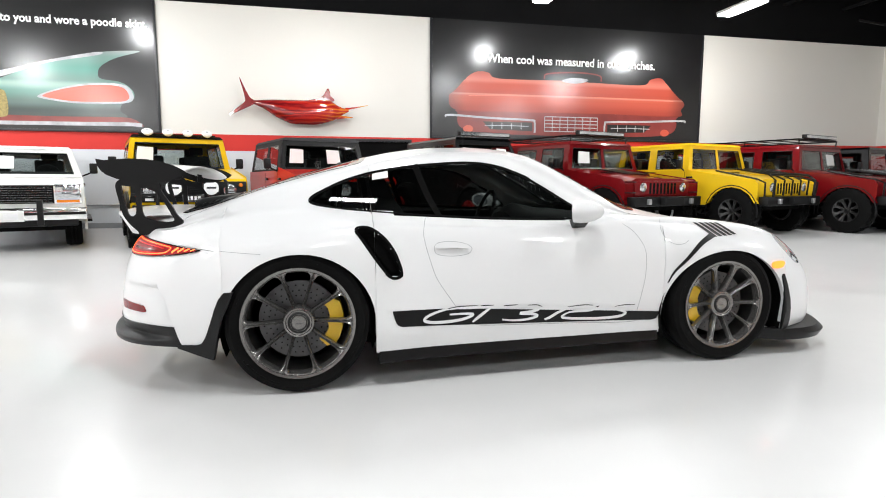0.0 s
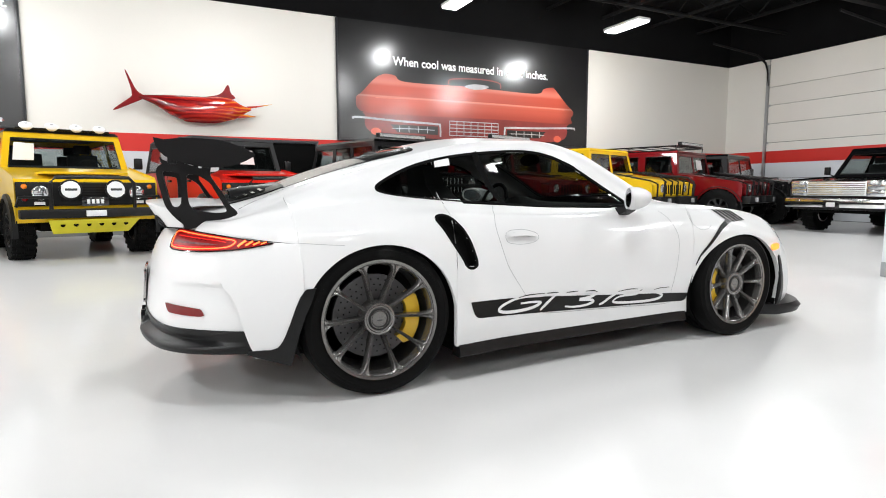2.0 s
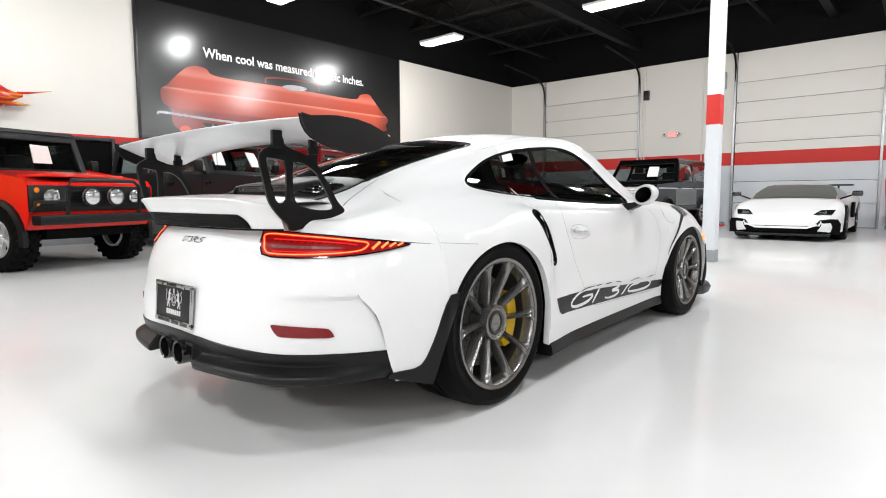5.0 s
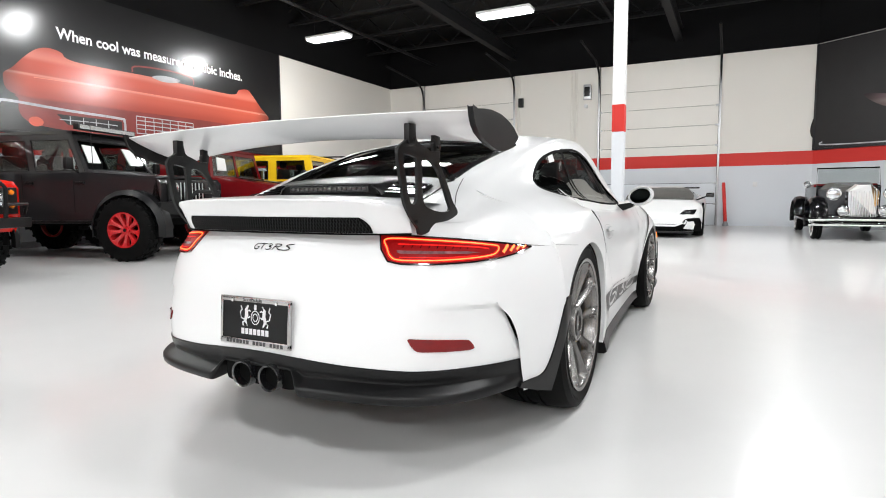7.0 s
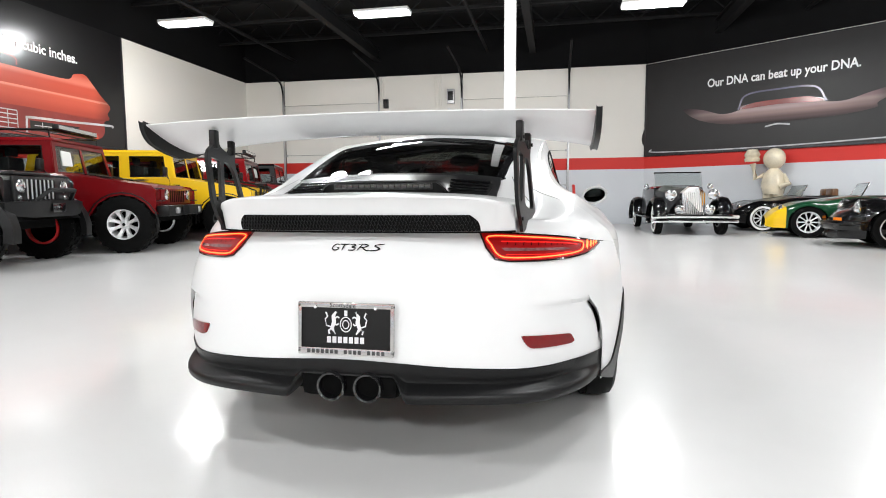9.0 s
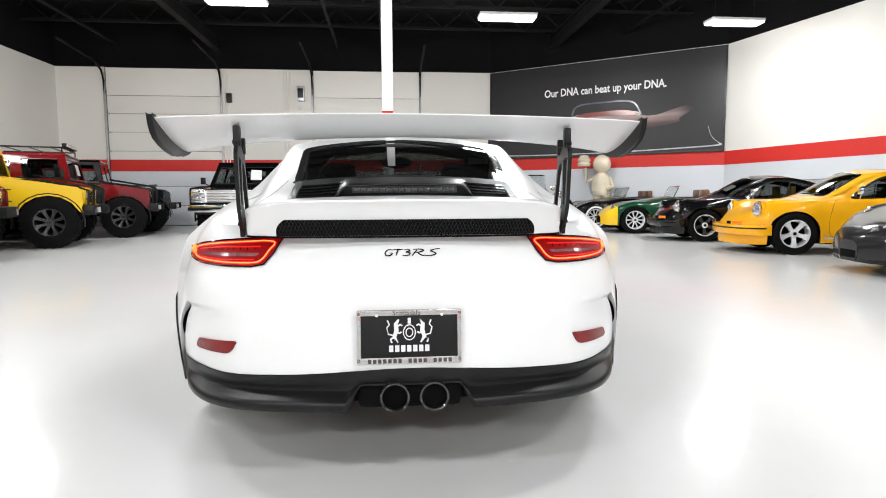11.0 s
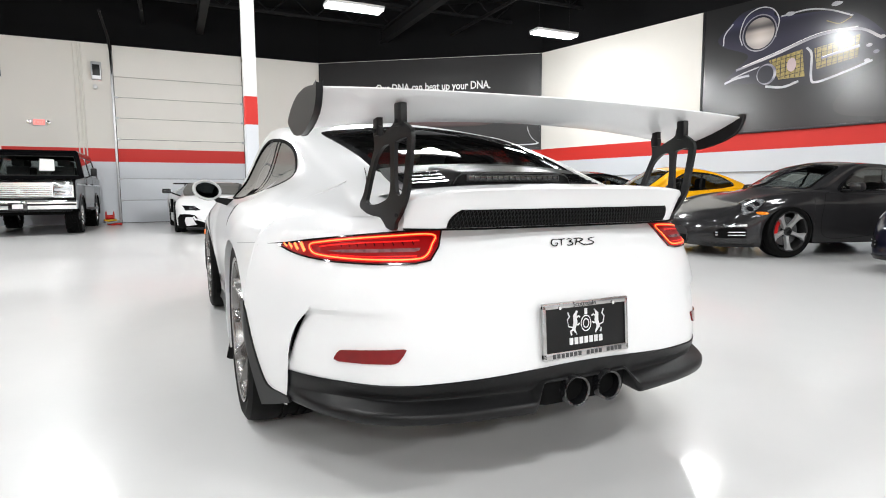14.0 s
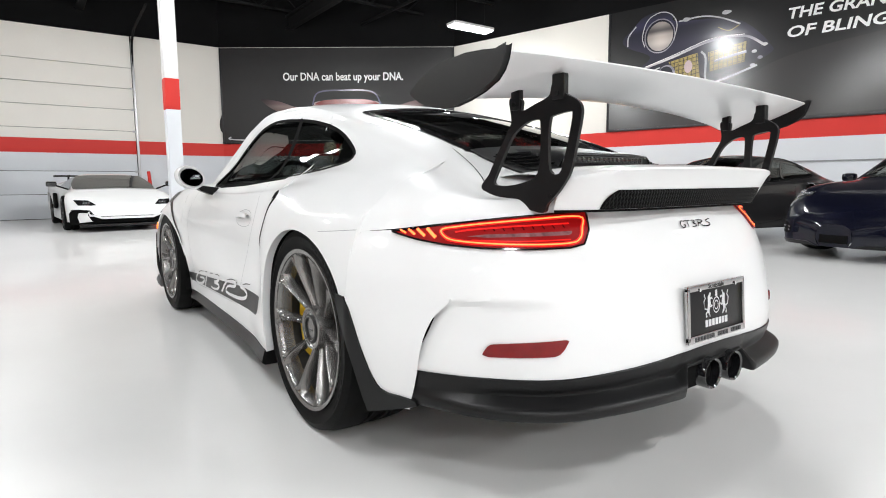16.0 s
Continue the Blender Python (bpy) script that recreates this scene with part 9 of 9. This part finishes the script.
def roadster(m, label, body, nose, whitewall=False):
    """A low round-nosed open two-seater."""
    car = thing("roadster", m, label, "car", "roadsters")
    gs = [guide((0.75, 0, 0.42), (0.6, 0, 0.58), (0.2, 0, 0.74), (-0.4, 0, 0.84), (-0.9, 0, 0.90), (-1.2, 0, 0.88), (-1.9, 0, 0.84), (-2.5, 0, 0.82), (-3.0, 0, 0.68), (-3.2, 0, 0.5)),
          guide((0.75, 0.25, 0.40), (0.6, 0.42, 0.55), (0.2, 0.50, 0.71), (-0.4, 0.50, 0.80), (-0.9, 0.52, 0.86), (-1.9, 0.56, 0.82), (-2.5, 0.56, 0.80), (-3.0, 0.42, 0.64), (-3.2, 0.3, 0.48)),
          guide((0.75, 0.36, 0.36), (0.6, 0.62, 0.52), (0.2, 0.74, 0.72), (0.0, 0.76, 0.76), (-0.4, 0.70, 0.74), (-0.9, 0.68, 0.78), (-1.9, 0.72, 0.80), (-2.3, 0.78, 0.82), (-3.0, 0.56, 0.62), (-3.2, 0.36, 0.46)),
          guide((0.75, 0.38, 0.30), (0.6, 0.66, 0.40), (0.2, 0.84, 0.55), (0.0, 0.86, 0.58), (-0.6, 0.76, 0.55), (-1.4, 0.75, 0.55), (-2.3, 0.88, 0.60), (-3.0, 0.62, 0.5), (-3.2, 0.38, 0.4)),
          guide((0.75, 0.34, 0.22), (0.6, 0.6, 0.2), (0.2, 0.80, 0.2), (-0.6, 0.72, 0.18), (-1.4, 0.72, 0.18), (-2.3, 0.82, 0.2), (-3.0, 0.58, 0.25), (-3.2, 0.34, 0.3))]
    ar = ((0.0, 0.33, 0.37, 0.34), (-2.3, 0.33, 0.37, 0.34))
    part("body", skin_mesh(gs, steps(-3.2, 0.75, 50, ar), ar, 20), body, car, sharp=40)
    if nose:
        ng = [(gy, gz) for gy, gz in gs]
        me = skin_mesh(ng, steps(0.40, 0.75, 8, ()), (), 20)
        bmesh.ops.scale(me, vec=(1.012, 1.012, 1.012), verts=me.verts)
        part("nose_cone", me, nose, car, "yellow painted nose")
    part("mouth", boxed(0.55, 0.76, -0.26, 0.26, 0.26, 0.38, 0.04), M["dark"], car)
    part("underbody", boxed(-3.0, 0.55, -0.5, 0.5, 0.14, 0.5), M["dark"], car)
    part("cockpit", boxed(-1.85, -1.05, -0.5, 0.5, 0.80, 0.885, 0.04), M["seat_black"], car)
    for s in (-1, 1):
        part("seat", boxed(-1.8, -1.65, s * 0.26 - 0.2, s * 0.26 + 0.2, 0.82, 1.06, 0.05), M["p_wood"], car)
        lamp_round(car, 0.50, s * 0.56, 0.62, 0.08)
        for x in (0.0, -2.3):
            wh = wheel(car, x, 0.33, s * 0.72, s, 0.33, 0.22, 0.215, 10, M["alu"], None, disc=False)
            if whitewall:
                part("white_band", spin(bmesh.new(), [(0.225, -0.10), (0.28, -0.113), (0.30, -0.111), (0.30, -0.105), (0.225, -0.095)], 28, close=True), M["paper"], wh)
    fr = bmesh.new()
    tube(fr, [(-0.95, -0.50, 0.88), (-1.08, -0.48, 1.14), (-1.08, 0.48, 1.14), (-0.95, 0.50, 0.88)], 0.014, 6, True)
    part("windscreen_frame", fr, M["chrome"], car)
    pane(car, "windscreen", M["glass_clear"], [(-0.96, -0.48, 0.89), (-0.96, 0.48, 0.89), (-1.07, 0.46, 1.13), (-1.07, -0.46, 1.13)], 0.003)
    return car


M["p_green"] = paint("racing_green_paint", (0.008, 0.05, 0.022))
roadster(pose(11.25, -6.05, 0, 0, 0, SHEAD), "dark green roadster with yellow nose and polished wheels", M["p_green"], M["p_yellow"])
roadster(pose(13.55, -5.75, 0, 0, 0, SHEAD + 12), "black roadster with white-walled wire wheels", M["p_black"], None, True)

# plain figure against the angled wall
fig = bmesh.new()
spin(fig, [(0.0, 0.0), (0.40, 0.0), (0.40, 0.12), (0.0, 0.12)], 20, "z")
for s in (-1, 1):
    tube(fig, [(0, s * 0.14, 0.12), (0, s * 0.13, 0.6), (0, s * 0.1, 0.95)], [0.11, 0.12, 0.15], 12)
spin(fig, [(0.0, 0.9), (0.24, 0.92), (0.30, 1.15), (0.25, 1.45), (0.10, 1.62), (0.0, 1.64)], 20, "z")
bmesh.ops.create_uvsphere(fig, u_segments=20, v_segments=14, radius=0.27, matrix=Matrix.Translation((0, 0, 1.86)) @ Matrix.Diagonal((0.95, 1, 1.05, 1)))
tube(fig, [(0, 0.22, 1.45), (-0.1, 0.42, 1.35), (-0.15, 0.48, 1.75)], 0.075, 10)
tube(fig, [(0, -0.22, 1.42), (-0.1, -0.38, 1.2), (-0.2, -0.2, 1.1)], 0.075, 10)
spin(fig, [(0.0, 1.80), (0.17, 1.80), (0.20, 1.86), (0.17, 1.92), (0.20, 1.98), (0.17, 2.04), (0.12, 2.12), (0.0, 2.14)], 18, "z", (-0.15, 0.50, 0))
M["figure"] = material("glazed_figure", (0.74, 0.66, 0.50), 0.25, coat=0.6, vary=0.3, scale=3)
st = part("statue", fig, M["figure"])
st.matrix_basis = pose(13.95, -6.35, 0.0, 0, 0, -35)
tagged(st, "plain glazed figure statue holding up a stack", "statue")
